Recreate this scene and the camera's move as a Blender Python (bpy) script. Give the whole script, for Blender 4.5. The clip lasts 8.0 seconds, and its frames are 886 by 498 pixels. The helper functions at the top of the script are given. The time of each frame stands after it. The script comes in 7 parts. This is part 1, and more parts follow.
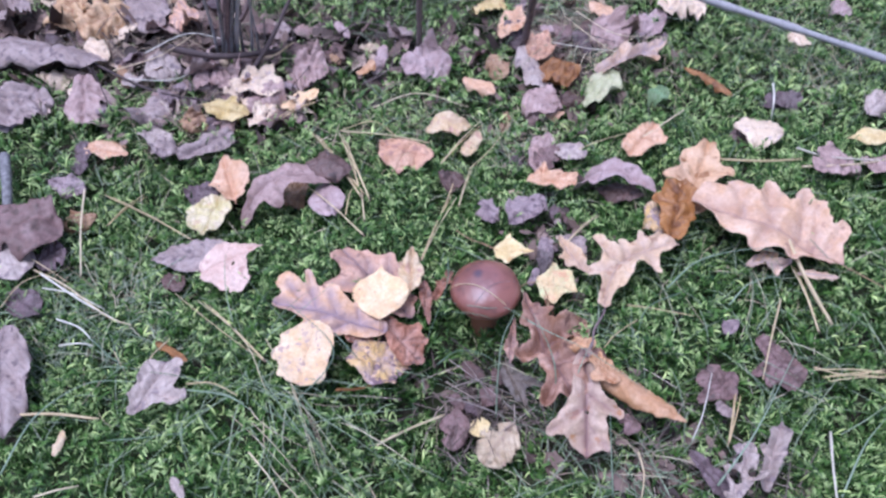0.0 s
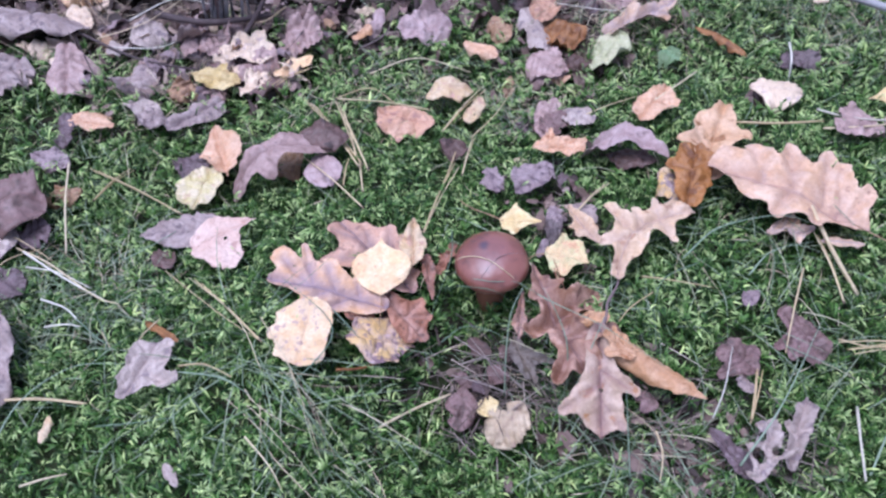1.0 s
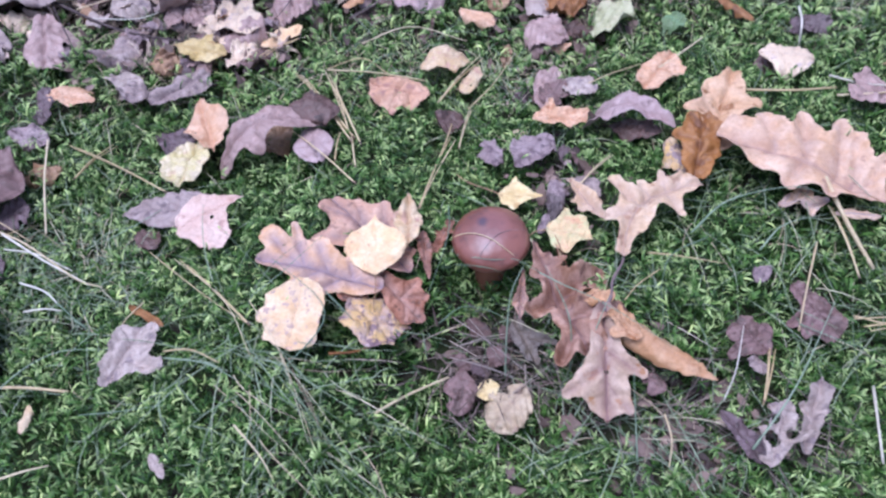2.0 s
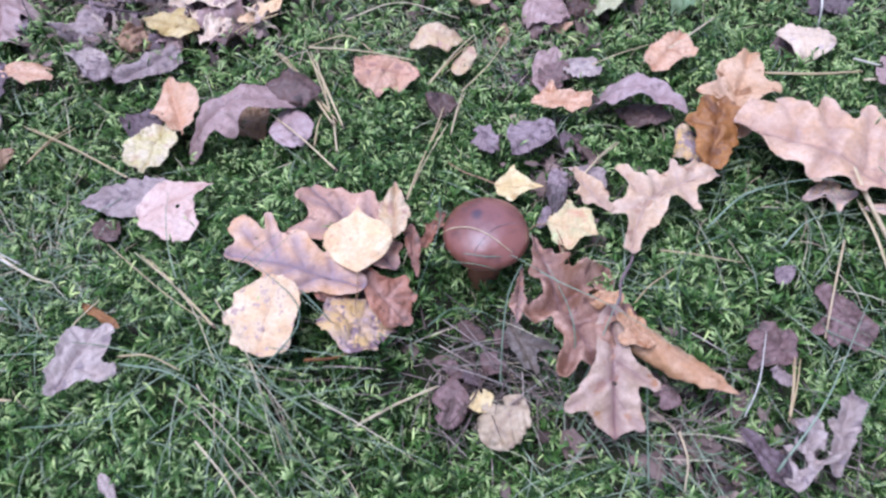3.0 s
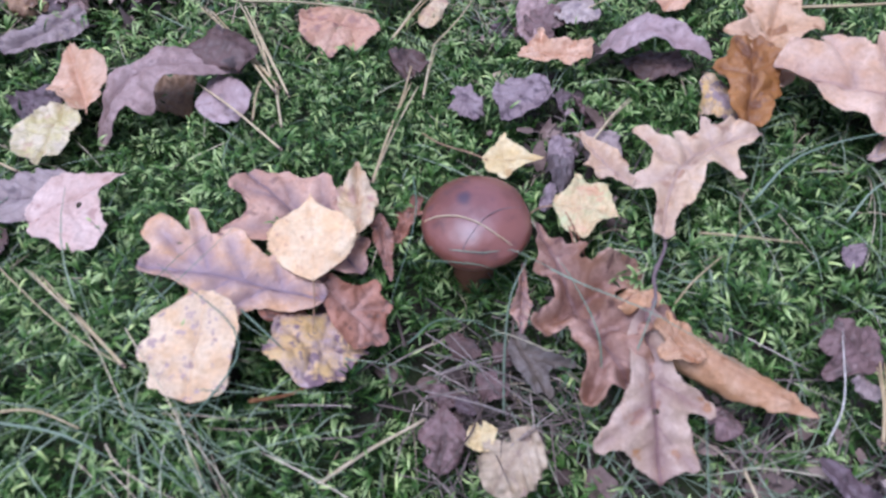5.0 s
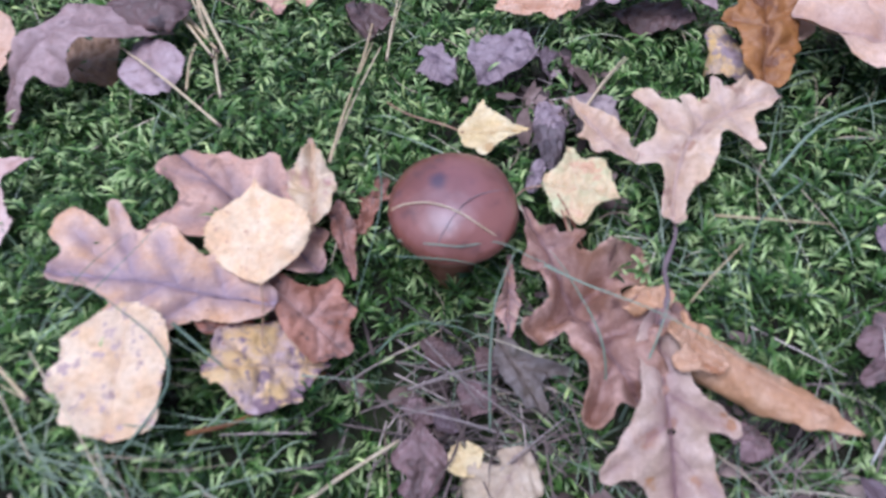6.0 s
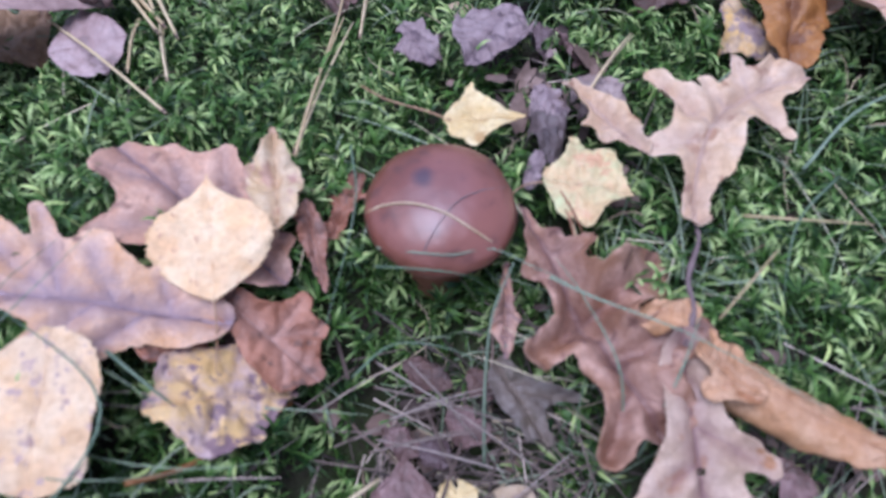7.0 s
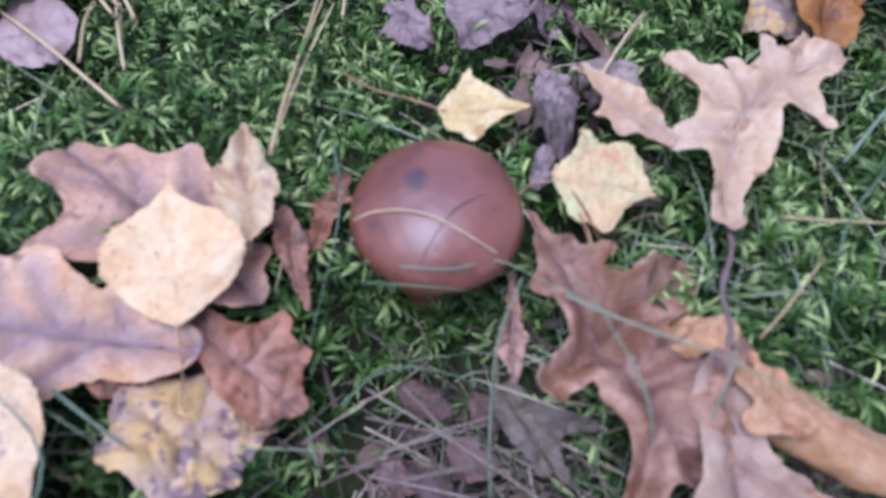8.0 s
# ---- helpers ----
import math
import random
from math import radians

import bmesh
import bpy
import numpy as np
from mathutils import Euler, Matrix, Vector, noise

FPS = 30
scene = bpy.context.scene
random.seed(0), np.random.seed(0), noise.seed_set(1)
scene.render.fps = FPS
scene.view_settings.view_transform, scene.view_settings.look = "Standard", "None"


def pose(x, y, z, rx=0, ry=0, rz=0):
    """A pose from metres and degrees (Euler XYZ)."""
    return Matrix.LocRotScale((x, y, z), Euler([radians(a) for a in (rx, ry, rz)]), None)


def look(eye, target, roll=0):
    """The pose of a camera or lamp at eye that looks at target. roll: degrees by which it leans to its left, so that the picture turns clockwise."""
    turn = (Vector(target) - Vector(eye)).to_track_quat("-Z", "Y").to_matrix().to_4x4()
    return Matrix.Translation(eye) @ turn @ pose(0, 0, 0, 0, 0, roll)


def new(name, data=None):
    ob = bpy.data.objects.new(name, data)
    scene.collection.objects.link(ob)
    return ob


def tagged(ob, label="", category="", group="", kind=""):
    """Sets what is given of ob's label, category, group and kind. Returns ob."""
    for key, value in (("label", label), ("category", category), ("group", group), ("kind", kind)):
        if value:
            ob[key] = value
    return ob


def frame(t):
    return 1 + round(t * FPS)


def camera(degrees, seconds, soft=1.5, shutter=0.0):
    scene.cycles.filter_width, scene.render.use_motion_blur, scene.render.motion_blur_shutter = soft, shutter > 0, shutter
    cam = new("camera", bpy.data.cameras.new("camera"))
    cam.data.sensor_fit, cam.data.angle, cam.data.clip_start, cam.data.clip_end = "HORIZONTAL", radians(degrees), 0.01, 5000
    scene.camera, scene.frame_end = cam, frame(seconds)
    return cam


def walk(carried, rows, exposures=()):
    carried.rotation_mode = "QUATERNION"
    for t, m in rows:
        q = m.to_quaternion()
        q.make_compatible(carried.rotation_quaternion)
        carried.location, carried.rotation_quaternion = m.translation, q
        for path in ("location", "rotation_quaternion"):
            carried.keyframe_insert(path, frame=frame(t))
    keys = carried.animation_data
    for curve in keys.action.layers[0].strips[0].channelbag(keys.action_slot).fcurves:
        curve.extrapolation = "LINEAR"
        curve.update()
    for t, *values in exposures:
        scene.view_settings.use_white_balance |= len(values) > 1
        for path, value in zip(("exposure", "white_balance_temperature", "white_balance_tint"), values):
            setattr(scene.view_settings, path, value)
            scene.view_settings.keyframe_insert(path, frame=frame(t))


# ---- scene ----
cam = camera(60.0, 8.0, soft=2.5, shutter=0.5)
# focused on the middle of the moss, with an opening of about two millimetres
cam.data.dof.use_dof, cam.data.dof.focus_distance, cam.data.dof.aperture_fstop = True, 0.6, 13.0
PATH = [
    (0.0, (0.0000, 0.0000, 0.4952), (0.0000, 0.3194, 0.1105), -2.32),
    (0.5, (0.0004, 0.0066, 0.4797), (-0.0006, 0.3172, 0.0878), -3.03),
    (1.0, (-0.0030, 0.0179, 0.4689), (-0.0036, 0.3248, 0.0741), -3.17),
    (1.5, (-0.0035, 0.0223, 0.4612), (-0.0078, 0.3251, 0.0634), -3.91),
    (1.7, (-0.0025, 0.0265, 0.4570), (-0.0070, 1.2190, -1.1480), -4.05),
    (2.8, (-0.0020, 0.0600, 0.4170), (0.0070, 1.2240, -1.2100), -2.60),
    (3.0, (-0.0029, 0.0674, 0.4076), (0.0041, 0.3567, -0.0001), -2.07),
    (3.5, (-0.0034, 0.0837, 0.3899), (0.0043, 0.3729, -0.0179), -2.53),
    (4.0, (-0.0013, 0.0976, 0.3661), (0.0188, 0.3917, -0.0377), 0.84),
    (4.5, (-0.0086, 0.1189, 0.3441), (0.0156, 0.4092, -0.0622), -0.34),
    (4.7, (-0.0080, 0.1270, 0.3360), (0.0880, 1.2560, -1.3110), -1.20),
    (5.8, (-0.0013, 0.1705, 0.2960), (0.1330, 1.2040, -1.4100), -1.20),
    (6.0, (-0.0013, 0.1810, 0.2844), (0.0398, 0.4309, -0.1467), 0.26),
    (6.5, (-0.0022, 0.1982, 0.2677), (0.0493, 0.4496, -0.1615), 2.21),
    (7.0, (-0.0012, 0.2112, 0.2485), (0.0563, 0.4506, -0.1867), 3.40),
    (7.5, (-0.0007, 0.2226, 0.2355), (0.0600, 0.4602, -0.2002), 4.36),
    (8.0, (0.0018, 0.2356, 0.2230), (0.0640, 0.4644, -0.2172), 3.97),
]
EXPOSURE = 0.37
# the stops by which the clip's camera brightens or darkens its picture on the way
METERED = [(0.0, 0.2), (1.0, 0.2), (3.0, 0.2), (3.5, 0.08), (4.0, -0.2), (4.5, -0.08), (6.0, 0.0), (8.0, -0.02)]
walk(cam, [(t, look(eye, target, roll)) for t, eye, target, roll in PATH], [(t, EXPOSURE + more, 5005, 21) for t, more in METERED])

# ---- sky and sun: a bright overcast afternoon under trees ----
SUN_HEIGHT, SUN_TURN = 78.0, 265.0
world = bpy.data.worlds.new("overcast_sky")
scene.world = world
world.use_nodes = True
wn = world.node_tree
sky = wn.nodes.new("ShaderNodeTexSky")
sky.sky_type, sky.sun_disc = "NISHITA", False
sky.sun_elevation, sky.sun_rotation = radians(SUN_HEIGHT), radians(SUN_TURN)
sky.dust_density, sky.air_density = 2.0, 1.0
pale = wn.nodes.new("ShaderNodeHueSaturation")
pale.inputs["Saturation"].default_value = 0.5
wn.links.new(sky.outputs[0], pale.inputs["Color"])
wn.links.new(pale.outputs[0], wn.nodes["Background"].inputs["Color"])
wn.nodes["Background"].inputs["Strength"].default_value = 0.1
sun = new("sun", bpy.data.lights.new("sun", "SUN"))
sun.data.energy, sun.data.angle, sun.data.color = 2.4, radians(38), (1.0, 0.95, 0.9)
a, h = radians(SUN_TURN), radians(SUN_HEIGHT)
sun.matrix_world = look((math.sin(a) * math.cos(h) * 5, math.cos(a) * math.cos(h) * 5, math.sin(h) * 5), (0, 0, 0))


# ---- materials ----
class Nodes:
    """A material's node tree with short ways to add and join nodes."""

    def __init__(self, name):
        self.mat = bpy.data.materials.new(name)
        self.mat.use_nodes = True
        self.tree = self.mat.node_tree
        self.bsdf = self.tree.nodes["Principled BSDF"]

    def add(self, kind, **values):
        node = self.tree.nodes.new("ShaderNode" + kind)
        for key, value in values.items():
            setattr(node, key, value)
        return node

    def put(self, value, socket):
        if isinstance(value, bpy.types.NodeSocket):
            self.tree.links.new(value, socket)
        else:
            socket.default_value = (*value, 1) if isinstance(value, tuple) and len(value) == 3 and socket.type == "RGBA" else value

    def math(self, op, a, b=0.0, c=0.0, clamp=False):
        node = self.add("Math", operation=op, use_clamp=clamp)
        for value, socket in zip((a, b, c), node.inputs):
            self.put(value, socket)
        return node.outputs[0]

    def mix(self, f, a, b, blend="MIX"):
        node = self.add("MixRGB", blend_type=blend)
        for value, socket in zip((f, a, b), node.inputs):
            self.put(value, socket)
        return node.outputs[0]

    def noise(self, scale, detail=3.0, seed=0.0, where=None, rough=0.55):
        node = self.add("TexNoise", noise_dimensions="4D")
        self.put(where or self.add("TexCoord").outputs["Object"], node.inputs["Vector"])
        self.put(scale, node.inputs["Scale"]), self.put(detail, node.inputs["Detail"]), self.put(rough, node.inputs["Roughness"])
        self.put(self.math("ADD", self.math("MULTIPLY", self.add("ObjectInfo").outputs["Random"], 37.0), seed), node.inputs["W"])
        return node.outputs["Fac"]

    def step(self, value, low, high):
        node = self.add("MapRange", interpolation_type="SMOOTHSTEP")
        for v, s in zip((value, low, high, 0.0, 1.0), node.inputs):
            self.put(v, s)
        return node.outputs[0]

    def finish(self, color, rough, bump=None, strength=0.3, distance=0.001, spec=0.4):
        self.put(color, self.bsdf.inputs["Base Color"])
        self.put(rough, self.bsdf.inputs["Roughness"])
        self.bsdf.inputs["Specular IOR Level"].default_value = spec
        if bump is not None:
            node = self.add("Bump")
            node.inputs["Strength"].default_value, node.inputs["Distance"].default_value = strength, distance
            self.put(bump, node.inputs["Height"])
            self.put(node.outputs[0], self.bsdf.inputs["Normal"])
        return self.mat


def leaf_material(name, first, second, vein, veined=0.5, spot=None, spots=0.0, size=110.0, rough=0.5, ribs=7.0, branched=False):
    """A dead leaf: two tones in blotches, spots of decay, and veins along the leaf's own map, ribbed or branching into lobes."""
    n = Nodes(name)
    tone = n.step(n.noise(70.0, 4.0, 0.0, None, 0.65), 0.36, 0.64)
    color = n.mix(tone, first, second)
    color = n.mix(n.math("MULTIPLY", n.step(n.noise(34.0, 4.0, 31.0, None, 0.6), 0.44, 0.66), 0.55), color, n.mix(1.0, color, (0.76, 0.69, 0.65), "MULTIPLY"))
    color = n.mix(n.math("MULTIPLY", n.step(n.noise(420.0, 4.0, 3.0), 0.35, 0.75), 0.5), color, n.mix(1.0, color, (0.66, 0.6, 0.58), "MULTIPLY"))
    color = n.mix(n.math("MULTIPLY", n.step(n.noise(170.0, 3.0, 21.0), 0.5, 0.72), 0.4), color, n.mix(1.0, color, (1.25, 1.2, 1.15), "MULTIPLY"))
    if spot:
        color = n.mix(n.step(n.noise(size, 2.0, 7.0), 0.6 - 0.22 * spots, 0.7 - 0.18 * spots), color, spot)
    uv = n.add("SeparateXYZ")
    wob = n.math("MULTIPLY", n.math("SUBTRACT", n.noise(60.0, 2.0, 11.0), 0.5), 0.9)
    if branched:
        # the map holds how far a place lies from the nearest side vein and from the midrib, as shares of the leaf's length
        n.put(n.add("UVMap", uv_map="veins").outputs[0], uv.inputs[0])
        shift = n.math("MULTIPLY", n.math("SUBTRACT", n.noise(240.0, 3.0, 13.0), 0.5), 0.018)
        near, off = n.math("ADD", uv.outputs[0], shift), n.math("ADD", uv.outputs[1], shift)
        mid = n.math("SUBTRACT", 1.0, n.step(off, 0.006, 0.018))
        side = n.math("SUBTRACT", 1.0, n.step(near, 0.004, 0.016))
        halo = n.math("MAXIMUM", n.math("SUBTRACT", 1.0, n.step(off, 0.0, 0.15)), n.math("SUBTRACT", 1.0, n.step(near, 0.0, 0.12)))
        veins = n.math("MAXIMUM", mid, n.math("MULTIPLY", side, 0.75))
    else:
        n.put(n.add("TexCoord").outputs["UV"], uv.inputs[0])
        off = n.math("ABSOLUTE", n.math("SUBTRACT", uv.outputs[1], 0.5))
        mid = n.math("SUBTRACT", 1.0, n.step(off, 0.006, 0.03))
        run = n.math("FRACT", n.math("ADD", n.math("MULTIPLY", n.math("SUBTRACT", uv.outputs[0], n.math("MULTIPLY", off, 0.75)), ribs), wob))
        from_rib = n.math("ABSOLUTE", n.math("SUBTRACT", run, 0.5))
        side = n.math("SUBTRACT", 1.0, n.step(from_rib, 0.01, 0.09))
        veins = n.math("MAXIMUM", mid, n.math("MULTIPLY", side, 0.65))
        halo = n.math("MAXIMUM", n.math("SUBTRACT", 1.0, n.step(off, 0.0, 0.18)), n.math("MULTIPLY", n.math("SUBTRACT", 1.0, n.step(from_rib, 0.0, 0.3)), 0.7))
    halo = n.math("MULTIPLY", halo, n.step(n.noise(60.0, 3.0, 15.0), 0.22, 0.6))
    color = n.mix(n.math("MULTIPLY", halo, 0.9 * veined), color, vein)
    color = n.mix(n.math("MULTIPLY", veins, veined), color, vein)
    # the fine net of veins between the ribs
    net = n.add("TexVoronoi", feature="DISTANCE_TO_EDGE")
    n.put(n.add("TexCoord").outputs["Object"], net.inputs["Vector"]), n.put(520.0, net.inputs["Scale"])
    mesh = n.math("SUBTRACT", 1.0, n.step(net.outputs["Distance"], 0.0, 0.12))
    color = n.mix(n.math("MULTIPLY", mesh, 0.22 * veined), color, vein)
    bump = n.math("ADD", n.math("MULTIPLY", veins, -0.04 - 0.34 * veined), n.noise(260.0, 4.0, 5.0))
    bump = n.math("ADD", bump, n.math("MULTIPLY", mesh, -0.1))
    return n.finish(color, n.math("ADD", rough - 0.1, n.math("MULTIPLY", n.noise(150.0, 2.0, 9.0), 0.2)), bump, 0.7, 0.0014, 0.5)


OAK_TAN = leaf_material("oak_leaf_tan", (0.627, 0.351, 0.198), (0.726, 0.482, 0.341), (0.286, 0.192, 0.209), 0.68, (0.26, 0.14, 0.1), 0.15, ribs=5.0)
OAK_ROSE = leaf_material("oak_leaf_rose", (0.554, 0.299, 0.185), (0.67, 0.418, 0.293), (0.231, 0.147, 0.147), 0.85, (0.3, 0.16, 0.11), 0.12, ribs=5.0)
OAK_LIGHT = leaf_material("oak_leaf_light", (0.594, 0.392, 0.231), (0.7, 0.509, 0.363), (0.339, 0.265, 0.275), 0.75, (0.4, 0.22, 0.12), 0.1, ribs=5.0)
OAK_BROWN = leaf_material("oak_leaf_brown", (0.265, 0.103, 0.0528), (0.437, 0.196, 0.115), (0.397, 0.253, 0.211), 0.5, (0.13, 0.06, 0.04), 0.2, ribs=5.0)
OAK_ORANGE = leaf_material("oak_leaf_orange", (0.5, 0.265, 0.12), (0.64, 0.4, 0.235), (0.315, 0.15, 0.076), 0.25, (0.34, 0.15, 0.06), 0.12, ribs=5.0)
OAK_AMBER = leaf_material("oak_leaf_amber", (0.528, 0.341, 0.172), (0.66, 0.462, 0.276), (0.33, 0.165, 0.0805), 0.5, (0.28, 0.13, 0.05), 0.15, ribs=5.0)
RUST = leaf_material("leaf_rust", (0.26, 0.11, 0.03), (0.38, 0.18, 0.06), (0.17, 0.065, 0.02), 0.6, (0.16, 0.06, 0.02), 0.2)
BIRCH_CREAM = leaf_material("birch_leaf_cream", (0.82, 0.54, 0.28), (0.85, 0.65, 0.4), (0.72, 0.5, 0.3), 0.1, (0.55, 0.3, 0.18), -0.1, 320.0)
BIRCH_TAN = leaf_material("birch_leaf_tan", (0.6, 0.42, 0.22), (0.7, 0.55, 0.36), (0.5, 0.33, 0.2), 0.4, (0.5, 0.3, 0.22), 0.25)
MOTTLED = leaf_material("birch_leaf_mottled", (0.68, 0.44, 0.14), (0.72, 0.54, 0.36), (0.4, 0.28, 0.22), 0.25, (0.29, 0.2, 0.2), 0.66, 150.0)
YELLOW = leaf_material("leaf_yellow", (0.72, 0.53, 0.22), (0.8, 0.66, 0.37), (0.62, 0.44, 0.2), 0.4, (0.5, 0.32, 0.13), 0.08)
YELLOW_DULL = leaf_material("leaf_dull_yellow", (0.55, 0.4, 0.14), (0.66, 0.52, 0.26), (0.45, 0.32, 0.14), 0.4, (0.4, 0.24, 0.1), 0.15)
YELLOW_GREEN = leaf_material("leaf_yellow_green", (0.62, 0.52, 0.24), (0.72, 0.6, 0.42), (0.5, 0.44, 0.2), 0.4, (0.55, 0.38, 0.25), 0.2)
GREEN_PALE = leaf_material("leaf_pale_green", (0.46, 0.46, 0.26), (0.56, 0.53, 0.34), (0.42, 0.42, 0.22), 0.4)
GREEN_LEAF = leaf_material("leaf_green", (0.13, 0.2, 0.08), (0.19, 0.26, 0.12), (0.2, 0.34, 0.17), 0.4, rough=0.45)
BIRCH_ORANGE = leaf_material("birch_leaf_peach", (0.62, 0.36, 0.2), (0.72, 0.48, 0.32), (0.5, 0.27, 0.16), 0.4, (0.5, 0.26, 0.14), 0.15)
BIRCH_CORAL = leaf_material("birch_leaf_coral", (0.57, 0.32, 0.19), (0.67, 0.42, 0.28), (0.45, 0.22, 0.15), 0.4, (0.36, 0.19, 0.14), 0.25)
PINK_PALE = leaf_material("birch_leaf_pale_pink", (0.66, 0.45, 0.36), (0.73, 0.54, 0.45), (0.52, 0.33, 0.27), 0.35, (0.45, 0.27, 0.22), 0.12)
WHITE_PINK = leaf_material("leaf_whitish_pink", (0.71, 0.54, 0.37), (0.78, 0.62, 0.45), (0.55, 0.42, 0.33), 0.3, (0.5, 0.38, 0.34), 0.12)
GREY_PALE = leaf_material("leaf_pale_grey", (0.42, 0.33, 0.282), (0.52, 0.42, 0.367), (0.28, 0.21, 0.197), 0.4, (0.24, 0.18, 0.18), 0.25)
GREY_MAUVE = leaf_material("leaf_grey_mauve", (0.334, 0.246, 0.22), (0.422, 0.33, 0.304), (0.176, 0.123, 0.123), 0.45, (0.16, 0.11, 0.11), 0.25)
GREY_DARK = leaf_material("leaf_dark_grey", (0.12, 0.09, 0.085), (0.2, 0.15, 0.15), (0.1, 0.07, 0.07), 0.4, (0.07, 0.05, 0.05), 0.3)
MAUVE = leaf_material("leaf_mauve", (0.38, 0.25, 0.218), (0.5, 0.355, 0.32), (0.216, 0.13, 0.12), 0.4, (0.2, 0.13, 0.115), -0.05)
MAUVE_PALE = leaf_material("leaf_pale_mauve", (0.414, 0.287, 0.271), (0.506, 0.38, 0.366), (0.345, 0.23, 0.224), 0.4, (0.25, 0.17, 0.16), 0.2)
MAUVE_GREY = leaf_material("leaf_purple_grey", (0.3, 0.22, 0.22), (0.39, 0.3, 0.3), (0.18, 0.12, 0.13), 0.5, (0.12, 0.08, 0.09), 0.2)
MAUVE_BROWN = leaf_material("leaf_purple_brown", (0.18, 0.105, 0.09), (0.26, 0.16, 0.15), (0.13, 0.08, 0.07), 0.4, (0.1, 0.06, 0.05), 0.25)
MAUVE_DARK = leaf_material("leaf_dark_mauve", (0.12, 0.08, 0.08), (0.19, 0.13, 0.14), (0.09, 0.06, 0.06), 0.4, (0.07, 0.045, 0.045), 0.25)
DARK_BROWN = leaf_material("leaf_dark_brown", (0.1, 0.055, 0.04), (0.17, 0.1, 0.085), (0.08, 0.045, 0.04), 0.4, (0.06, 0.035, 0.03), 0.25)
TAN_GREY = leaf_material("leaf_tan_grey", (0.5, 0.38, 0.24), (0.6, 0.48, 0.33), (0.32, 0.23, 0.17), 0.4, (0.3, 0.2, 0.15), 0.3)
BROWN_TAN = leaf_material("leaf_brown_tan", (0.36, 0.21, 0.11), (0.45, 0.29, 0.17), (0.26, 0.15, 0.09), 0.4, (0.22, 0.12, 0.07), 0.25)

# the same skins on leaves whose veins branch into lobes
OAK_TAN_LOBED = leaf_material("oak_leaf_tan_lobed", (0.68, 0.38, 0.175), (0.75, 0.5, 0.34), (0.31, 0.215, 0.235), 0.95, (0.26, 0.14, 0.1), -0.2, ribs=5.0, branched=True)
OAK_WARM_LOBED = leaf_material("oak_leaf_warm_lobed", (0.65, 0.4, 0.23), (0.75, 0.525, 0.37), (0.33, 0.2, 0.165), 0.55, (0.36, 0.2, 0.14), -0.1, ribs=5.0, branched=True)
OAK_PINK_LOBED = leaf_material("oak_leaf_pinkish_lobed", (0.33, 0.165, 0.088), (0.62, 0.385, 0.28), (0.14, 0.07, 0.066), 0.6, (0.2, 0.1, 0.07), 0.12, ribs=5.0, branched=True)
OAK_ROSE_LOBED = leaf_material("oak_leaf_rose_lobed", (0.554, 0.299, 0.185), (0.67, 0.418, 0.293), (0.231, 0.147, 0.147), 0.85, (0.3, 0.16, 0.11), 0.12, ribs=5.0, branched=True)
OAK_LIGHT_LOBED = leaf_material("oak_leaf_light_lobed", (0.66, 0.45, 0.26), (0.76, 0.575, 0.4), (0.4, 0.28, 0.24), 0.5, (0.4, 0.22, 0.12), 0.1, ribs=5.0, branched=True)
OAK_PALE_LOBED = leaf_material("oak_leaf_pale_lobed", (0.47, 0.325, 0.215), (0.59, 0.43, 0.32), (0.236, 0.13, 0.119), 0.85, (0.4, 0.2, 0.08), 0.06, ribs=5.0, branched=True)
OAK_BROWN_LOBED = leaf_material("oak_leaf_brown_lobed", (0.265, 0.103, 0.0528), (0.437, 0.196, 0.115), (0.397, 0.253, 0.211), 0.5, (0.13, 0.06, 0.04), 0.2, ribs=5.0, branched=True)
OAK_AMBER_LOBED = leaf_material("oak_leaf_amber_lobed", (0.6, 0.37, 0.2), (0.7, 0.47, 0.3), (0.42, 0.22, 0.11), 0.3, (0.28, 0.13, 0.05), 0.15, ribs=5.0, branched=True)
RUST_LOBED = leaf_material("leaf_rust_lobed", (0.28, 0.11, 0.022), (0.42, 0.19, 0.05), (0.17, 0.065, 0.02), 0.6, (0.16, 0.06, 0.02), 0.2, branched=True)
GREY_GREEN_LOBED = leaf_material("leaf_grey_green_lobed", (0.13, 0.105, 0.09), (0.2, 0.16, 0.135), (0.2, 0.15, 0.11), 0.5, (0.09, 0.07, 0.05), 0.2, ribs=4.0, branched=True)
YELLOW_LOBED = leaf_material("leaf_yellow_lobed", (0.72, 0.53, 0.22), (0.8, 0.66, 0.37), (0.62, 0.44, 0.2), 0.4, (0.5, 0.32, 0.13), 0.08, branched=True)
GREEN_CREAM_LOBED = leaf_material("leaf_green_cream_lobed", (0.7, 0.5, 0.26), (0.58, 0.58, 0.3), (0.66, 0.5, 0.3), 0.4, (0.62, 0.36, 0.2), 0.2, branched=True)
BIRCH_TAN_LOBED = leaf_material("birch_leaf_tan_lobed", (0.6, 0.42, 0.22), (0.7, 0.55, 0.36), (0.5, 0.33, 0.2), 0.4, (0.5, 0.3, 0.22), 0.25, branched=True)
BIRCH_SPECKLED_LOBED = leaf_material("birch_leaf_speckled_lobed", (0.76, 0.51, 0.27), (0.81, 0.62, 0.4), (0.68, 0.5, 0.34), 0.1, (0.46, 0.31, 0.26), 0.3, 200.0, branched=True)
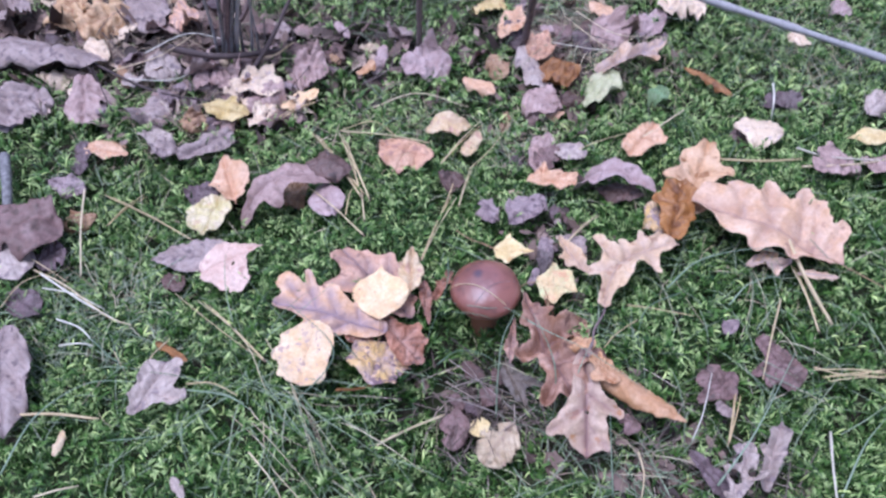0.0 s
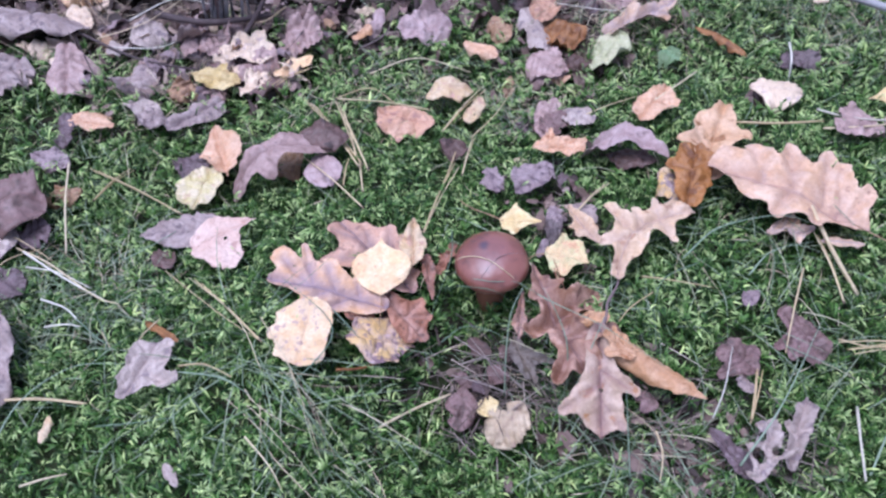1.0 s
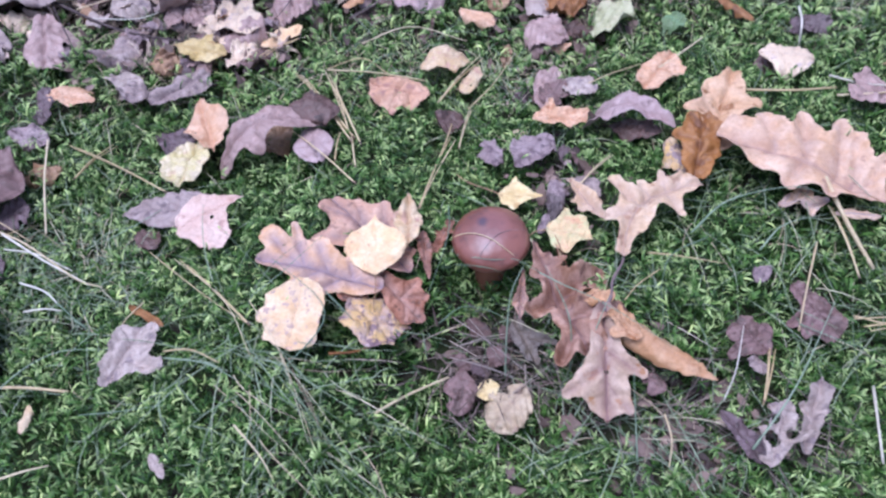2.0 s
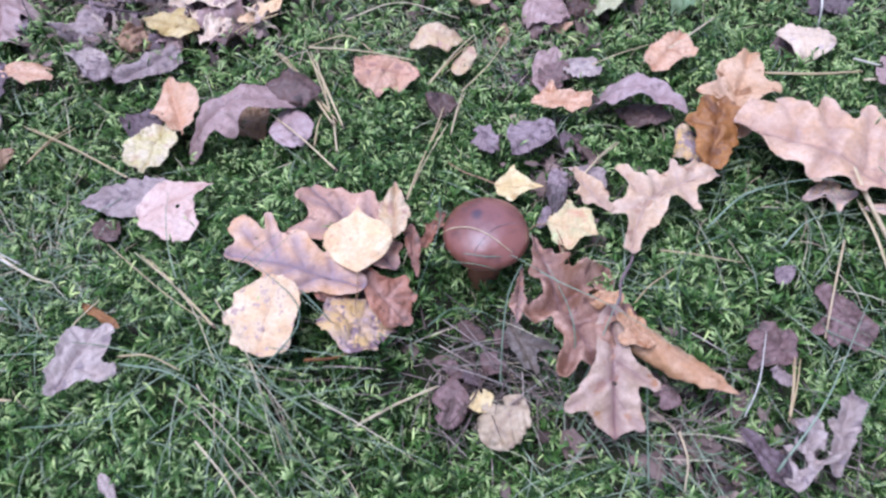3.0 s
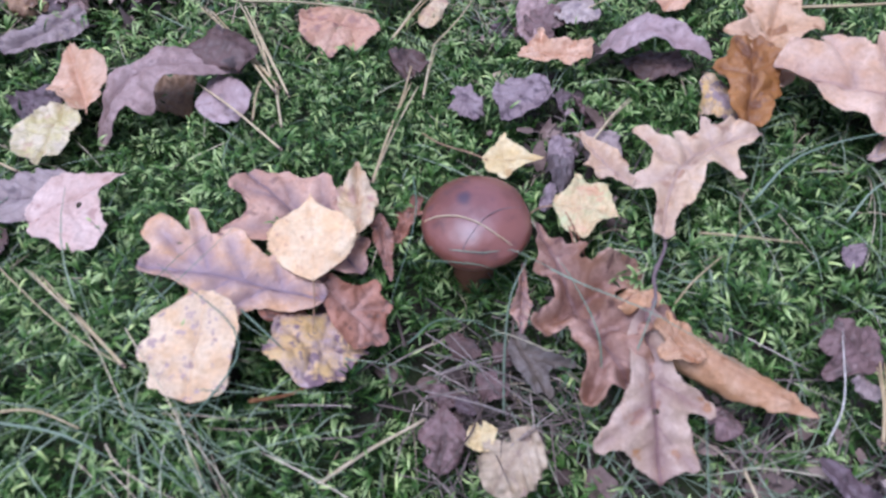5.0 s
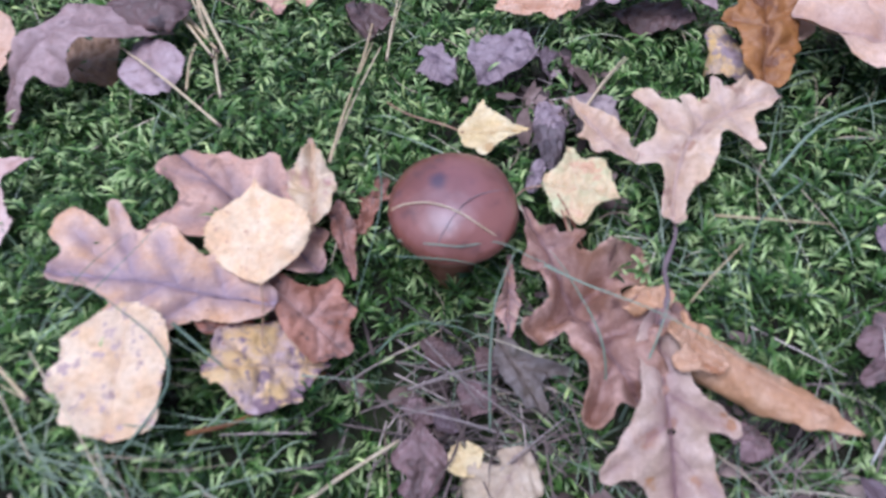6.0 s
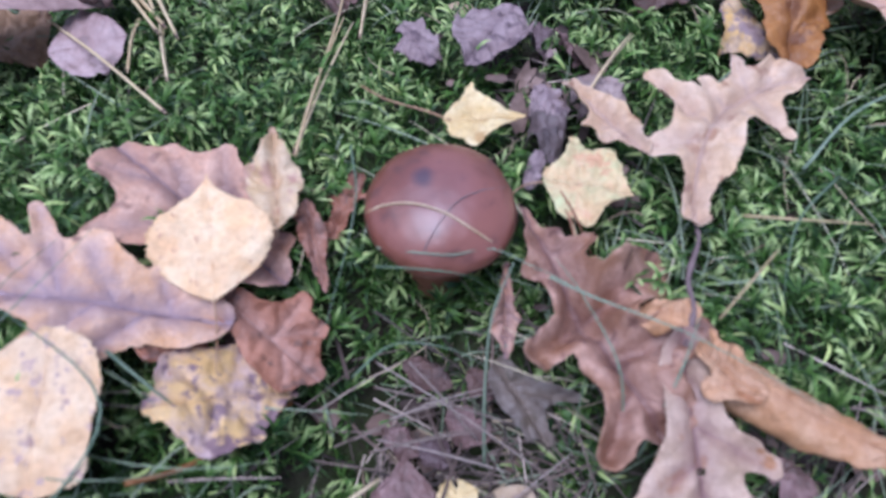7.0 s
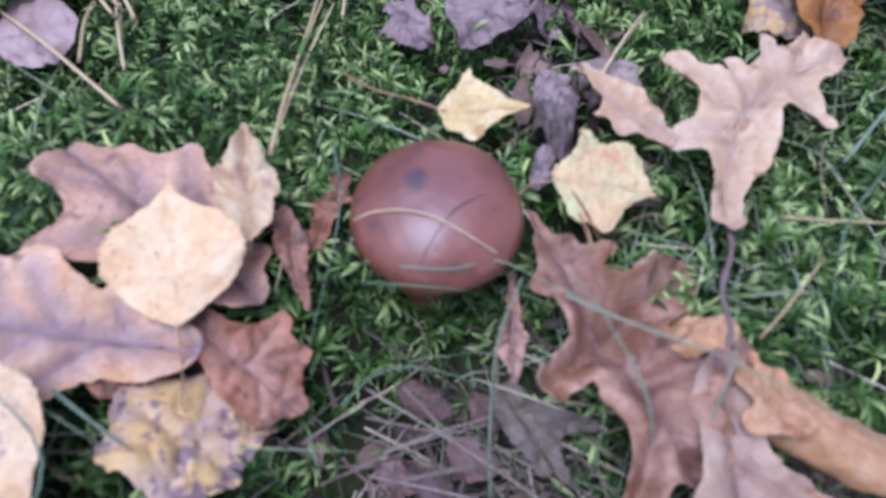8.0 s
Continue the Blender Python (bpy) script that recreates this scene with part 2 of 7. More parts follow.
MOTTLED_LOBED = leaf_material("birch_leaf_mottled_lobed", (0.72, 0.48, 0.19), (0.53, 0.385, 0.365), (0.4, 0.28, 0.22), 0.08, (0.22, 0.135, 0.145), 0.5, 190.0, branched=True)


def strand_material(name, first, second, rough=0.5, scale=300.0):
    n = Nodes(name)
    tone = n.math("ADD", n.math("MULTIPLY", n.noise(scale, 3.0), 0.7), n.math("MULTIPLY", n.add("ObjectInfo").outputs["Random"], 0.5))
    return n.finish(n.mix(n.step(tone, 0.35, 0.85), first, second), rough, n.noise(scale * 4, 3.0, 2.0), 0.3, 0.0004)


NEEDLE_OLD = strand_material("pine_needle_grey", (0.18, 0.135, 0.11), (0.38, 0.31, 0.27))
NEEDLE = strand_material("pine_needle_dry", (0.5, 0.36, 0.18), (0.7, 0.56, 0.34))
BARK_MAUVE = strand_material("leaf_stalk_mauve", (0.12, 0.08, 0.08), (0.28, 0.2, 0.19), 0.65, 220.0)
STRAW = strand_material("straw_dry", (0.5, 0.37, 0.2), (0.66, 0.54, 0.36))
STRAW_PALE = strand_material("straw_pale", (0.56, 0.5, 0.4), (0.7, 0.65, 0.56))
BARK_GREY = strand_material("bark_grey", (0.09, 0.083, 0.085), (0.33, 0.31, 0.31), 0.65, 260.0)
BARK_DARK = strand_material("bark_dark", (0.065, 0.045, 0.043), (0.19, 0.135, 0.13), 0.75, 160.0)
GRASS = strand_material("grass_blue_green", (0.12, 0.175, 0.11), (0.25, 0.31, 0.21), 0.45)


def stuff_material(name, first, second, third, rough, length=False):
    """Small pieces joined into one mesh: a tone for each piece, and paler tips along the piece's own map."""
    n = Nodes(name)
    each = n.add("NewGeometry").outputs["Random Per Island"]
    color = n.mix(n.step(each, 0.0, 0.92 if length else 0.75), first, second)
    color = n.mix(n.step(each, 0.8 if not length else 0.94, 1.0), color, third)
    color = n.mix(n.math("MULTIPLY", n.noise(14.0, 3.0), 0.45), color, n.mix(1.0, color, (1.25, 1.0, 0.6), "MULTIPLY"))
    if not length:
        color = n.mix(n.math("MULTIPLY", n.step(n.noise(320.0, 4.0, 6.0, None, 0.7), 0.4, 0.65), 0.6), color, n.mix(1.0, color, (0.5, 0.46, 0.45), "MULTIPLY"))
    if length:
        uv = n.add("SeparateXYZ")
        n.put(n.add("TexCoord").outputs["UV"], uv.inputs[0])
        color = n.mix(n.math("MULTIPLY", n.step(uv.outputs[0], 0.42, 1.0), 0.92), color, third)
    return n.finish(color, rough, None, spec=0.25 if length else 0.45)


# the near-black first tone puts the shade between moss shoots into the colour
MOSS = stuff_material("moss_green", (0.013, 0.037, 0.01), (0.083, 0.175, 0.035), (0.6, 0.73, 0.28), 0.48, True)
GRASS_STUFF = stuff_material("grass_fine", (0.12, 0.175, 0.1), (0.24, 0.31, 0.21), (0.52, 0.48, 0.35), 0.45)
LITTER = stuff_material("leaf_litter_brown", (0.04, 0.027, 0.024), (0.24, 0.17, 0.152), (0.52, 0.41, 0.36), 0.7)
DRY_GRASS = stuff_material("dry_grass_fine", (0.22, 0.17, 0.12), (0.46, 0.38, 0.27), (0.66, 0.58, 0.45), 0.55)
TWIG_STUFF = stuff_material("twig_litter_dark", (0.03, 0.022, 0.02), (0.11, 0.08, 0.072), (0.26, 0.2, 0.17), 0.75)
NEEDLE_STUFF = stuff_material("needle_litter_grey", (0.06, 0.045, 0.041), (0.2, 0.157, 0.143), (0.56, 0.48, 0.43), 0.6)


def soil_material():
    n = Nodes("forest_soil")
    color = n.mix(n.step(n.noise(30.0, 4.0), 0.35, 0.65), (0.035, 0.026, 0.018), (0.04, 0.055, 0.016))
    color = n.mix(n.step(n.noise(300.0, 4.0, 4.0), 0.5, 0.75), color, (0.06, 0.045, 0.032))
    return n.finish(color, 0.9, n.noise(400.0, 5.0, 2.0), 0.6, 0.003)


def cap_material():
    n = Nodes("mushroom_cap_skin")
    color = n.mix(n.step(n.noise(55.0, 4.0, 0.0, None, 0.6), 0.36, 0.66), (0.165, 0.048, 0.028), (0.255, 0.092, 0.064))
    color = n.mix(n.math("MULTIPLY", n.step(n.noise(120.0, 4.0, 4.0), 0.5, 0.72), 0.75), color, (0.085, 0.03, 0.027))
    color = n.mix(n.math("MULTIPLY", n.step(n.noise(85.0, 4.0, 14.0), 0.52, 0.72), 0.45), color, (0.3, 0.125, 0.1))
    where = n.add("SeparateXYZ")
    n.put(n.add("TexCoord").outputs["Object"], where.inputs[0])
    # the skin is paler and pinker on the crown than round the rim
    out = n.math("SQRT", n.math("ADD", n.math("MULTIPLY", where.outputs[0], where.outputs[0]), n.math("MULTIPLY", where.outputs[1], where.outputs[1])))
    color = n.mix(n.math("MULTIPLY", n.math("SUBTRACT", 1.0, n.step(out, 0.006, 0.02)), 0.45), color, (0.23, 0.1, 0.105))
    # a dull purplish bruise near the crown
    dx, dy = n.math("ADD", where.outputs[0], 0.0055), n.math("SUBTRACT", where.outputs[1], 0.0055)
    far = n.math("SQRT", n.math("ADD", n.math("MULTIPLY", dx, dx), n.math("MULTIPLY", dy, dy)))
    far = n.math("ADD", far, n.math("MULTIPLY", n.noise(250.0, 2.0, 8.0), 0.004))
    color = n.mix(n.math("MULTIPLY", n.math("SUBTRACT", 1.0, n.step(far, 0.0035, 0.0075)), 0.9), color, (0.07, 0.04, 0.06))
    n.bsdf.inputs["Coat Weight"].default_value, n.bsdf.inputs["Coat Roughness"].default_value = 0.8, 0.38
    skin = n.math("ADD", n.noise(700.0, 3.0, 5.0), n.math("MULTIPLY", n.noise(110.0, 3.0, 17.0), 5.0))
    return n.finish(color, n.math("ADD", 0.25, n.math("MULTIPLY", n.noise(90.0, 4.0, 6.0), 0.4)), skin, 0.25, 0.0004, 0.5)


SOIL, CAP = soil_material(), cap_material()
STEM = strand_material("mushroom_stem_skin", (0.26, 0.11, 0.06), (0.17, 0.06, 0.035), 0.6, 180.0)
PORES = strand_material("mushroom_pores", (0.42, 0.35, 0.13), (0.5, 0.42, 0.2), 0.8, 900.0)

# ---- the lie of the ground: low hummocks and hollows of the moss surface ----
LEVEL, SPREAD = -0.0206, 0.075
BUMPS = {
    0.26: ((-0.2, -0.0019), (-0.1, 0.0349), (0, -0.0738), (0.1, 0.0344), (0.2, 0.0041), (0.32, -0.0302)),
    0.34: ((-0.2, 0.0019), (-0.1, 0.0290), (0, 0.0045), (0.1, 0.0187), (0.2, -0.0015), (0.32, 0.0176)),
    0.42: ((-0.2, -0.0028), (-0.1, -0.0065), (0, 0.0174), (0.1, -0.0024), (0.2, 0.0063), (0.32, 0.0303)),
    0.52: ((-0.2, -0.0147), (-0.1, 0.0175), (0, -0.0175), (0.1, -0.0077), (0.2, 0.0129), (0.32, 0.0021)),
    0.66: ((-0.2, -0.0154), (-0.1, -0.0032), (0, -0.0153), (0.1, -0.0056), (0.2, -0.0118), (0.32, -0.0066)),
}

# small pits: in front of the mushroom, under the oak leaves, and beside the rolled leaf
DIPS = ((0.018, 0.316, 0.02, 0.019), (0.078, 0.262, 0.018, 0.02), (0.15, 0.242, 0.02, 0.026), (0.175, 0.27, 0.01, 0.025), (-0.09, 0.305, 0.012, 0.016))


def surface(x, y):
    """The height of the moss tops; works on numbers and arrays."""
    z = LEVEL + 0 * x
    for row, bumps in BUMPS.items():
        for bx, up in bumps:
            z = z + up * np.exp(-((x - bx) ** 2 + (y - row) ** 2) / (2 * SPREAD**2))
    for bx, row, down, wide in DIPS:
        z = z - down * np.exp(-((x - bx) ** 2 + (y - row) ** 2) / (2 * wide**2))
    return z


MOSS_DEEP = 0.023


def link(name, verts, faces, material, parent=None, uvs=None, smooth=True):
    mesh = bpy.data.meshes.new(name)
    mesh.from_pydata(verts, [], faces)
    mesh.materials.append(material)
    if uvs is not None:
        layer = mesh.uv_layers.new(name="along")
        layer.data.foreach_set("uv", np.array([uvs[i] for f in faces for i in f], "f").ravel())
    mesh.polygons.foreach_set("use_smooth", [smooth] * len(faces))
    mesh.update()
    ob = new(name, mesh)
    if parent:
        ob.parent = parent
    return ob


# ---- ground: one sheet from under the moss to the horizon ----
def build_ground():
    steps = np.linspace(-1, 1, 181)
    reach = np.sign(steps) * (0.55 * np.abs(steps) + 80 * np.abs(steps) ** 14)
    xs, ys = reach, 0.45 + reach
    gx, gy = np.meshgrid(xs, ys)
    gz = surface(gx, gy) - MOSS_DEEP
    gz = gz + np.array([0.003 * noise.noise((x * 40, y * 40, 3.0)) + 0.0015 * noise.noise((x * 150, y * 150, 1.0)) if abs(x) < 2 else 0.0 for x, y in zip(gx.ravel(), gy.ravel())]).reshape(gx.shape)
    far = np.clip(np.hypot(gx, gy - 0.45) - 2.0, 0, 60)
    gz = gz + 0.012 * far * np.array([noise.noise((x * 0.12, y * 0.12, 9.0)) for x, y in zip(gx.ravel(), gy.ravel())]).reshape(gx.shape)
    n = len(steps)
    verts = np.stack([gx, gy, gz], -1).reshape(-1, 3).tolist()
    faces = [(j * n + i, j * n + i + 1, (j + 1) * n + i + 1, (j + 1) * n + i) for j in range(n - 1) for i in range(n - 1)]
    tagged(link("ground", verts, faces, SOIL), "dark damp forest soil under moss and litter", "ground", kind="structure")


build_ground()


# ---- leaves ----
def lobed(s, lobes, core=0.4):
    """Half the width of a lobed leaf at s: rounded lobes (where, how far out, how broad) on a narrow core."""
    w = core * max(0.0, 1 - (2 * s - 1) ** 2) ** 0.6
    for at, out, broad in lobes:
        u = (s - at) / broad
        if abs(u) < 1:
            w = max(w, out * (1 - u * u) ** 0.6)
    return w


def oak_lobes(rnd, count, depth):
    """Lobes of an oak leaf, growing towards its upper half."""
    lobes = []
    for k in range(count + 1):
        at = (k + 0.75 + rnd.uniform(-0.12, 0.12)) / (count + 1.35)
        lobes.append((at, (0.55 + 0.45 * math.sin(math.pi * min(1.0, at * 1.05) ** 1.3)) * rnd.uniform(0.8, 1.0), rnd.uniform(0.5, 0.62) / (count + 1.0)))
        lobes.append((at + 0.5 / (count + 1.35), (1 - depth) * 0.8 * math.sin(math.pi * min(0.96, at + 0.1)), 0.8 / (count + 1.0)))
    return lobes


def profile(kind, s, side, row, lobes, blunt, point, taper):
    """Half the width of a leaf, 0 to 1, at s from its base to its tip."""
    wave = noise.noise((s * 4.0 + 5 * side, row[0] * 50, 1.0)) + 0.5 * noise.noise((s * 13.0 + 9 * side, row[0] * 50, 4.0))
    if kind == "oak":
        return lobed(s, lobes[side], lobes[2]) * (1 + 0.1 * wave)
    if kind == "birch":
        s = s * (1 - 0.3 * blunt)
        w = math.sin(math.pi / 2 * min(1.0, s / 0.36)) ** 0.55 if s < 0.36 else math.sin(math.pi / 2 * (1 - s) / 0.64) ** 1.15
        if s > 0.62:
            w *= 1 - 0.62 * (s - 0.62) / 0.38
        return w * (0.94 + 0.08 * ((s * 17 + row[1]) % 1.0)) * (1 + 0.1 * wave)
    if kind == "star":
        lobe = (0.36, 0.26, 0.8) if side else (0.3, 0.5, 0.55)
        return (0.3 * math.sin(math.pi * s) ** 0.6 + lobe[2] * max(0.0, 1 - abs(s - lobe[0]) / lobe[1]) ** 1.4) * (1 + 0.15 * wave)
    if kind == "strip":
        return (min(1.0, s * 4) * min(1.0, (1 - s) * 4)) ** 0.6 * (1 - taper * s) * (0.95 + 0.3 * wave)
    peak = 0.75 + 0.5 * row[3]
    w = math.sin(math.pi * s**peak) ** (0.62 + 0.25 * row[4])
    if row[5] < 0.75 and side == int(row[6] > 0.5):
        w *= 1 - (0.3 + 0.4 * row[7]) * math.exp(-(((s - 0.25 - 0.5 * row[8]) / 0.075) ** 2))
    return max(0.0, w * (1 - point * s**2) * (1 + 0.3 * wave) * (0.96 + 0.06 * ((s * 13) % 1.0)))


PRESSED = []


def leaf(kind, material, name, label, base, tip, width, roll=0, cross=0.3, bend=0.2, seed=1, lobes=3, depth=0.5, blunt=0.0, point=0.0, taper=0.0, stem=None, ripple=None, twist=None, left=None, right=None, core=0.4, curve=0.0, holes=(), group=""):
    """A fallen leaf from base to tip. cross and bend: how far, in radians, it is curled across and along."""
    rnd = random.Random(seed)
    row = [rnd.random() for _ in range(12)]
    if kind == "oak":
        lobes = (right or oak_lobes(rnd, lobes, depth), left or oak_lobes(rnd, lobes, depth), core)
    ripple = ripple or {"oak": 1.1, "oval": 1.7, "strip": 1.3}.get(kind, 0.75)
    twist = twist if twist is not None else rnd.uniform(-0.35, 0.35) * (1.6 if kind in ("oval", "strip") else 0.6)
    cup = -1 if cross < 0 else 1
    cross = abs(cross)
    base, tip = Vector(base), Vector(tip)
    along = tip - base
    length = along.length
    along.normalize()
    beside = Vector((0, 0, 1)).cross(along).normalized()
    beside = Matrix.Rotation(radians(roll), 3, along) @ beside
    up = along.cross(beside)
    place = Matrix.Translation(base) @ Matrix((along, beside, up)).transposed().to_4x4()
    rows, cols = (60, 16) if kind == "oak" else (40, 18)
    if holes:
        rows, cols = 72, 30
    r = (width / 2) / math.sin(min(max(cross, 1e-3), math.pi / 2))
    half = r * max(cross, 1e-3)
    b = max(bend, 1e-3)
    verts, uvs, spine = [], [], []
    for i in range(rows + 1):
        s = i / rows
        for j in range(cols + 1):
            v = 2 * j / cols - 1
            y = v * half * max(0.015, profile(kind, s, 0 if v < 0 else 1, row, lobes, blunt, point, taper))
            sweep = s + (0.32 * abs(y) / length * (1 - 0.75 * s) if kind in ("oak", "birch") else 0)
            ph, th = b * (sweep - 0.5), y / r
            cx = length * (math.sin(ph) + math.sin(b / 2)) / (2 * math.sin(b / 2))
            cz = length * (math.cos(ph) - math.cos(b / 2)) / (2 * math.sin(b / 2))
            z = cup * (-r * (1 - math.cos(th)) + 0.25 * r * (1 - math.cos(min(cross, 1.2))))
            q = Vector((cx / width * 1.5, y / width * 1.5, seed * 1.7))
            edge = abs(y) / half
            z += ripple * width * ((0.06 + 0.2 * edge * edge) * noise.noise(q) + 0.075 * abs(noise.noise(q * 2.1)) + 0.05 * abs(noise.noise(q * 3.7)) + 0.026 * noise.noise(q * 6))
            z += ripple * width * 0.38 * edge**3 * noise.noise(q * 0.8 + Vector((7.3, 2.1, 4.4)))
            if kind != "strip":
                z += {"oak": 0.032, "oval": 0.024}.get(kind, 0.01) * ripple * width * edge * math.cos(2 * math.pi * (5.0 * (s - 0.38 * edge) + 0.7 * noise.noise(q * 1.3) + (0.3 if v > 0 else 0)))
                z -= 0.02 * width * math.exp(-((y / (0.05 * width)) ** 2))
            yy = r * math.sin(th)
            turn = twist * (s - 0.5)
            yy, z = yy * math.cos(turn) - z * math.sin(turn), yy * math.sin(turn) + z * math.cos(turn)
            px, pz = cx + z * math.sin(ph), cz + z * math.cos(ph)
            if curve:
                # the midrib runs in an arc within the leaf's plane
                ca = curve * (px / length - 0.5)
                px, yy = (
                    length * (math.sin(ca) + math.sin(curve / 2)) / (2 * math.sin(curve / 2)) + yy * math.sin(ca),
                    length * (math.cos(ca) - math.cos(curve / 2)) / (2 * math.sin(curve / 2)) + yy * math.cos(ca),
                )
            verts.append((px, yy, pz))
            uvs.append((s, 0.5 + y / (2 * half)))
            if j == cols // 2:
                spine.append(verts[-1])
    n = cols + 1
    faces = [(i * n + j, (i + 1) * n + j, (i + 1) * n + j + 1, i * n + j + 1) for i in range(rows) for j in range(cols)]
    if holes:
        # worn through where the leaf has rotted
        faces = [f for f in faces if all(math.hypot(sum(uvs[k][0] for k in f) / 4 - hs, (sum(uvs[k][1] for k in f) / 4 - hv) * width / length) > hr for hs, hv, hr in holes)]
    thing = new(name)
    thing.matrix_world = place
    blade = link("blade", verts, faces, material, thing, uvs)
    thick = blade.modifiers.new("thickness", "SOLIDIFY")
    thick.thickness, thick.offset = 0.00028, 0.0
    if (kind in ("oak", "birch", "oval") and length > 0.03) or length > 0.05:
        tube_mesh("midrib", [Vector(p) + Vector((0, 0, 0.00012)) for p in spine[:: 4]], 0.00016 + 0.004 * width, 0.3, material, thing, 5)
    if stem:
        back = place.inverted()
        tube_mesh("petiole", [Vector(spine[1])] + [back @ Vector(p) for p in stem], 0.00042, 0.8, BROWN_TAN, thing, 6)
    tagged(thing, label, "leaf", group)
    mid = (base + tip) / 2
    deep = 0.72 if kind in ("oval", "strip") else 1.0
    PRESSED.append((mid.x, mid.y, deep * length / 2, deep * width / 2, math.atan2(along.y, along.x), mid.z))
    return thing


def lobed_leaf(material, name, label, base, tip, lobes, bow=0.0, cross=0.1, bend=0.1, curl=1.0, ripple=1.0, seed=1, teeth=0.0, stem=None, holes=(), fat=1.35, web=0.06):
    """A leaf whose outline is the union of rounded lobes on a midrib from base to tip. lobes, in leaf lengths: where each leaves the
    midrib, how far it reaches forward and out to its left, and its half widths at the root and at the end. bow: how far the midrib
    bends aside. fat and web: how broad the lobes are and how far they grow together. cross, bend and curl: how far the leaf arches across, along and at its edges."""
    base, tip = Vector(base), Vector(tip)
    along = tip - base
    length = along.length
    along.normalize()
    beside = Vector((0, 0, 1)).cross(along).normalized()
    up = along.cross(beside)
    place = Matrix.Translation(base) @ Matrix((along, beside, up)).transposed().to_4x4()

    def axis(x):
        return 4 * bow * x * (1 - x)

    def wander(x, y, scale, z):
        return np.array([noise.noise((u * scale, v * scale, seed * 3.7 + z)) for u, v in zip(x.ravel(), y.ravel())]).reshape(x.shape)

    def field(x, y):
        """How far outside the leaf's edge a place lies, and how far from the nearest side vein."""
        v = y - axis(x)
        out, vein = np.full(x.shape, 9.0), np.full(x.shape, 9.0)
        for at, fore, side, wide, narrow in lobes:
            t = np.clip(((x - at) * fore + v * side) / max(1e-6, fore * fore + side * side), 0, 1)
            gone = np.hypot(x - at - t * fore, v - t * side)
            d = gone - (fat * wide + (1.1 * narrow - fat * wide) * t)
            h = np.clip(0.5 + 0.5 * (out - d) / web, 0, 1)
            out = out + (d - out) * h - web * h * (1 - h)
            if abs(side) > 0.06:
                vein = np.minimum(vein, gone + 0.03 * t**2)
        return out, vein

    def edge(x, y):
        return field(x, y)[0] + 0.02 * wander(x, y, 9, 0.3) + (0.009 + teeth) * wander(x, y, 26, 5.1)

    step = 1 / 60
    reach = 0.12 + fat * max(max(wide, narrow) for *_, wide, narrow in lobes)
    xs = np.arange(min(min(at, at + fore) for at, fore, *_ in lobes) - reach, max(max(at, at + fore) for at, fore, *_ in lobes) + reach, step)
    ys = np.arange(min(0, min(l[2] for l in lobes)) + min(0, bow) - reach, max(0, max(l[2] for l in lobes)) + max(0, bow) + reach, step)
    gx, gy = np.meshgrid(xs, ys)
    d = edge(gx, gy)
    for hx, hy, hr in holes:
        d = np.maximum(d, hr - np.hypot(gx - hx, gy - axis(gx) - hy))
    inside = d < 0
    ring = np.zeros_like(inside)
    for dy in (-1, 0, 1):
        for dx in (-1, 0, 1):
            ring |= np.roll(np.roll(inside, dy, 0), dx, 1)
    ring &= ~inside
    # the outermost points slide back onto the edge
    ex = (np.roll(d, -1, 1) - np.roll(d, 1, 1)) / (2 * step)
    ey = (np.roll(d, -1, 0) - np.roll(d, 1, 0)) / (2 * step)
    much = np.where(ring, np.clip(d, 0, 1.5 * step) / np.maximum(np.hypot(ex, ey), 0.5), 0)
    gx, gy = gx - much * ex, gy - much * ey
    far, vein = field(gx, gy)
    v = gy - axis(gx)
    rim = np.clip(1 + far / 0.11, 0, 1.1)
    z = bend * gx * (1 - gx) - cross * v * v + 0.05 * curl * rim**2 * (wander(gx, gy, 3.2, 9.0) + 0.35)
    z = z + ripple * (0.06 * wander(gx, gy, 3.0, 2.0) + 0.034 * np.abs(wander(gx, gy, 6.5, 4.0)) + 0.008 * wander(gx, gy, 17, 6.0))
    z = z - 0.014 * np.exp(-((v / 0.022) ** 2)) + ripple * 0.026 * (1 - np.exp(-((np.minimum(vein, np.abs(v)) / 0.05) ** 2)))
    used, index, verts = inside | ring, {}, []
    rows, cols = gx.shape
    faces = []
    for j in range(rows - 1):
        for i in range(cols - 1):
            cell = [(j, i), (j, i + 1), (j + 1, i + 1), (j + 1, i)]
            if all(used[c] for c in cell) and any(inside[c] for c in cell):
                for c in cell:
                    if c not in index:
                        index[c] = len(verts)
                        verts.append((gx[c] * length, gy[c] * length, z[c] * length))
                faces.append(tuple(index[c] for c in cell))
    spots = np.array(list(index))
    spots = spots[:, 0], spots[:, 1]
    uvs = np.stack([gx[spots], 0.5 + v[spots]], -1).tolist()
    thing = new(name)
    thing.matrix_world = place
    blade = link("blade", verts, faces, material, thing, uvs)
    layer = blade.data.uv_layers.new(name="veins")
    net = np.stack([np.minimum(vein[spots], 1.0), np.minimum(np.abs(v[spots]), 1.0)], -1)
    layer.data.foreach_set("uv", np.array([net[k] for f in faces for k in f], "f").ravel())
    thick = blade.modifiers.new("thickness", "SOLIDIFY")
    thick.thickness, thick.offset = 0.00028, 0.0

    def on(x, lift=0.0002):
        row, col = int(np.argmin(np.abs(ys - axis(x)))), int(np.argmin(np.abs(xs - x)))
        return Vector((x * length, axis(x) * length, float(z[row, col]) * length + lift))

    tube_mesh("midrib", [on(x) for x in np.linspace(0.02, 0.88, 9)], 0.0003 + 0.004 * length, 0.25, material, thing, 5)
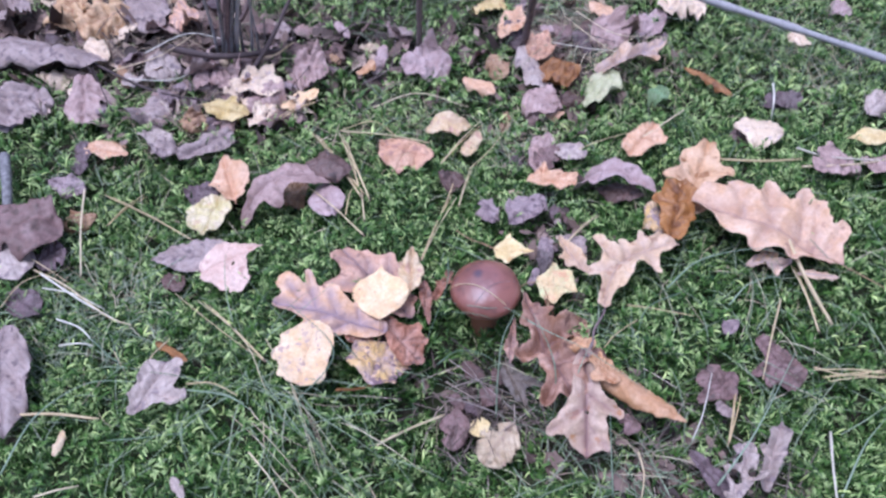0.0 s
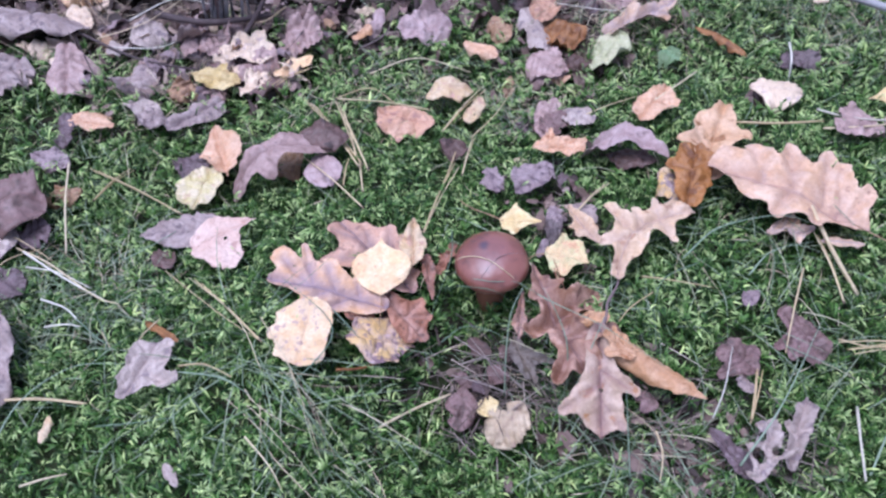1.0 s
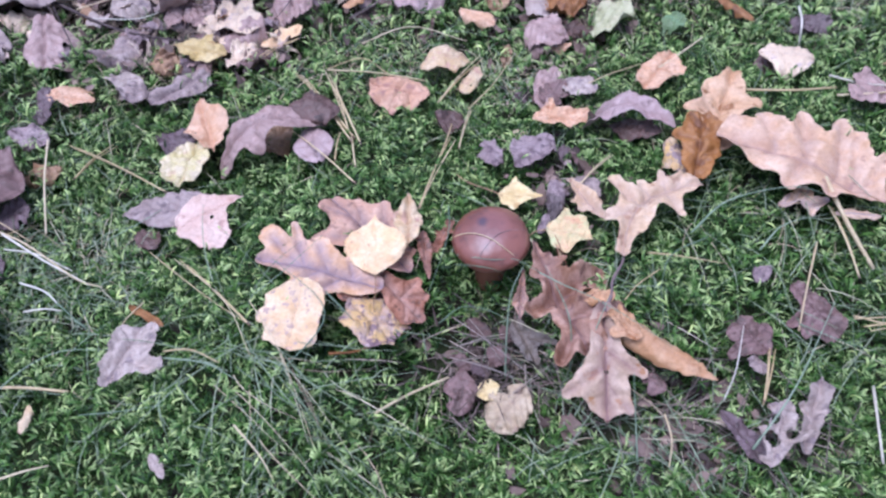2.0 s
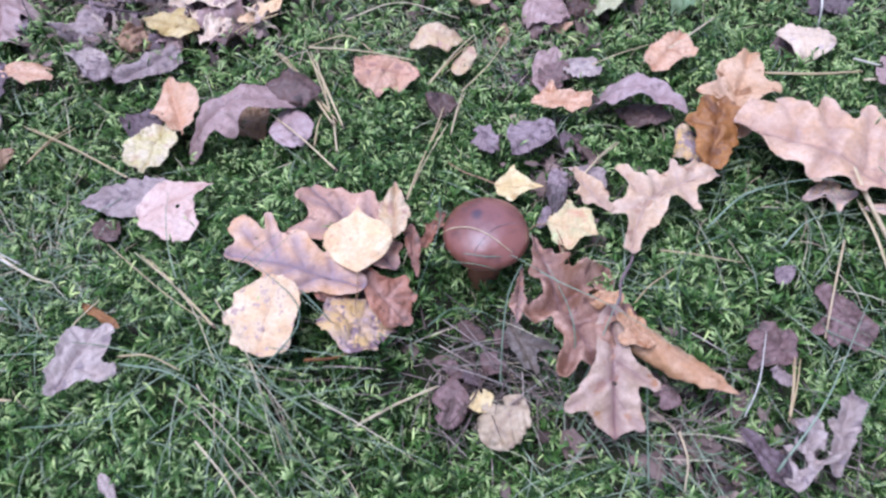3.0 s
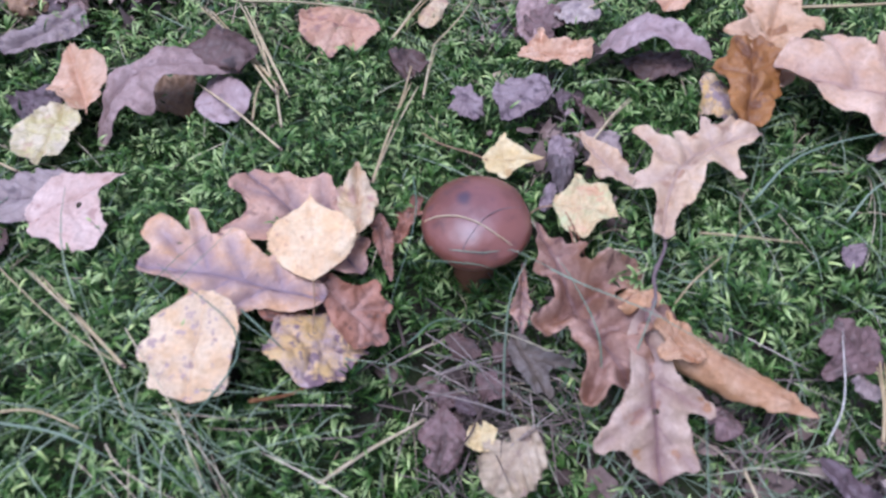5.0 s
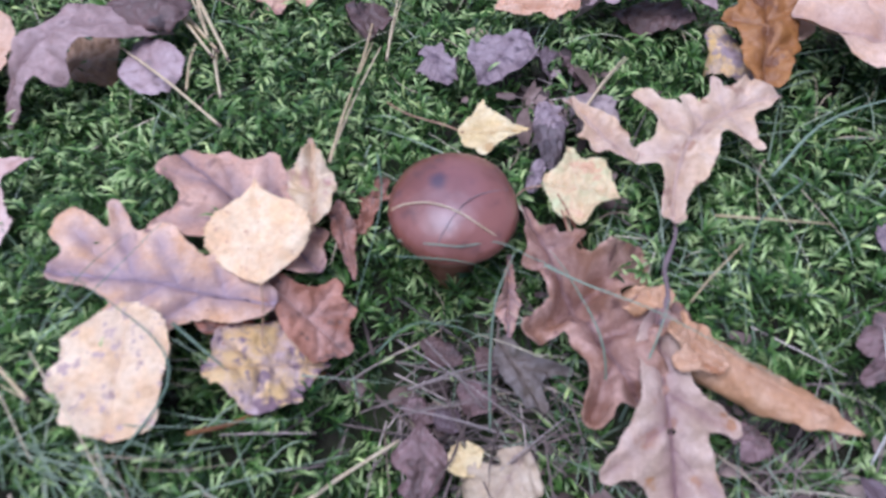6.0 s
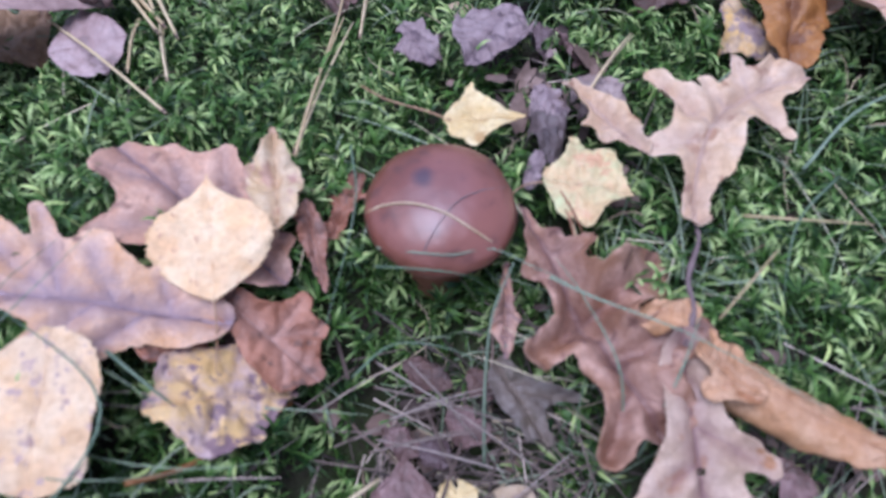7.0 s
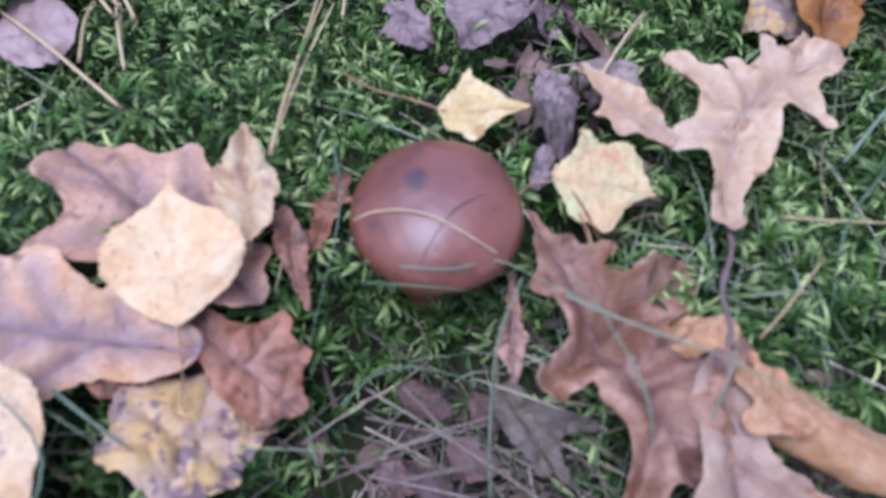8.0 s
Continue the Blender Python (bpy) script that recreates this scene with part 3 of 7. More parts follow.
    if stem:
        back = place.inverted()
        tube_mesh("petiole", [on(0.03)] + [back @ Vector(p) for p in stem], 0.00055, 0.8, BROWN_TAN, thing, 6)
    tagged(thing, label, "leaf")
    mid = (base + tip) / 2
    PRESSED.append((mid.x, mid.y, 0.6 * length, 0.95 * length * max(abs(l[2]) + l[4] for l in lobes), math.atan2(along.y, along.x), mid.z))
    return thing


def smooth_line(points, steps=6):
    """A Catmull-Rom line through the points."""
    pts = [Vector(p) for p in points]
    pts = [pts[0] * 2 - pts[1]] + pts + [pts[-1] * 2 - pts[-2]]
    line = []
    for k in range(1, len(pts) - 2):
        p, q, s, u = pts[k - 1 : k + 3]
        for i in range(steps):
            t = i / steps
            line.append(0.5 * (2 * q + (s - p) * t + (2 * p - 5 * q + 4 * s - u) * t * t + (3 * q - p - 3 * s + u) * t**3))
    return line + [pts[-2]]


def tube_mesh(name, points, radius, taper, material, parent=None, sides=6, flat=1.0, knots=0, seed=0):
    """A tapering tube along the points; flat below 1 makes a blade of it."""
    line = smooth_line(points) if len(points) < 7 else [Vector(p) for p in points]
    rnd = random.Random(seed)
    marks = [rnd.random() for _ in range(knots)]
    verts, faces, count = [], [], len(line)
    for k, p in enumerate(line):
        way = (line[min(k + 1, count - 1)] - line[max(k - 1, 0)]).normalized()
        one = way.cross(Vector((0.13, 0.21, 0.97))).normalized()
        two = one.cross(way)
        s = k / (count - 1)
        rad = radius * (1 + (taper - 1) * s) * (1 + 0.35 * sum(math.exp(-(((s - m) / 0.02) ** 2)) for m in marks))
        rad *= 1 + 0.1 * noise.noise((s * 9, seed * 3.1, 0.0)) + 0.12 * noise.noise((s * 31, seed * 3.1, 5.0))
        for a in range(sides):
            c = 2 * math.pi * a / sides
            verts.append(tuple(p + one * math.cos(c) * rad + two * math.sin(c) * rad * flat))
    for k in range(count - 1):
        for a in range(sides):
            faces.append((k * sides + a, k * sides + (a + 1) % sides, (k + 1) * sides + (a + 1) % sides, (k + 1) * sides + a))
    faces += [tuple(range(sides))[::-1], tuple(range((count - 1) * sides, count * sides))]
    return link(name, verts, faces, material, parent)


STRANDS = [0]


def strand(name, material, label, category, points, radius, taper, flat=1.0, knots=0):
    """A stick, stem, straw or blade through points given in the world."""
    STRANDS[0] += 1
    first = Vector(points[0])
    ob = tube_mesh(name, [Vector(p) - first for p in points], radius, taper, material, None, 8 if radius > 0.003 else 6, flat, knots, STRANDS[0])
    ob.location = first
    return tagged(ob, label, category, {"grass": "grass blades", "straw": "dry straws", "twig": "twigs and stems"}.get(category, ""))


def needle_pair(material, label, root, end, other, bow, radius):
    """Two pine needles that share a short brown sheath."""
    root, end, other = Vector(root), Vector(end), Vector(other)
    thing = new("pine_needle_pair")
    thing.location = root
    for far in (end, other):
        mid = (far - root) * 0.5 + Vector((0, 0, bow))
        tube_mesh("needle", [Vector(), mid, far - root], radius, 0.5, material, thing, 5)
    tube_mesh("sheath", [Vector(), (end - root) * 0.03, (end - root) * 0.07], radius * 1.3, 0.8, DARK_BROWN, thing, 6)
    return tagged(thing, label, "pine needles", "fallen pine needles")


# ---- the mushroom ----
def build_mushroom():
    cx, cy, cz, wide, tall = 0.0320, 0.3559, 0.0144, 0.0274, 0.0153
    thing = new("mushroom")
    foot = float(surface(cx, cy)) - MOSS_DEEP
    thing.location = (cx, cy, foot)
    up = cz - foot
    rings, sides, verts, faces = 40, 72, [], []
    # from the crown over the rounded rim to the underside
    for i in range(rings + 1):
        p = (math.pi / 2 + 0.75) * i / rings
        for a in range(sides):
            c = 2 * math.pi * a / sides
            out = math.sin(p) ** 0.92 if p < math.pi / 2 else math.sin(p)
            rise = math.cos(p) if p < math.pi / 2 else 0.62 * math.cos(p)
            d = Vector((out * math.cos(c), out * math.sin(c), rise))
            lump = 1 + 0.035 * noise.noise(d * 1.6 + Vector((4, 1, 2))) + 0.008 * noise.noise(d * 6)
            # a shallow crease across the flank
            crease = abs(d.x - 0.18 + 0.55 * (d.y + 0.3) ** 2 * (1 if d.y < 0 else -1))
            lump -= 0.012 * math.exp(-((crease / 0.045) ** 2)) * max(0.0, min(1.0, (0.95 - d.z) * 3))
            verts.append((d.x * wide * lump, d.y * wide * lump, up + d.z * tall * lump))
    for i in range(rings):
        for a in range(sides):
            faces.append((i * sides + a, (i + 1) * sides + a, (i + 1) * sides + (a + 1) % sides, i * sides + (a + 1) % sides))
    cap = link("cap", verts, faces, CAP, thing)
    cap.data.flip_normals() if cap.data.polygons[0].normal.z < 0 else None
    # the shallow bowl of pores beneath the cap
    low, bowl, bf = up - 0.62 * 0.68 * tall, [], []
    for i in range(13):
        q = i / 12
        for a in range(48):
            c = 2 * math.pi * a / 48
            rad = wide * (0.3 + 0.45 * q)
            bowl.append((rad * math.cos(c), rad * math.sin(c), low - 0.003 * math.sin(math.pi * q) + 0.0005 * q))
    for i in range(12):
        for a in range(48):
            bf.append((i * 48 + a, i * 48 + (a + 1) % 48, (i + 1) * 48 + (a + 1) % 48, (i + 1) * 48 + a))
    link("pores", bowl, bf, PORES, thing)
    stem, sf = [], []
    for i in range(17):
        q = i / 16
        rad = wide * (0.4 - 0.06 * q + 0.05 * math.sin(q * 3.1))
        for a in range(40):
            c = 2 * math.pi * a / 40
            lump = 1 + 0.05 * noise.noise((math.cos(c) * 1.4, math.sin(c) * 1.4, q * 2))
            stem.append((rad * lump * math.cos(c), rad * lump * math.sin(c), -0.006 + q * (low + 0.008)))
    for i in range(16):
        for a in range(40):
            sf.append((i * 40 + a, i * 40 + (a + 1) % 40, (i + 1) * 40 + (a + 1) % 40, (i + 1) * 40 + a))
    stalk = link("stem", stem, sf, STEM, thing)
    stalk["label"] = "stout reddish-tan stem sunk in moss"
    cap["label"] = "smooth satin chestnut-brown domed cap"
    tagged(thing, "young bolete with a rounded chestnut-brown cap in moss", "mushroom")


build_mushroom()


# leaves left of the mushroom
lobed_leaf(OAK_TAN_LOBED, "oak_leaf", "tan oak leaf with purple-grey veins, lying on moss", (-0.0552, 0.3325, 0.0009), (-0.1324, 0.3503, 0.0190), [(0.54, 0.39, -0.01, 0.116, 0.062), (0.61, 0.33, -0.23, 0.109, 0.087), (0.58, 0.19, -0.38, 0.087, 0.033), (0.37, 0.14, -0.22, 0.15, 0.09), (0.14, 0.06, -0.13, 0.12, 0.08), (0.43, 0.24, 0.27, 0.094, 0.051), (0.23, 0.2, 0.22, 0.094, 0.065), (0, 0.47, -0.05, 0.085, 0.13)], bend=0.15, fat=1.3, web=0.03, seed=2)
lobed_leaf(OAK_ROSE_LOBED, "oak_leaf", "pinkish-brown lobed oak leaf beneath a birch leaf", (-0.0316, 0.3497, -0.0024), (-0.0806, 0.4018, 0.0116), [(0.67, 0.3, -0.0, 0.125, 0.075), (0.72, 0.27, 0.13, 0.108, 0.054), (0.48, 0.3, 0.41, 0.125, 0.062), (0.49, 0.28, -0.1, 0.108, 0.058), (0.28, 0.32, -0.31, 0.116, 0.058), (0.15, -0.09, -0.17, 0.083, 0.042), (0, 0.62, -0.0, 0.05, 0.133)], fat=1.75, web=0.12, seed=3)
lobed_leaf(OAK_BROWN_LOBED, "oak_leaf", "reddish-brown oak leaf tucked under paler leaves", (-0.0493, 0.3406, 0.0007), (-0.0205, 0.3113, -0.0165), [(0.05, 0.63, 0.03, 0.094, 0.187), (0.68, 0.24, 0.01, 0.187, 0.094), (0.51, -0.02, 0.4, 0.161, 0.08), (0.47, 0.26, 0.3, 0.134, 0.08), (0.63, 0.16, -0.19, 0.147, 0.08)], ripple=1.3, fat=1.55, web=0.1, seed=4)
leaf("oak", OAK_BROWN, "oak_leaf", "brown oak leaf half hidden under a mottled leaf", (-0.0382, 0.3115, -0.0177), (-0.0763, 0.3272, 0.0064), 0.0200, roll=0, cross=0.2, bend=0.2, seed=5, lobes=3, depth=0.4)
leaf("birch", BIRCH_CREAM, "birch_leaf", "cream-yellow birch leaf with small brown spots", (-0.0502, 0.3354, 0.0090), (-0.0498, 0.3839, 0.0161), 0.0459, roll=0, cross=0.12, bend=0.15, seed=6, stem=[(-0.0510, 0.3264, 0.0046), (-0.0527, 0.3142, 0.0002)])
lobed_leaf(BIRCH_TAN_LOBED, "birch_leaf", "small cream birch leaf folded along its midrib", (-0.0274, 0.3572, 0.0073), (-0.0249, 0.4072, 0.0091), [(0.22, 0.26, 0.0, 0.132, 0.18), (0.48, 0.31, -0.0, 0.168, 0.072), (0.75, 0.24, -0.0, 0.06, 0.012), (0.4, 0.16, 0.16, 0.12, 0.048)], cross=1.2, curl=1.5, ripple=1.8, fat=1.2, seed=7, teeth=0.01)
lobed_leaf(BIRCH_SPECKLED_LOBED, "birch_leaf", "broad pale birch leaf speckled with brown", (-0.0988, 0.3205, 0.0215), (-0.1061, 0.2813, 0.0145), [(0.28, -0.07, -0.42, 0.36, 0.12), (0.5, 0.05, -0.5, 0.386, 0.12), (0.73, 0.15, -0.38, 0.343, 0.06), (0.72, 0.17, 0.33, 0.309, 0.069), (0.42, -0.1, 0.26, 0.378, 0.103), (0.2, 0.7, 0.01, 0.386, 0.086)], ripple=0.8, fat=1.0, web=0.22, seed=8, teeth=0.008)
lobed_leaf(MOTTLED_LOBED, "birch_leaf", "mottled yellow and purple-grey birch leaf", (-0.0749, 0.3034, 0.0072), (-0.0280, 0.3083, -0.0207), [(0.27, -0.21, -0.02, 0.207, 0.072), (0.43, -0.1, -0.28, 0.207, 0.072), (0.49, 0.15, -0.22, 0.176, 0.052), (0.55, 0.43, -0.0, 0.186, 0.01), (0.38, -0.16, 0.21, 0.176, 0.103), (0.49, 0.13, 0.22, 0.176, 0.083)], fat=1.2, web=0.2, seed=9, teeth=0.008)
lobed_leaf(OAK_BROWN, "leaf_fragment", "narrow curled reddish-brown leaf piece beside the mushroom", (-0.0160, 0.3730, 0.0030), (-0.0144, 0.3400, -0.0106), [(0.02, 0.3, 0.02, 0.07, 0.13), (0.3, 0.62, 0.03, 0.13, 0.02), (0.15, -0.05, -0.14, 0.08, 0.03)], cross=2.2, curl=2.5, ripple=2.2, fat=1.1, seed=10, teeth=0.02)
lobed_leaf(OAK_BROWN, "leaf_fragment", "dark brown crumpled leaf scrap beside the mushroom", (-0.0072, 0.3645, -0.0053), (0.0057, 0.3858, -0.0012), [(0.0, 0.9, 0.0, 0.14, 0.12), (0.4, 0.1, 0.3, 0.12, 0.05), (0.6, 0.1, -0.25, 0.12, 0.04)], cross=0.8, curl=3.0, ripple=3.0, fat=1.0, seed=11, teeth=0.03)
leaf("oval", DARK_BROWN, "dead_leaf", "dark brown leaf scrap under the oak leaves", (-0.0476, 0.3364, -0.0065), (-0.0383, 0.3226, -0.0157), 0.0197, roll=0, cross=0.3, bend=0.2, seed=12)

# leaves right of the mushroom
lobed_leaf(YELLOW_LOBED, "yellow_leaf", "small yellow three-pointed leaf beside the mushroom", (0.0435, 0.4012, 0.0067), (0.0758, 0.3967, 0.0089), [(0.39, 0.54, 0.01, 0.157, 0.013), (0.29, 0.02, 0.56, 0.144, 0.026), (0.35, -0.04, -0.32, 0.157, 0.078), (0.22, -0.22, 0.0, 0.091, 0.026), (0.16, -0.09, -0.19, 0.091, 0.052)], curl=1.4, fat=1.8, web=0.16, seed=14, teeth=0.006, stem=[(0.0359, 0.4088, 0.0058), (0.0212, 0.4192, 0.0036), (0.0119, 0.4310, 0.0006)])
lobed_leaf(GREEN_CREAM_LOBED, "birch_leaf", "pale cream leaf with a greenish tint", (0.0764, 0.3641, 0.0119), (0.1048, 0.3505, 0.0154), [(0.34, -0.2, 0.62, 0.203, 0.063), (0.48, 0.09, 0.42, 0.19, 0.07), (0.45, 0.06, -0.56, 0.2, 0.07), (0.5, 0.4, -0.05, 0.2, 0.013), (0.22, 0.02, -0.36, 0.165, 0.089), (0.03, 0.35, 0.0, 0.076, 0.26)], curl=1.5, ripple=1.5, fat=1.2, web=0.3, seed=15, teeth=0.006, stem=[(0.0656, 0.3645, 0.0098), (0.0585, 0.3605, 0.0090)])
lobed_leaf(OAK_LIGHT_LOBED, "oak_leaf", "narrow curled tan oak leaf among grey litter", (0.1112, 0.3665, 0.0167), (0.0939, 0.4166, 0.0041), [(0.27, 0.67, 0.01, 0.084, 0.019), (0.34, 0.06, 0.22, 0.053, 0.023), (0.21, -0.0, 0.18, 0.069, 0.03), (0.02, 0.27, 0.06, 0.038, 0.084), (0.57, -0.01, -0.07, 0.046, 0.03)], curl=2.0, ripple=1.6, fat=1.7, seed=16)
lobed_leaf(OAK_LIGHT_LOBED, "oak_leaf", "pale tan oak leaf with a grey midrib", (0.1205, 0.3348, 0.0169), (0.1897, 0.3916, 0.0138), [(0.32, -0.15, 0.22, 0.074, 0.037), (0.39, 0.11, 0.34, 0.074, 0.037), (0.55, 0.06, 0.14, 0.06, 0.037), (0.72, 0.1, 0.21, 0.04, 0.01), (0.81, 0.14, 0.12, 0.06, 0.023), (0.86, 0.14, 0.0, 0.054, 0.01), (0.71, -0.11, -0.26, 0.067, 0.03), (0.44, -0.05, -0.08, 0.067, 0.047), (0.03, -0.07, 0.07, 0.033, 0.027), (0.04, 0.25, 0.0, 0.04, 0.09), (0.3, 0.43, 0.0, 0.1, 0.067)], bow=0.19, curl=1.6, ripple=1.3, fat=1.5, web=0.06, seed=17)
leaf("oval", GREY_MAUVE, "dead_leaf", "grey-mauve leaf behind a tan curled leaf", (0.1050, 0.4222, -0.0016), (0.1126, 0.3894, 0.0063), 0.0219, roll=0, cross=0.5, bend=0.4, seed=18)
leaf("oval", GREY_DARK, "dead_leaf", "dark grey crumpled old leaf", (0.0864, 0.4127, -0.0000), (0.0791, 0.3735, 0.0059), 0.0151, roll=0, cross=0.8, bend=0.5, seed=19, ripple=2.6)
leaf("oval", MAUVE_GREY, "dead_leaf", "purple-grey crumpled leaf scrap beside a yellow leaf", (0.0829, 0.4138, 0.0026), (0.0894, 0.3957, 0.0069), 0.0188, roll=0, cross=0.9, bend=0.6, seed=20, ripple=2.4)
leaf("strip", MAUVE_GREY, "leaf_fragment", "narrow purple-grey dead leaf beside the mushroom", (0.0756, 0.3795, 0.0090), (0.0673, 0.3643, 0.0061), 0.0072, roll=0, cross=0.9, bend=0.5, seed=21, ripple=1.8)
leaf("strip", OAK_ORANGE, "leaf_fragment", "curled orange-brown lobe of a rolled leaf", (0.0885, 0.3010, 0.0166), (0.1079, 0.2987, 0.0216), 0.0125, roll=0, cross=1.2, bend=0.6, seed=22, ripple=1.5)
lobed_leaf(OAK_PINK_LOBED, "oak_leaf", "large pinkish-brown oak leaf with curled lobes", (0.0874, 0.2659, 0.0022), (0.0623, 0.3526, 0.0063), [(0.07, 0.76, -0.0, 0.133, 0.073), (0.81, 0.19, -0.0, 0.051, 0.015), (0.49, 0.05, -0.33, 0.094, 0.094), (0.79, -0.05, -0.12, 0.051, 0.03), (0.71, 0.05, 0.1, 0.047, 0.028), (0.49, -0.06, 0.25, 0.077, 0.058), (0.3, -0.07, -0.31, 0.107, 0.081), (0.19, -0.18, 0.21, 0.081, 0.056), (0.14, -0.11, -0.07, 0.111, 0.077)], bow=0.02, cross=0.35, curl=2.8, ripple=2.4, fat=1.0, web=0.02, seed=23, holes=[(0.35, -0.273, 0.035), (0.317, -0.329, 0.028)])
lobed_leaf(OAK_ROSE, "leaf_fragment", "narrow upturned pinkish-brown leaf edge", (0.0531, 0.3371, 0.0003), (0.0472, 0.3067, -0.0163), [(0.0, 0.6, 0.0, 0.03, 0.1), (0.6, 0.33, 0.02, 0.14, 0.03), (0.6, 0.08, -0.14, 0.1, 0.03)], cross=1.5, curl=2.0, ripple=1.8, fat=1.1, seed=24, teeth=0.015)
lobed_leaf(GREY_GREEN_LOBED, "oak_leaf", "dull grey-green oak leaf in the hollow", (0.0449, 0.3050, -0.0161), (0.0570, 0.2739, -0.0219), [(0.32, 0.4, 0.54, 0.123, 0.048), (0.41, 0.53, 0.02, 0.164, 0.041), (0.2, 0.08, 0.12, 0.15, 0.095), (0.54, 0.25, -0.12, 0.136, 0.055), (0.02, 0.49, 0.02, 0.068, 0.136)], ripple=1.4, fat=1.5, seed=25)
lobed_leaf(OAK_PALE_LOBED, "oak_leaf", "pale pinkish oak leaf with a dark midrib", (0.0988, 0.2867, 0.0175), (0.0932, 0.2246, -0.0060), [(0.16, -0.07, -0.12, 0.05, 0.021), (0.5, 0.25, -0.36, 0.15, 0.06), (0.34, 0.21, 0.34, 0.1, 0.046), (0.64, 0.27, 0.2, 0.125, 0.033), (0.76, 0.24, -0.0, 0.142, 0.021), (0, 0.76, 0.0, 0.1, 0.19)], fat=1.25, seed=26, holes=[(0.55, 0.0, 0.025)])
leaf("strip", OAK_ORANGE, "rolled_leaf", "rolled-up orange-tan leaf tapering to a point", (0.1035, 0.2857, 0.0155), (0.1603, 0.2369, 0.0126), 0.0180, roll=0, cross=2.8, bend=0.12, seed=27, taper=0.85, ripple=1.6)
lobed_leaf(OAK_ORANGE, "oak_leaf", "orange-tan ragged lobe of a rolled leaf", (0.1182, 0.2692, 0.0181), (0.1016, 0.2877, 0.0199), [(0.31, 0.56, 0.02, 0.251, 0.11), (0.21, 0.31, -0.28, 0.235, 0.125), (0.12, 0.39, 0.31, 0.204, 0.141), (0.55, 0.33, -0.34, 0.141, 0.063)], cross=0.8, curl=2.2, ripple=1.8, fat=1.0, seed=28, teeth=0.01)
leaf("oval", MAUVE_BROWN, "dead_leaf", "purple-brown leaf scrap under an oak leaf", (0.1186, 0.2497, 0.0003), (0.1324, 0.2395, 0.0009), 0.0149, roll=0, cross=0.4, bend=0.2, seed=29)
leaf("oval", YELLOW, "dead_leaf", "small yellow leaf beside a tan one in the hollow", (0.0303, 0.2664, -0.0326), (0.0138, 0.2637, -0.0388), 0.0161, roll=0, cross=0.3, bend=0.2, seed=3)
leaf("oval", TAN_GREY, "dead_leaf", "round tan-grey birch leaf in the hollow", (0.0479, 0.2631, -0.0278), (0.0232, 0.2389, -0.0439), 0.0344, roll=0, cross=0.2, bend=0.2, seed=31)
leaf("oval", MAUVE_BROWN, "dead_leaf", "mauve-brown crumpled leaf in the hollow", (0.0064, 0.2840, -0.0387), (0.0007, 0.2531, -0.0492), 0.0236, roll=0, cross=0.5, bend=0.4, seed=32)

# leaves in the left middle
lobed_leaf(PINK_PALE, "birch_leaf", "pale pink birch leaf with a small hole", (-0.2005, 0.3994, -0.0053), (-0.1511, 0.4256, -0.0011), [(0.17, 0.14, -0.37, 0.16, 0.192), (0.37, 0.01, -0.42, 0.288, 0.179), (0.43, 0.51, -0.02, 0.256, 0.019), (0.18, -0.13, -0.15, 0.179, 0.09)], curl=1.2, fat=1.15, web=0.1, seed=34, teeth=0.008, holes=[(0.45, -0.12, 0.03)])
leaf("oval", GREY_MAUVE, "dead_leaf", "grey-mauve pointed leaf behind a pink leaf", (-0.1740, 0.4199, -0.0090), (-0.2551, 0.4276, -0.0192), 0.0379, roll=0, cross=0.5, bend=0.2, seed=35, point=0.7)
leaf("oval", DARK_BROWN, "dead_leaf", "dark brown leaf scrap on moss", (-0.2403, 0.4119, -0.0217), (-0.2197, 0.3889, -0.0159), 0.0205, roll=0, cross=0.3, bend=0.2, seed=36)
lobed_leaf(YELLOW_GREEN, "birch_leaf", "yellow-green birch leaf with a cut edge", (-0.2082, 0.5010, -0.0232), (-0.2140, 0.4521, -0.0190), [(0.19, 0.38, -0.06, 0.259, 0.303), (0.49, -0.1, -0.34, 0.259, 0.13), (0.41, -0.12, 0.25, 0.238, 0.086), (0.63, 0.31, -0.01, 0.238, 0.043), (0.56, 0.22, -0.2, 0.194, 0.108)], curl=1.6, ripple=1.5, fat=1.15, web=0.08, seed=37, teeth=0.01)
lobed_leaf(BIRCH_ORANGE, "birch_leaf", "peach-coloured birch leaf standing against a curled leaf", (-0.1867, 0.4841, -0.0194), (-0.2138, 0.5629, -0.0241), [(0.24, 0.3, -0.0, 0.112, 0.162), (0.54, 0.4, -0.0, 0.162, 0.019), (0.44, 0.08, -0.16, 0.137, 0.062), (0.45, 0.03, 0.15, 0.125, 0.05)], cross=0.6, curl=1.6, ripple=1.4, fat=1.15, web=0.1, seed=38, teeth=0.01)
leaf("oval", MAUVE_DARK, "dead_leaf", "dark purple-brown leaf scrap behind birch leaves", (-0.2214, 0.5320, -0.0298), (-0.2325, 0.4963, -0.0276), 0.0313, roll=0, cross=0.3, bend=0.2, seed=39)
lobed_leaf(MAUVE, "curled_leaf", "mauve-brown dead leaf arched up with a drooping flap", (-0.1764, 0.4813, -0.0193), (-0.1090, 0.5020, 0.0010), [(0.0, 1.0, 0.0, 0.17, 0.15), (0.5, 0.0, 0.1, 0.2, 0.16), (0.5, -0.06, -0.22, 0.17, 0.1), (0.12, -0.06, -0.12, 0.11, 0.06)], bend=1.15, cross=1.6, curl=1.4, ripple=1.5, fat=1.15, seed=40)
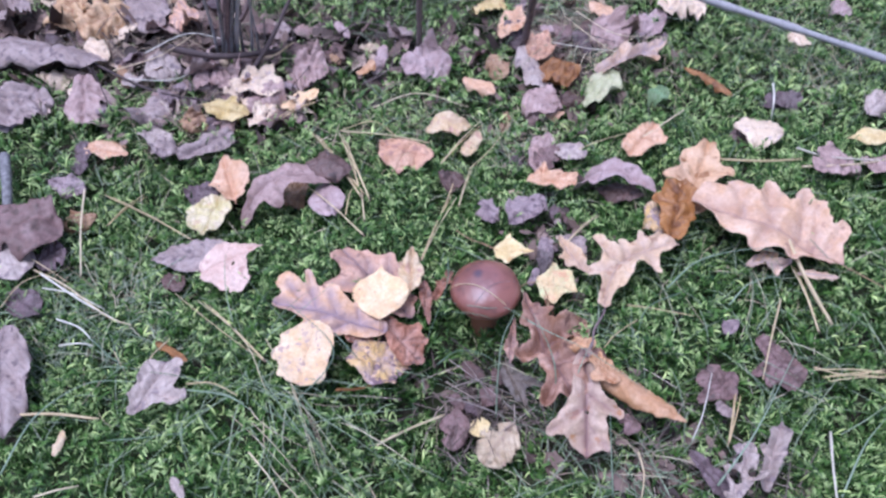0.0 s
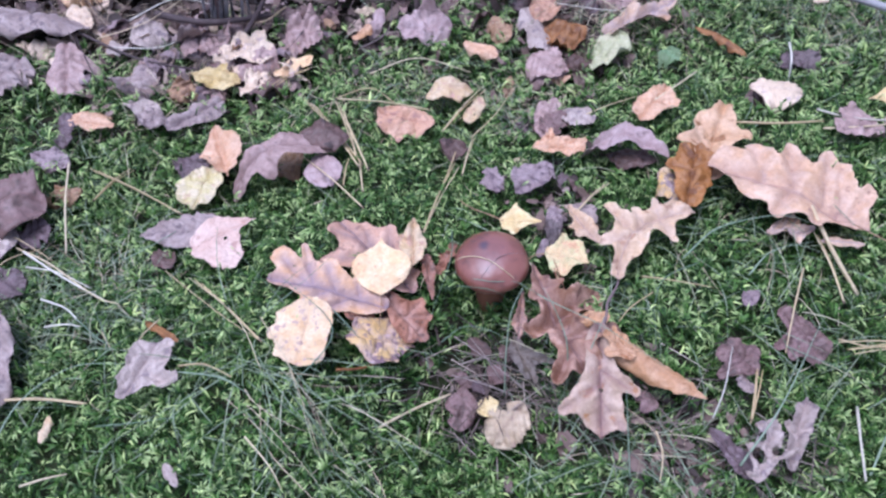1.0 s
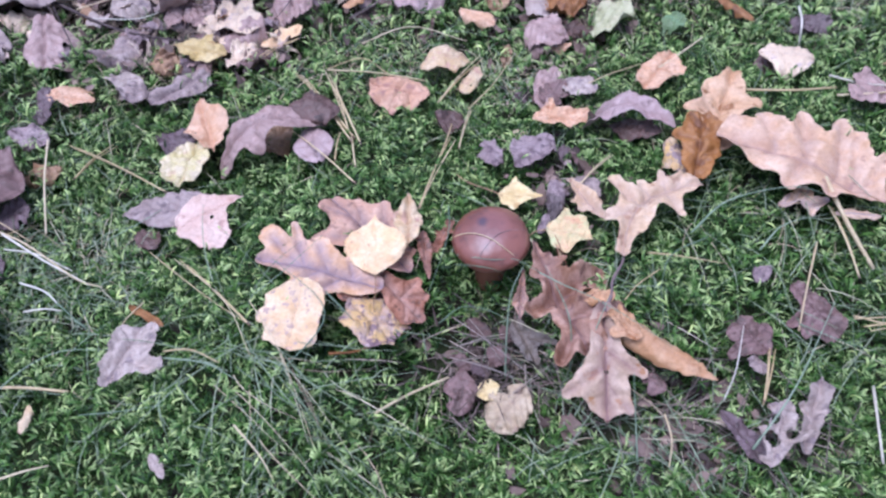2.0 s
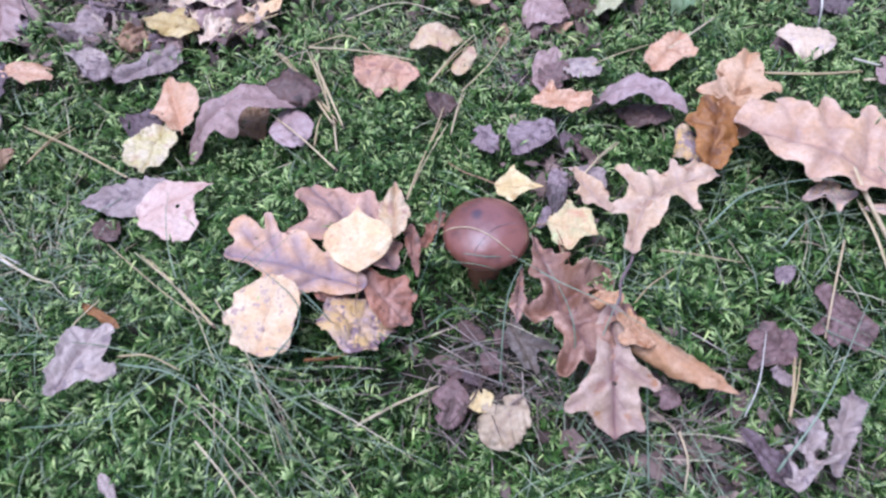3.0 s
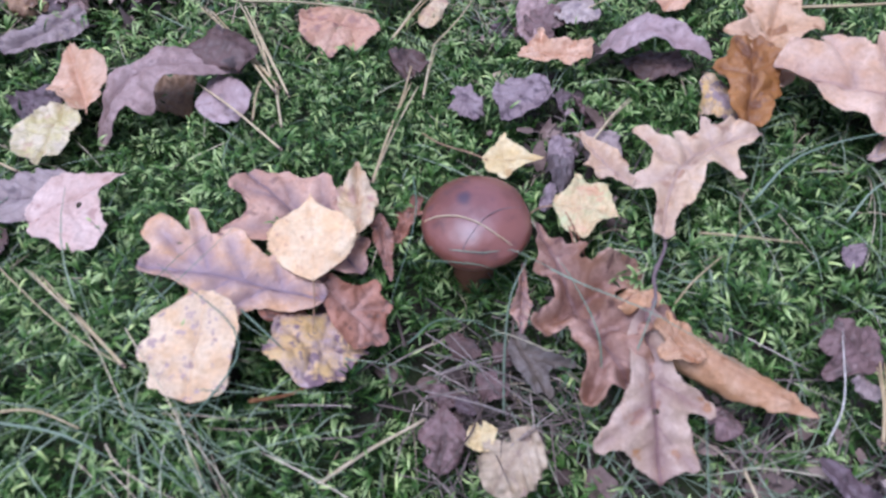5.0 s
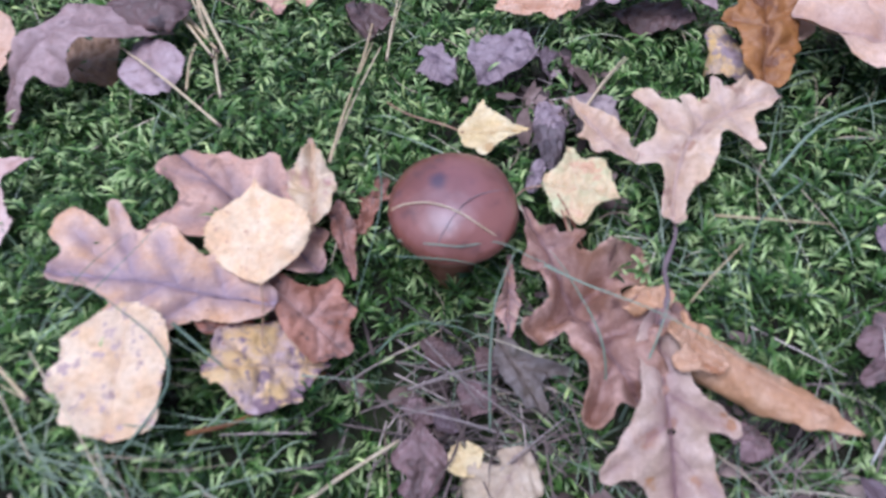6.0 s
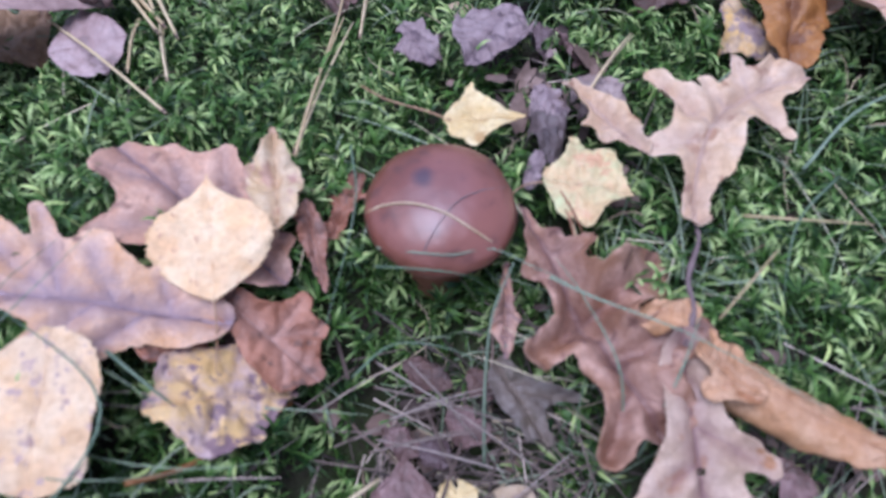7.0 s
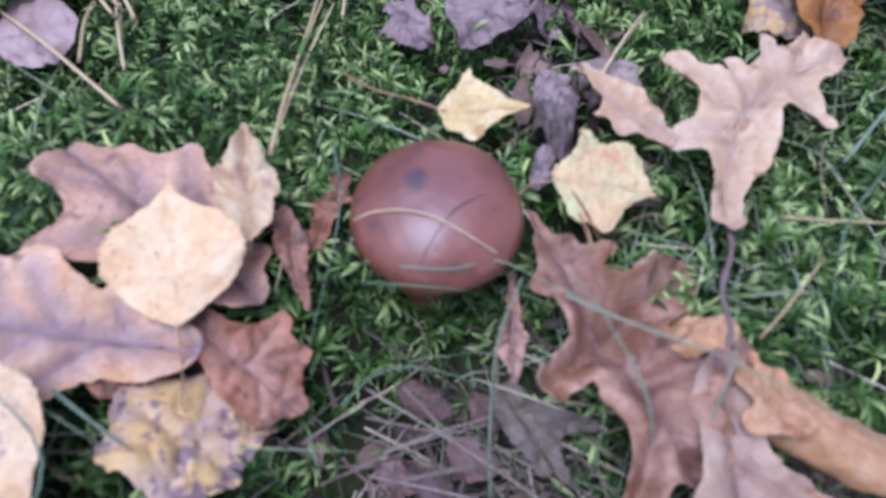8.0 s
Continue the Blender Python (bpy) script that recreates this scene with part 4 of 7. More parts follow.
leaf("oval", BROWN_TAN, "dead_leaf", "brown leaf lying beneath an arched one", (-0.1562, 0.4965, -0.0235), (-0.1224, 0.5073, -0.0152), 0.0348, roll=0, cross=0.4, bend=0.2, seed=41)
leaf("strip", DARK_BROWN, "curled_leaf", "dark brown rolled end of an arched leaf", (-0.1240, 0.5130, 0.0040), (-0.0810, 0.5080, 0.0010), 0.0313, roll=0, cross=0.9, bend=0.5, seed=42, ripple=1.4)
leaf("oval", MAUVE_PALE, "dead_leaf", "pale plum-grey oval leaf under a pine needle", (-0.1190, 0.4748, -0.0071), (-0.0860, 0.4807, -0.0050), 0.0406, roll=0, cross=0.25, bend=0.1, seed=43, ripple=0.6)
lobed_leaf(BIRCH_CORAL, "birch_leaf", "coral-pink birch leaf lying flat on moss", (-0.0145, 0.5524, -0.0257), (-0.0577, 0.5621, -0.0187), [(0.11, 0.58, 0.18, 0.241, 0.265), (0.58, 0.37, 0.0, 0.265, 0.072), (0.4, 0.1, 0.52, 0.241, 0.096), (0.23, -0.11, 0.32, 0.217, 0.096), (0.41, -0.11, -0.26, 0.241, 0.121)], cross=0.5, curl=1.5, ripple=1.3, fat=1.25, web=0.1, seed=44, teeth=0.012)
leaf("oval", DARK_BROWN, "dead_leaf", "small dark brown curled leaf", (0.0004, 0.5082, -0.0210), (0.0201, 0.5180, -0.0257), 0.0360, roll=0, cross=1.0, bend=0.5, seed=45)
leaf("strip", BIRCH_TAN, "curled_leaf", "tan leaf arched up over the moss", (-0.0107, 0.5949, -0.0343), (0.0323, 0.6046, -0.0349), 0.0320, roll=0, cross=0.6, bend=1.6, seed=46)
leaf("strip", BIRCH_TAN, "leaf_fragment", "small cream leaf scrap on moss", (0.0423, 0.5957, -0.0368), (0.0251, 0.5576, -0.0337), 0.0151, roll=0, cross=0.8, bend=0.2, seed=47)
leaf("oval", MAUVE_GREY, "dead_leaf", "purple-grey birch leaf with fine veins", (0.0925, 0.4816, -0.0153), (0.0566, 0.4346, -0.0021), 0.0363, roll=0, cross=0.25, bend=0.2, seed=48)
leaf("oval", MAUVE_GREY, "dead_leaf", "small purple-grey leaf on moss", (0.0369, 0.4815, -0.0174), (0.0436, 0.4401, -0.0045), 0.0188, roll=0, cross=0.5, bend=0.2, seed=49)
lobed_leaf(BIRCH_ORANGE, "birch_leaf", "coral and brown crisp birch leaf", (0.0854, 0.5053, -0.0187), (0.1246, 0.4887, -0.0101), [(0.07, 0.78, 0.05, 0.142, 0.142), (0.24, -0.08, 0.44, 0.166, 0.047), (0.6, 0.06, -0.13, 0.166, 0.095), (0.72, 0.21, 0.17, 0.119, 0.059)], curl=2.0, ripple=2.2, fat=1.3, seed=50, teeth=0.02)
leaf("oval", GREY_PALE, "dead_leaf", "pale grey-mauve leaf scrap", (0.1149, 0.5588, -0.0248), (0.1383, 0.5277, -0.0152), 0.0296, roll=0, cross=0.4, bend=0.2, seed=51)
leaf("oval", MAUVE, "dead_leaf", "mauve crumpled leaf among grass", (0.1114, 0.5823, -0.0300), (0.0909, 0.5205, -0.0256), 0.0271, roll=0, cross=0.6, bend=0.2, seed=52)
leaf("oval", MAUVE, "dead_leaf", "mauve crumpled leaf among litter", (0.0954, 0.6483, -0.0338), (0.1198, 0.6069, -0.0276), 0.0424, roll=0, cross=0.7, bend=0.4, seed=53)
leaf("oval", MAUVE_BROWN, "dead_leaf", "purple-brown crumpled leaf among litter", (0.0951, 0.5259, -0.0251), (0.1145, 0.5522, -0.0210), 0.0283, roll=0, cross=0.7, bend=0.4, seed=54)
lobed_leaf(MAUVE_PALE, "curled_leaf", "grey-mauve curled leaf arched over a dark gap", (0.1356, 0.4951, -0.0103), (0.1838, 0.4629, 0.0039), [(0.03, 0.95, 0.0, 0.2, 0.09), (0.3, 0.0, 0.18, 0.2, 0.13), (0.28, 0.0, -0.22, 0.18, 0.1), (0.7, 0.08, -0.12, 0.13, 0.06)], bend=0.95, cross=0.5, curl=1.8, ripple=1.6, fat=1.4, seed=55, teeth=0.008)
# added dark piece that stands in for the shaded underside of the arch
leaf("oval", DARK_BROWN, "dead_leaf", "dark brown piece for the shaded underside of a curled leaf", (0.1410, 0.4840, -0.0116), (0.1788, 0.4612, -0.0006), 0.0229, roll=0, cross=0.3, bend=0.2, seed=56)
lobed_leaf(BIRCH_ORANGE, "birch_leaf", "orange-pink birch leaf with a green stain", (0.1762, 0.5165, -0.0014), (0.2121, 0.5618, -0.0053), [(0.19, 0.45, -0.05, 0.2, 0.182), (0.36, 0.03, 0.16, 0.163, 0.073), (0.48, 0.15, -0.27, 0.163, 0.073), (0.21, -0.21, -0.11, 0.145, 0.073), (0.64, 0.3, -0.02, 0.127, 0.036)], curl=1.5, ripple=1.5, fat=1.15, web=0.08, seed=57, teeth=0.012)
lobed_leaf(OAK_AMBER_LOBED, "oak_leaf", "tan oak leaf with a translucent rust-orange base", (0.2087, 0.4363, 0.0132), (0.2439, 0.5086, 0.0134), [(0.6, 0.35, -0.0, 0.15, 0.07), (0.5, 0.14, -0.3, 0.11, 0.05), (0.37, -0.09, 0.29, 0.092, 0.051), (0.19, 0.15, -0.09, 0.092, 0.046), (0.03, 0.59, 0.02, 0.13, 0.17), (0.45, 0.26, 0.2, 0.11, 0.05)], curl=1.4, ripple=1.3, fat=1.5, seed=58)
lobed_leaf(RUST_LOBED, "oak_leaf", "rust-orange oak leaf beside a large tan one", (0.1863, 0.4015, 0.0158), (0.2047, 0.4546, 0.0218), [(0.12, 0.63, -0.01, 0.178, 0.247), (0.53, 0.08, 0.26, 0.178, 0.096), (0.63, 0.18, -0.23, 0.178, 0.096), (0.8, 0.11, 0.18, 0.11, 0.048), (0.8, 0.22, -0.06, 0.096, 0.041), (0.24, 0.17, -0.18, 0.151, 0.096)], cross=0.5, curl=1.6, ripple=1.6, fat=1.1, web=0.04, teeth=0.008, seed=11)
leaf("oval", MOTTLED, "dead_leaf", "small yellow-brown curled leaf", (0.1789, 0.4493, 0.0047), (0.1868, 0.4100, 0.0074), 0.0229, roll=0, cross=0.8, bend=0.4, seed=60)
lobed_leaf(OAK_WARM_LOBED, "oak_leaf", "large tan oak leaf with a crumpled grey end", (0.3068, 0.3688, 0.0186), (0.2084, 0.4326, 0.0193), [(0.69, 0.22, -0.04, 0.139, 0.09), (0.62, 0.16, -0.29, 0.123, 0.049), (0.44, 0.11, -0.36, 0.123, 0.057), (0.24, 0.09, -0.45, 0.107, 0.041), (0.46, 0.03, 0.24, 0.107, 0.045), (0.26, 0.0, 0.2, 0.09, 0.04), (0.09, -0.07, -0.22, 0.066, 0.049), (0, 0.42, -0.08, 0.049, 0.131), (0.42, 0.38, -0.06, 0.139, 0.148), (0.12, 0.1, -0.33, 0.082, 0.049)], bend=0.15, curl=1.6, ripple=1.3, fat=1.45, web=0.04, seed=61, stem=[(0.3269, 0.3546, 0.0135), (0.3416, 0.3466, 0.0086)])
lobed_leaf(OAK_LIGHT, "leaf_fragment", "pale curved strip of dead leaf", (0.2364, 0.3674, 0.0154), (0.2719, 0.3680, 0.0157), [(0.11, 0.53, 0.29, 0.078, 0.156), (0.64, 0.33, 0.0, 0.156, 0.052), (0.71, -0.06, -0.21, 0.13, 0.065)], cross=0.8, curl=2.0, ripple=1.5, fat=1.1, seed=62)
leaf("strip", OAK_LIGHT, "leaf_fragment", "pale ragged leaf strip beside a straw", (0.2751, 0.3590, 0.0155), (0.3066, 0.3537, 0.0145), 0.0087, roll=0, cross=0.6, bend=0.2, seed=63)
leaf("oval", WHITE_PINK, "birch_leaf", "cream-pink folded birch leaf standing on moss", (0.2800, 0.5440, 0.0020), (0.3200, 0.5300, 0.0010), 0.0440, roll=0, cross=1.0, bend=0.8, seed=5, ripple=1.2)
leaf("oval", MAUVE_BROWN, "dead_leaf", "dark mauve-brown leaf half under a pale folded one", (0.2770, 0.5420, -0.0080), (0.3010, 0.5390, -0.0060), 0.0230, roll=0, cross=0.6, bend=0.4, seed=640, ripple=2.0)
leaf("oval", GREY_DARK, "dead_leaf", "dark grey curled leaf beside a white stalk", (0.3380, 0.5950, -0.0180), (0.3700, 0.6060, -0.0160), 0.0260, roll=0, cross=0.8, bend=0.6, seed=641, ripple=2.2)
leaf("oval", MAUVE, "dead_leaf", "mauve-grey leaf lying under straws", (0.3727, 0.4914, 0.0042), (0.3213, 0.4594, 0.0210), 0.0423, roll=0, cross=0.3, bend=0.2, seed=65)
leaf("oval", MAUVE, "dead_leaf", "mauve-grey leaf among straws", (0.3802, 0.4786, 0.0054), (0.4251, 0.4954, -0.0064), 0.0407, roll=0, cross=0.3, bend=0.2, seed=66)
leaf("birch", YELLOW, "birch_leaf", "narrow bright yellow fallen leaf", (0.4324, 0.5378, -0.0093), (0.3815, 0.5275, -0.0030), 0.0212, roll=0, cross=0.5, bend=0.2, seed=67)
lobed_leaf(MAUVE_BROWN, "dead_leaf", "purple-brown leaf lying on moss", (0.2034, 0.2612, 0.0006), (0.1855, 0.2800, 0.0095), [(0.43, 0.43, 0.23, 0.4, 0.213), (0.48, 0.39, -0.11, 0.373, 0.16), (0.43, -0.07, -0.47, 0.373, 0.16), (0.41, 0.17, 0.6, 0.347, 0.12), (0.27, -0.27, 0.0, 0.267, 0.067)], cross=0.5, curl=2.0, ripple=1.8, fat=1.0, seed=68, teeth=0.015)
leaf("oval", GREY_MAUVE, "dead_leaf", "small grey-mauve leaf scrap", (0.1873, 0.2561, 0.0038), (0.2010, 0.2496, -0.0018), 0.0138, roll=0, cross=0.3, bend=0.2, seed=69)
lobed_leaf(MAUVE_BROWN, "dead_leaf", "dark mauve-grey leaf under a dry stalk", (0.2361, 0.3123, -0.0034), (0.2581, 0.2811, -0.0121), [(0.15, 0.65, -0.07, 0.181, 0.302), (0.58, -0.13, -0.56, 0.221, 0.07), (0.64, 0.12, 0.22, 0.221, 0.08), (0.67, 0.05, -0.47, 0.201, 0.091), (0.82, 0.24, -0.22, 0.241, 0.07)], cross=0.4, curl=1.8, ripple=1.8, fat=1.0, seed=70, teeth=0.012)
leaf("oval", MAUVE_GREY, "dead_leaf", "tiny purple-grey leaf scrap on moss", (0.2105, 0.3242, 0.0053), (0.2172, 0.3144, 0.0024), 0.0182, roll=0, cross=0.3, bend=0.2, seed=71)
leaf("oak", GREY_PALE, "oak_leaf", "grey weathered oak leaf full of holes", (0.1842, 0.1882, -0.0048), (0.2076, 0.2293, -0.0007), 0.0302, roll=0, cross=-0.5, bend=0.4, seed=72, ripple=2.2, core=0.5, holes=[(0.35, 0.62, 0.1), (0.5, 0.3, 0.07), (0.62, 0.66, 0.05)], left=[(0.33, 0.92, 0.14), (0.75, 0.7, 0.12), (-0.02, 0.64, 0.11)], right=[(0.47, 1.0, 0.12)])
lobed_leaf(GREY_PALE, "leaf_fragment", "pale grey upturned lobe of an old oak leaf", (0.2094, 0.1998, -0.0102), (0.2322, 0.2414, -0.0040), [(0.0, 0.8, 0.0, 0.07, 0.12), (0.8, 0.2, 0.0, 0.1, 0.02), (0.4, 0.1, 0.18, 0.08, 0.04), (0.5, 0.1, -0.13, 0.08, 0.03)], cross=1.0, curl=2.8, ripple=2.2, seed=73, teeth=0.012)
lobed_leaf(MAUVE_DARK, "dead_leaf", "dark mauve leaf lying deep in moss", (0.1645, 0.2262, -0.0063), (0.1842, 0.1963, -0.0146), [(0.18, 0.58, 0.04, 0.114, 0.209), (0.02, 0.33, 0.02, 0.047, 0.114), (0.68, 0.3, -0.01, 0.19, 0.076)], cross=1.2, curl=2.0, ripple=1.8, fat=1.0, seed=74, teeth=0.012)
lobed_leaf(GREY_PALE, "oak_leaf", "grey-mauve lobed leaf lying in grass", (-0.2243, 0.2681, 0.0027), (-0.2081, 0.3091, 0.0041), [(0.22, 0.45, -0.15, 0.174, 0.251), (0.66, 0.32, -0.17, 0.213, 0.097), (0.69, 0.14, 0.21, 0.193, 0.087), (0.38, 0.05, -0.7, 0.155, 0.077), (0.13, -0.16, 0.05, 0.097, 0.058)], cross=-0.3, curl=2.0, ripple=1.8, fat=1.25, seed=75, teeth=0.008)
leaf("strip", RUST, "leaf_fragment", "narrow rust-brown leaf strip", (-0.2267, 0.3330, -0.0046), (-0.1934, 0.3064, 0.0072), 0.0064, roll=0, cross=0.6, bend=0.2, seed=76)
leaf("strip", BIRCH_TAN, "dry_stub", "short pale dry stalk stub", (-0.2833, 0.2444, -0.0130), (-0.2796, 0.2621, -0.0084), 0.0065, roll=0, cross=1.4, bend=0.2, seed=77)
leaf("oval", MAUVE_BROWN, "dead_leaf", "large dark mauve-brown leaf curled at the edge", (-0.4172, 0.4673, -0.0108), (-0.3350, 0.4496, -0.0109), 0.0735, roll=0, cross=0.7, bend=0.5, seed=78)
leaf("strip", GREY_PALE, "leaf_fragment", "pale grey flap of a curled leaf", (-0.4073, 0.4822, -0.0089), (-0.3589, 0.4059, -0.0132), 0.0387, roll=0, cross=0.5, bend=0.5, seed=79)
leaf("oval", MAUVE_DARK, "dead_leaf", "dark mauve leaf scrap under a curled leaf", (-0.3568, 0.4277, -0.0186), (-0.3312, 0.4400, -0.0197), 0.0371, roll=0, cross=0.3, bend=0.2, seed=80)
leaf("oval", GREY_MAUVE, "dead_leaf", "grey-mauve crumpled leaf in the grass", (-0.3522, 0.3553, -0.0108), (-0.3221, 0.2581, -0.0102), 0.0455, roll=0, cross=0.7, bend=0.5, seed=81)
leaf("oval", MAUVE_DARK, "dead_leaf", "dark mauve leaf among grass", (-0.3708, 0.3979, -0.0190), (-0.3345, 0.3730, -0.0190), 0.0279, roll=0, cross=0.3, bend=0.2, seed=82)
leaf("oval", GREY_PALE, "dead_leaf", "small pale grey leaf scrap in moss", (-0.1904, 0.2196, 0.0000), (-0.1796, 0.2038, -0.0007), 0.0070, roll=0, cross=0.6, bend=0.2, seed=83)

# litter in the far part
lobed_leaf(MAUVE, "dead_leaf", "mauve tent-shaped dead leaf drooping over litter", (-0.3758, 0.6755, -0.0113), (-0.3657, 0.6132, -0.0208), [(0.1, 0.64, 0.03, 0.149, 0.234), (0.36, 0.27, -0.2, 0.17, 0.085), (0.68, 0.26, 0.29, 0.17, 0.085), (0.11, 0.57, 0.71, 0.107, 0.064)], cross=1.3, curl=1.5, ripple=1.6, fat=1.2, web=0.1, seed=85)
leaf("oval", GREY_MAUVE, "dead_leaf", "grey-mauve broad leaf on litter", (-0.4228, 0.6662, -0.0153), (-0.4458, 0.6067, -0.0172), 0.0729, roll=-4, cross=0.5, bend=0.2, seed=87, ripple=2.1)
leaf("strip", GREY_MAUVE, "curled_leaf", "long grey-mauve curled dead leaf", (-0.5096, 0.7355, -0.0111), (-0.3625, 0.7074, -0.0164), 0.0487, roll=-14, cross=1.2, bend=0.5, seed=88, ripple=1.5)
leaf("oak", OAK_AMBER, "oak_leaf", "amber-orange oak leaf on litter", (-0.3556, 0.8078, -0.0134), (-0.4108, 0.7745, -0.0152), 0.0681, roll=-17, cross=0.45, bend=0.2, seed=89, lobes=3, depth=0.4, ripple=2.1)
leaf("oak", OAK_AMBER, "oak_leaf", "orange-brown oak leaf on litter", (-0.4252, 0.8563, -0.0151), (-0.4427, 0.7863, -0.0151), 0.0654, roll=-4, cross=0.45, bend=0.2, seed=90, lobes=3, depth=0.4, ripple=2.1)
leaf("oval", OAK_TAN, "dead_leaf", "tan leaf with a dark shaded edge", (-0.2723, 0.7908, -0.0134), (-0.3066, 0.7783, -0.0148), 0.0558, roll=17, cross=0.5, bend=0.2, seed=91, ripple=2.1)
leaf("oval", GREY_MAUVE, "dead_leaf", "grey-mauve leaf on litter", (-0.3619, 0.8450, -0.0152), (-0.3127, 0.7656, -0.0190), 0.0522, roll=12, cross=0.6, bend=0.2, seed=92, ripple=2.1)
leaf("oval", WHITE_PINK, "dead_leaf", "pale cream leaf scrap on litter", (-0.3961, 0.7472, -0.0164), (-0.3614, 0.7148, -0.0173), 0.0274, roll=11, cross=0.5, bend=0.2, seed=93, ripple=2.1)
lobed_leaf(WHITE_PINK, "birch_leaf", "whitish-pink birch leaf on dark litter", (-0.1678, 0.6656, -0.0276), (-0.2157, 0.6797, -0.0286), [(0.28, 0.53, -0.13, 0.254, 0.203), (0.47, 0.07, -0.61, 0.229, 0.127), (0.81, 0.06, -0.43, 0.203, 0.102)], curl=1.8, ripple=1.6, web=0.1, seed=94, teeth=0.012)
leaf("oval", MAUVE, "dead_leaf", "mauve curled leaf on litter", (-0.1689, 0.6814, -0.0322), (-0.2013, 0.6372, -0.0369), 0.0494, roll=1, cross=0.7, bend=0.2, seed=95, ripple=2.1)
lobed_leaf(YELLOW_DULL, "birch_leaf", "dull yellow birch leaf on litter", (-0.2037, 0.6309, -0.0317), (-0.2511, 0.6458, -0.0278), [(0.17, 0.43, 0.02, 0.2, 0.225), (0.57, 0.39, 0.0, 0.175, 0.025), (0.43, -0.03, -0.38, 0.175, 0.063), (0.45, -0.05, 0.3, 0.175, 0.063)], curl=1.5, ripple=1.3, seed=96, teeth=0.02)
lobed_leaf(GREY_MAUVE, "curled_leaf", "long grey-mauve curled dead leaf on moss", (-0.2198, 0.6019, -0.0325), (-0.2615, 0.5616, -0.0300), [(0.1, 0.7, 0.0, 0.211, 0.126), (0.21, -0.3, -0.18, 0.148, 0.084)], cross=1.6, curl=1.8, ripple=1.5, fat=1.2, seed=97)
lobed_leaf(GREY_PALE, "dead_leaf", "grey leaf scrap on moss", (-0.2800, 0.5909, -0.0270), (-0.3095, 0.6044, -0.0238), [(0.05, 0.71, 0.05, 0.264, 0.113), (0.2, -0.21, 0.48, 0.264, 0.094)], curl=1.8, ripple=1.6, seed=98)
lobed_leaf(BIRCH_ORANGE, "birch_leaf", "peach-orange folded leaf on moss", (-0.3449, 0.5733, -0.0165), (-0.3083, 0.5632, -0.0227), [(0.06, 0.48, 0.29, 0.161, 0.226), (0.54, 0.43, 0.03, 0.193, 0.048), (0.28, 0.07, -0.08, 0.193, 0.129)], cross=1.0, curl=2.0, ripple=1.8, seed=99, teeth=0.01)
leaf("oval", MAUVE_DARK, "dead_leaf", "purple-grey leaf beside an orange one", (-0.3556, 0.5868, -0.0194), (-0.3459, 0.5381, -0.0210), 0.0253, roll=17, cross=0.7, bend=0.2, seed=100, ripple=2.1)
leaf("oval", MAUVE_GREY, "dead_leaf", "purple-grey leaf on moss", (-0.3734, 0.5313, -0.0184), (-0.3346, 0.5125, -0.0206), 0.0235, roll=13, cross=0.7, bend=0.2, seed=101, ripple=2.1)
leaf("oval", WHITE_PINK, "dead_leaf", "pale pinkish leaf scraps on litter", (-0.1970, 0.6160, -0.0352), (-0.1707, 0.6462, -0.0353), 0.0321, roll=12, cross=0.5, bend=0.2, seed=102, ripple=2.1)
leaf("oval", MAUVE, "dead_leaf", "mauve-brown leaf on litter", (-0.1581, 0.7024, -0.0308), (-0.1185, 0.6941, -0.0303), 0.0545, roll=12, cross=0.5, bend=0.2, seed=103, ripple=2.1)
leaf("oval", MAUVE_PALE, "dead_leaf", "pale plum oval leaf lying flat", (0.0183, 0.7058, -0.0324), (-0.0396, 0.7045, -0.0308), 0.0487, roll=-12, cross=0.4, bend=0.2, seed=104, ripple=2.1)
leaf("strip", OAK_ORANGE, "leaf_fragment", "small orange curled leaf tip", (-0.0853, 0.6891, -0.0309), (-0.0687, 0.7090, -0.0277), 0.0167, roll=-8, cross=1.1, bend=0.2, seed=105, ripple=1.5)
leaf("strip", BIRCH_CREAM, "leaf_fragment", "pale narrow twisted leaf strip", (-0.1655, 0.6413, -0.0337), (-0.1280, 0.6678, -0.0319), 0.0190, roll=5, cross=1.0, bend=0.2, seed=106, ripple=1.5)
leaf("strip", BIRCH_ORANGE, "leaf_fragment", "pale orange leaf strip on moss", (0.0298, 0.6820, -0.0353), (0.0634, 0.6565, -0.0361), 0.0174, roll=9, cross=0.8, bend=0.2, seed=107, ripple=1.5)
leaf("oval", BROWN_TAN, "dead_leaf", "tan-brown curled leaf on moss", (0.0627, 0.7159, -0.0304), (0.0756, 0.6781, -0.0347), 0.0272, roll=14, cross=0.7, bend=0.2, seed=108, ripple=2.1)
leaf("birch", YELLOW_DULL, "birch_leaf", "yellow-tan leaf on litter", (0.0783, 0.8160, -0.0171), (0.0490, 0.7766, -0.0207), 0.0480, roll=15, cross=0.4, bend=0.2, seed=109, ripple=2.1)
leaf("birch", BIRCH_ORANGE, "birch_leaf", "peach-orange birch leaf leaning on a stem", (0.0771, 0.7368, -0.0256), (0.1044, 0.7811, -0.0115), 0.0369, roll=-17, cross=0.5, bend=0.2, seed=110, ripple=2.1)
leaf("birch", BIRCH_CORAL, "birch_leaf", "coral-pink birch leaf on litter", (0.1092, 0.6989, -0.0291), (0.1301, 0.7481, -0.0214), 0.0342, roll=4, cross=0.45, bend=0.2, seed=111, ripple=2.1)
leaf("oval", RUST, "dead_leaf", "rust-brown arched leaf on litter", (0.1146, 0.6910, -0.0308), (0.1533, 0.6690, -0.0311), 0.0505, roll=7, cross=1.0, bend=0.5, seed=112, ripple=2.1)
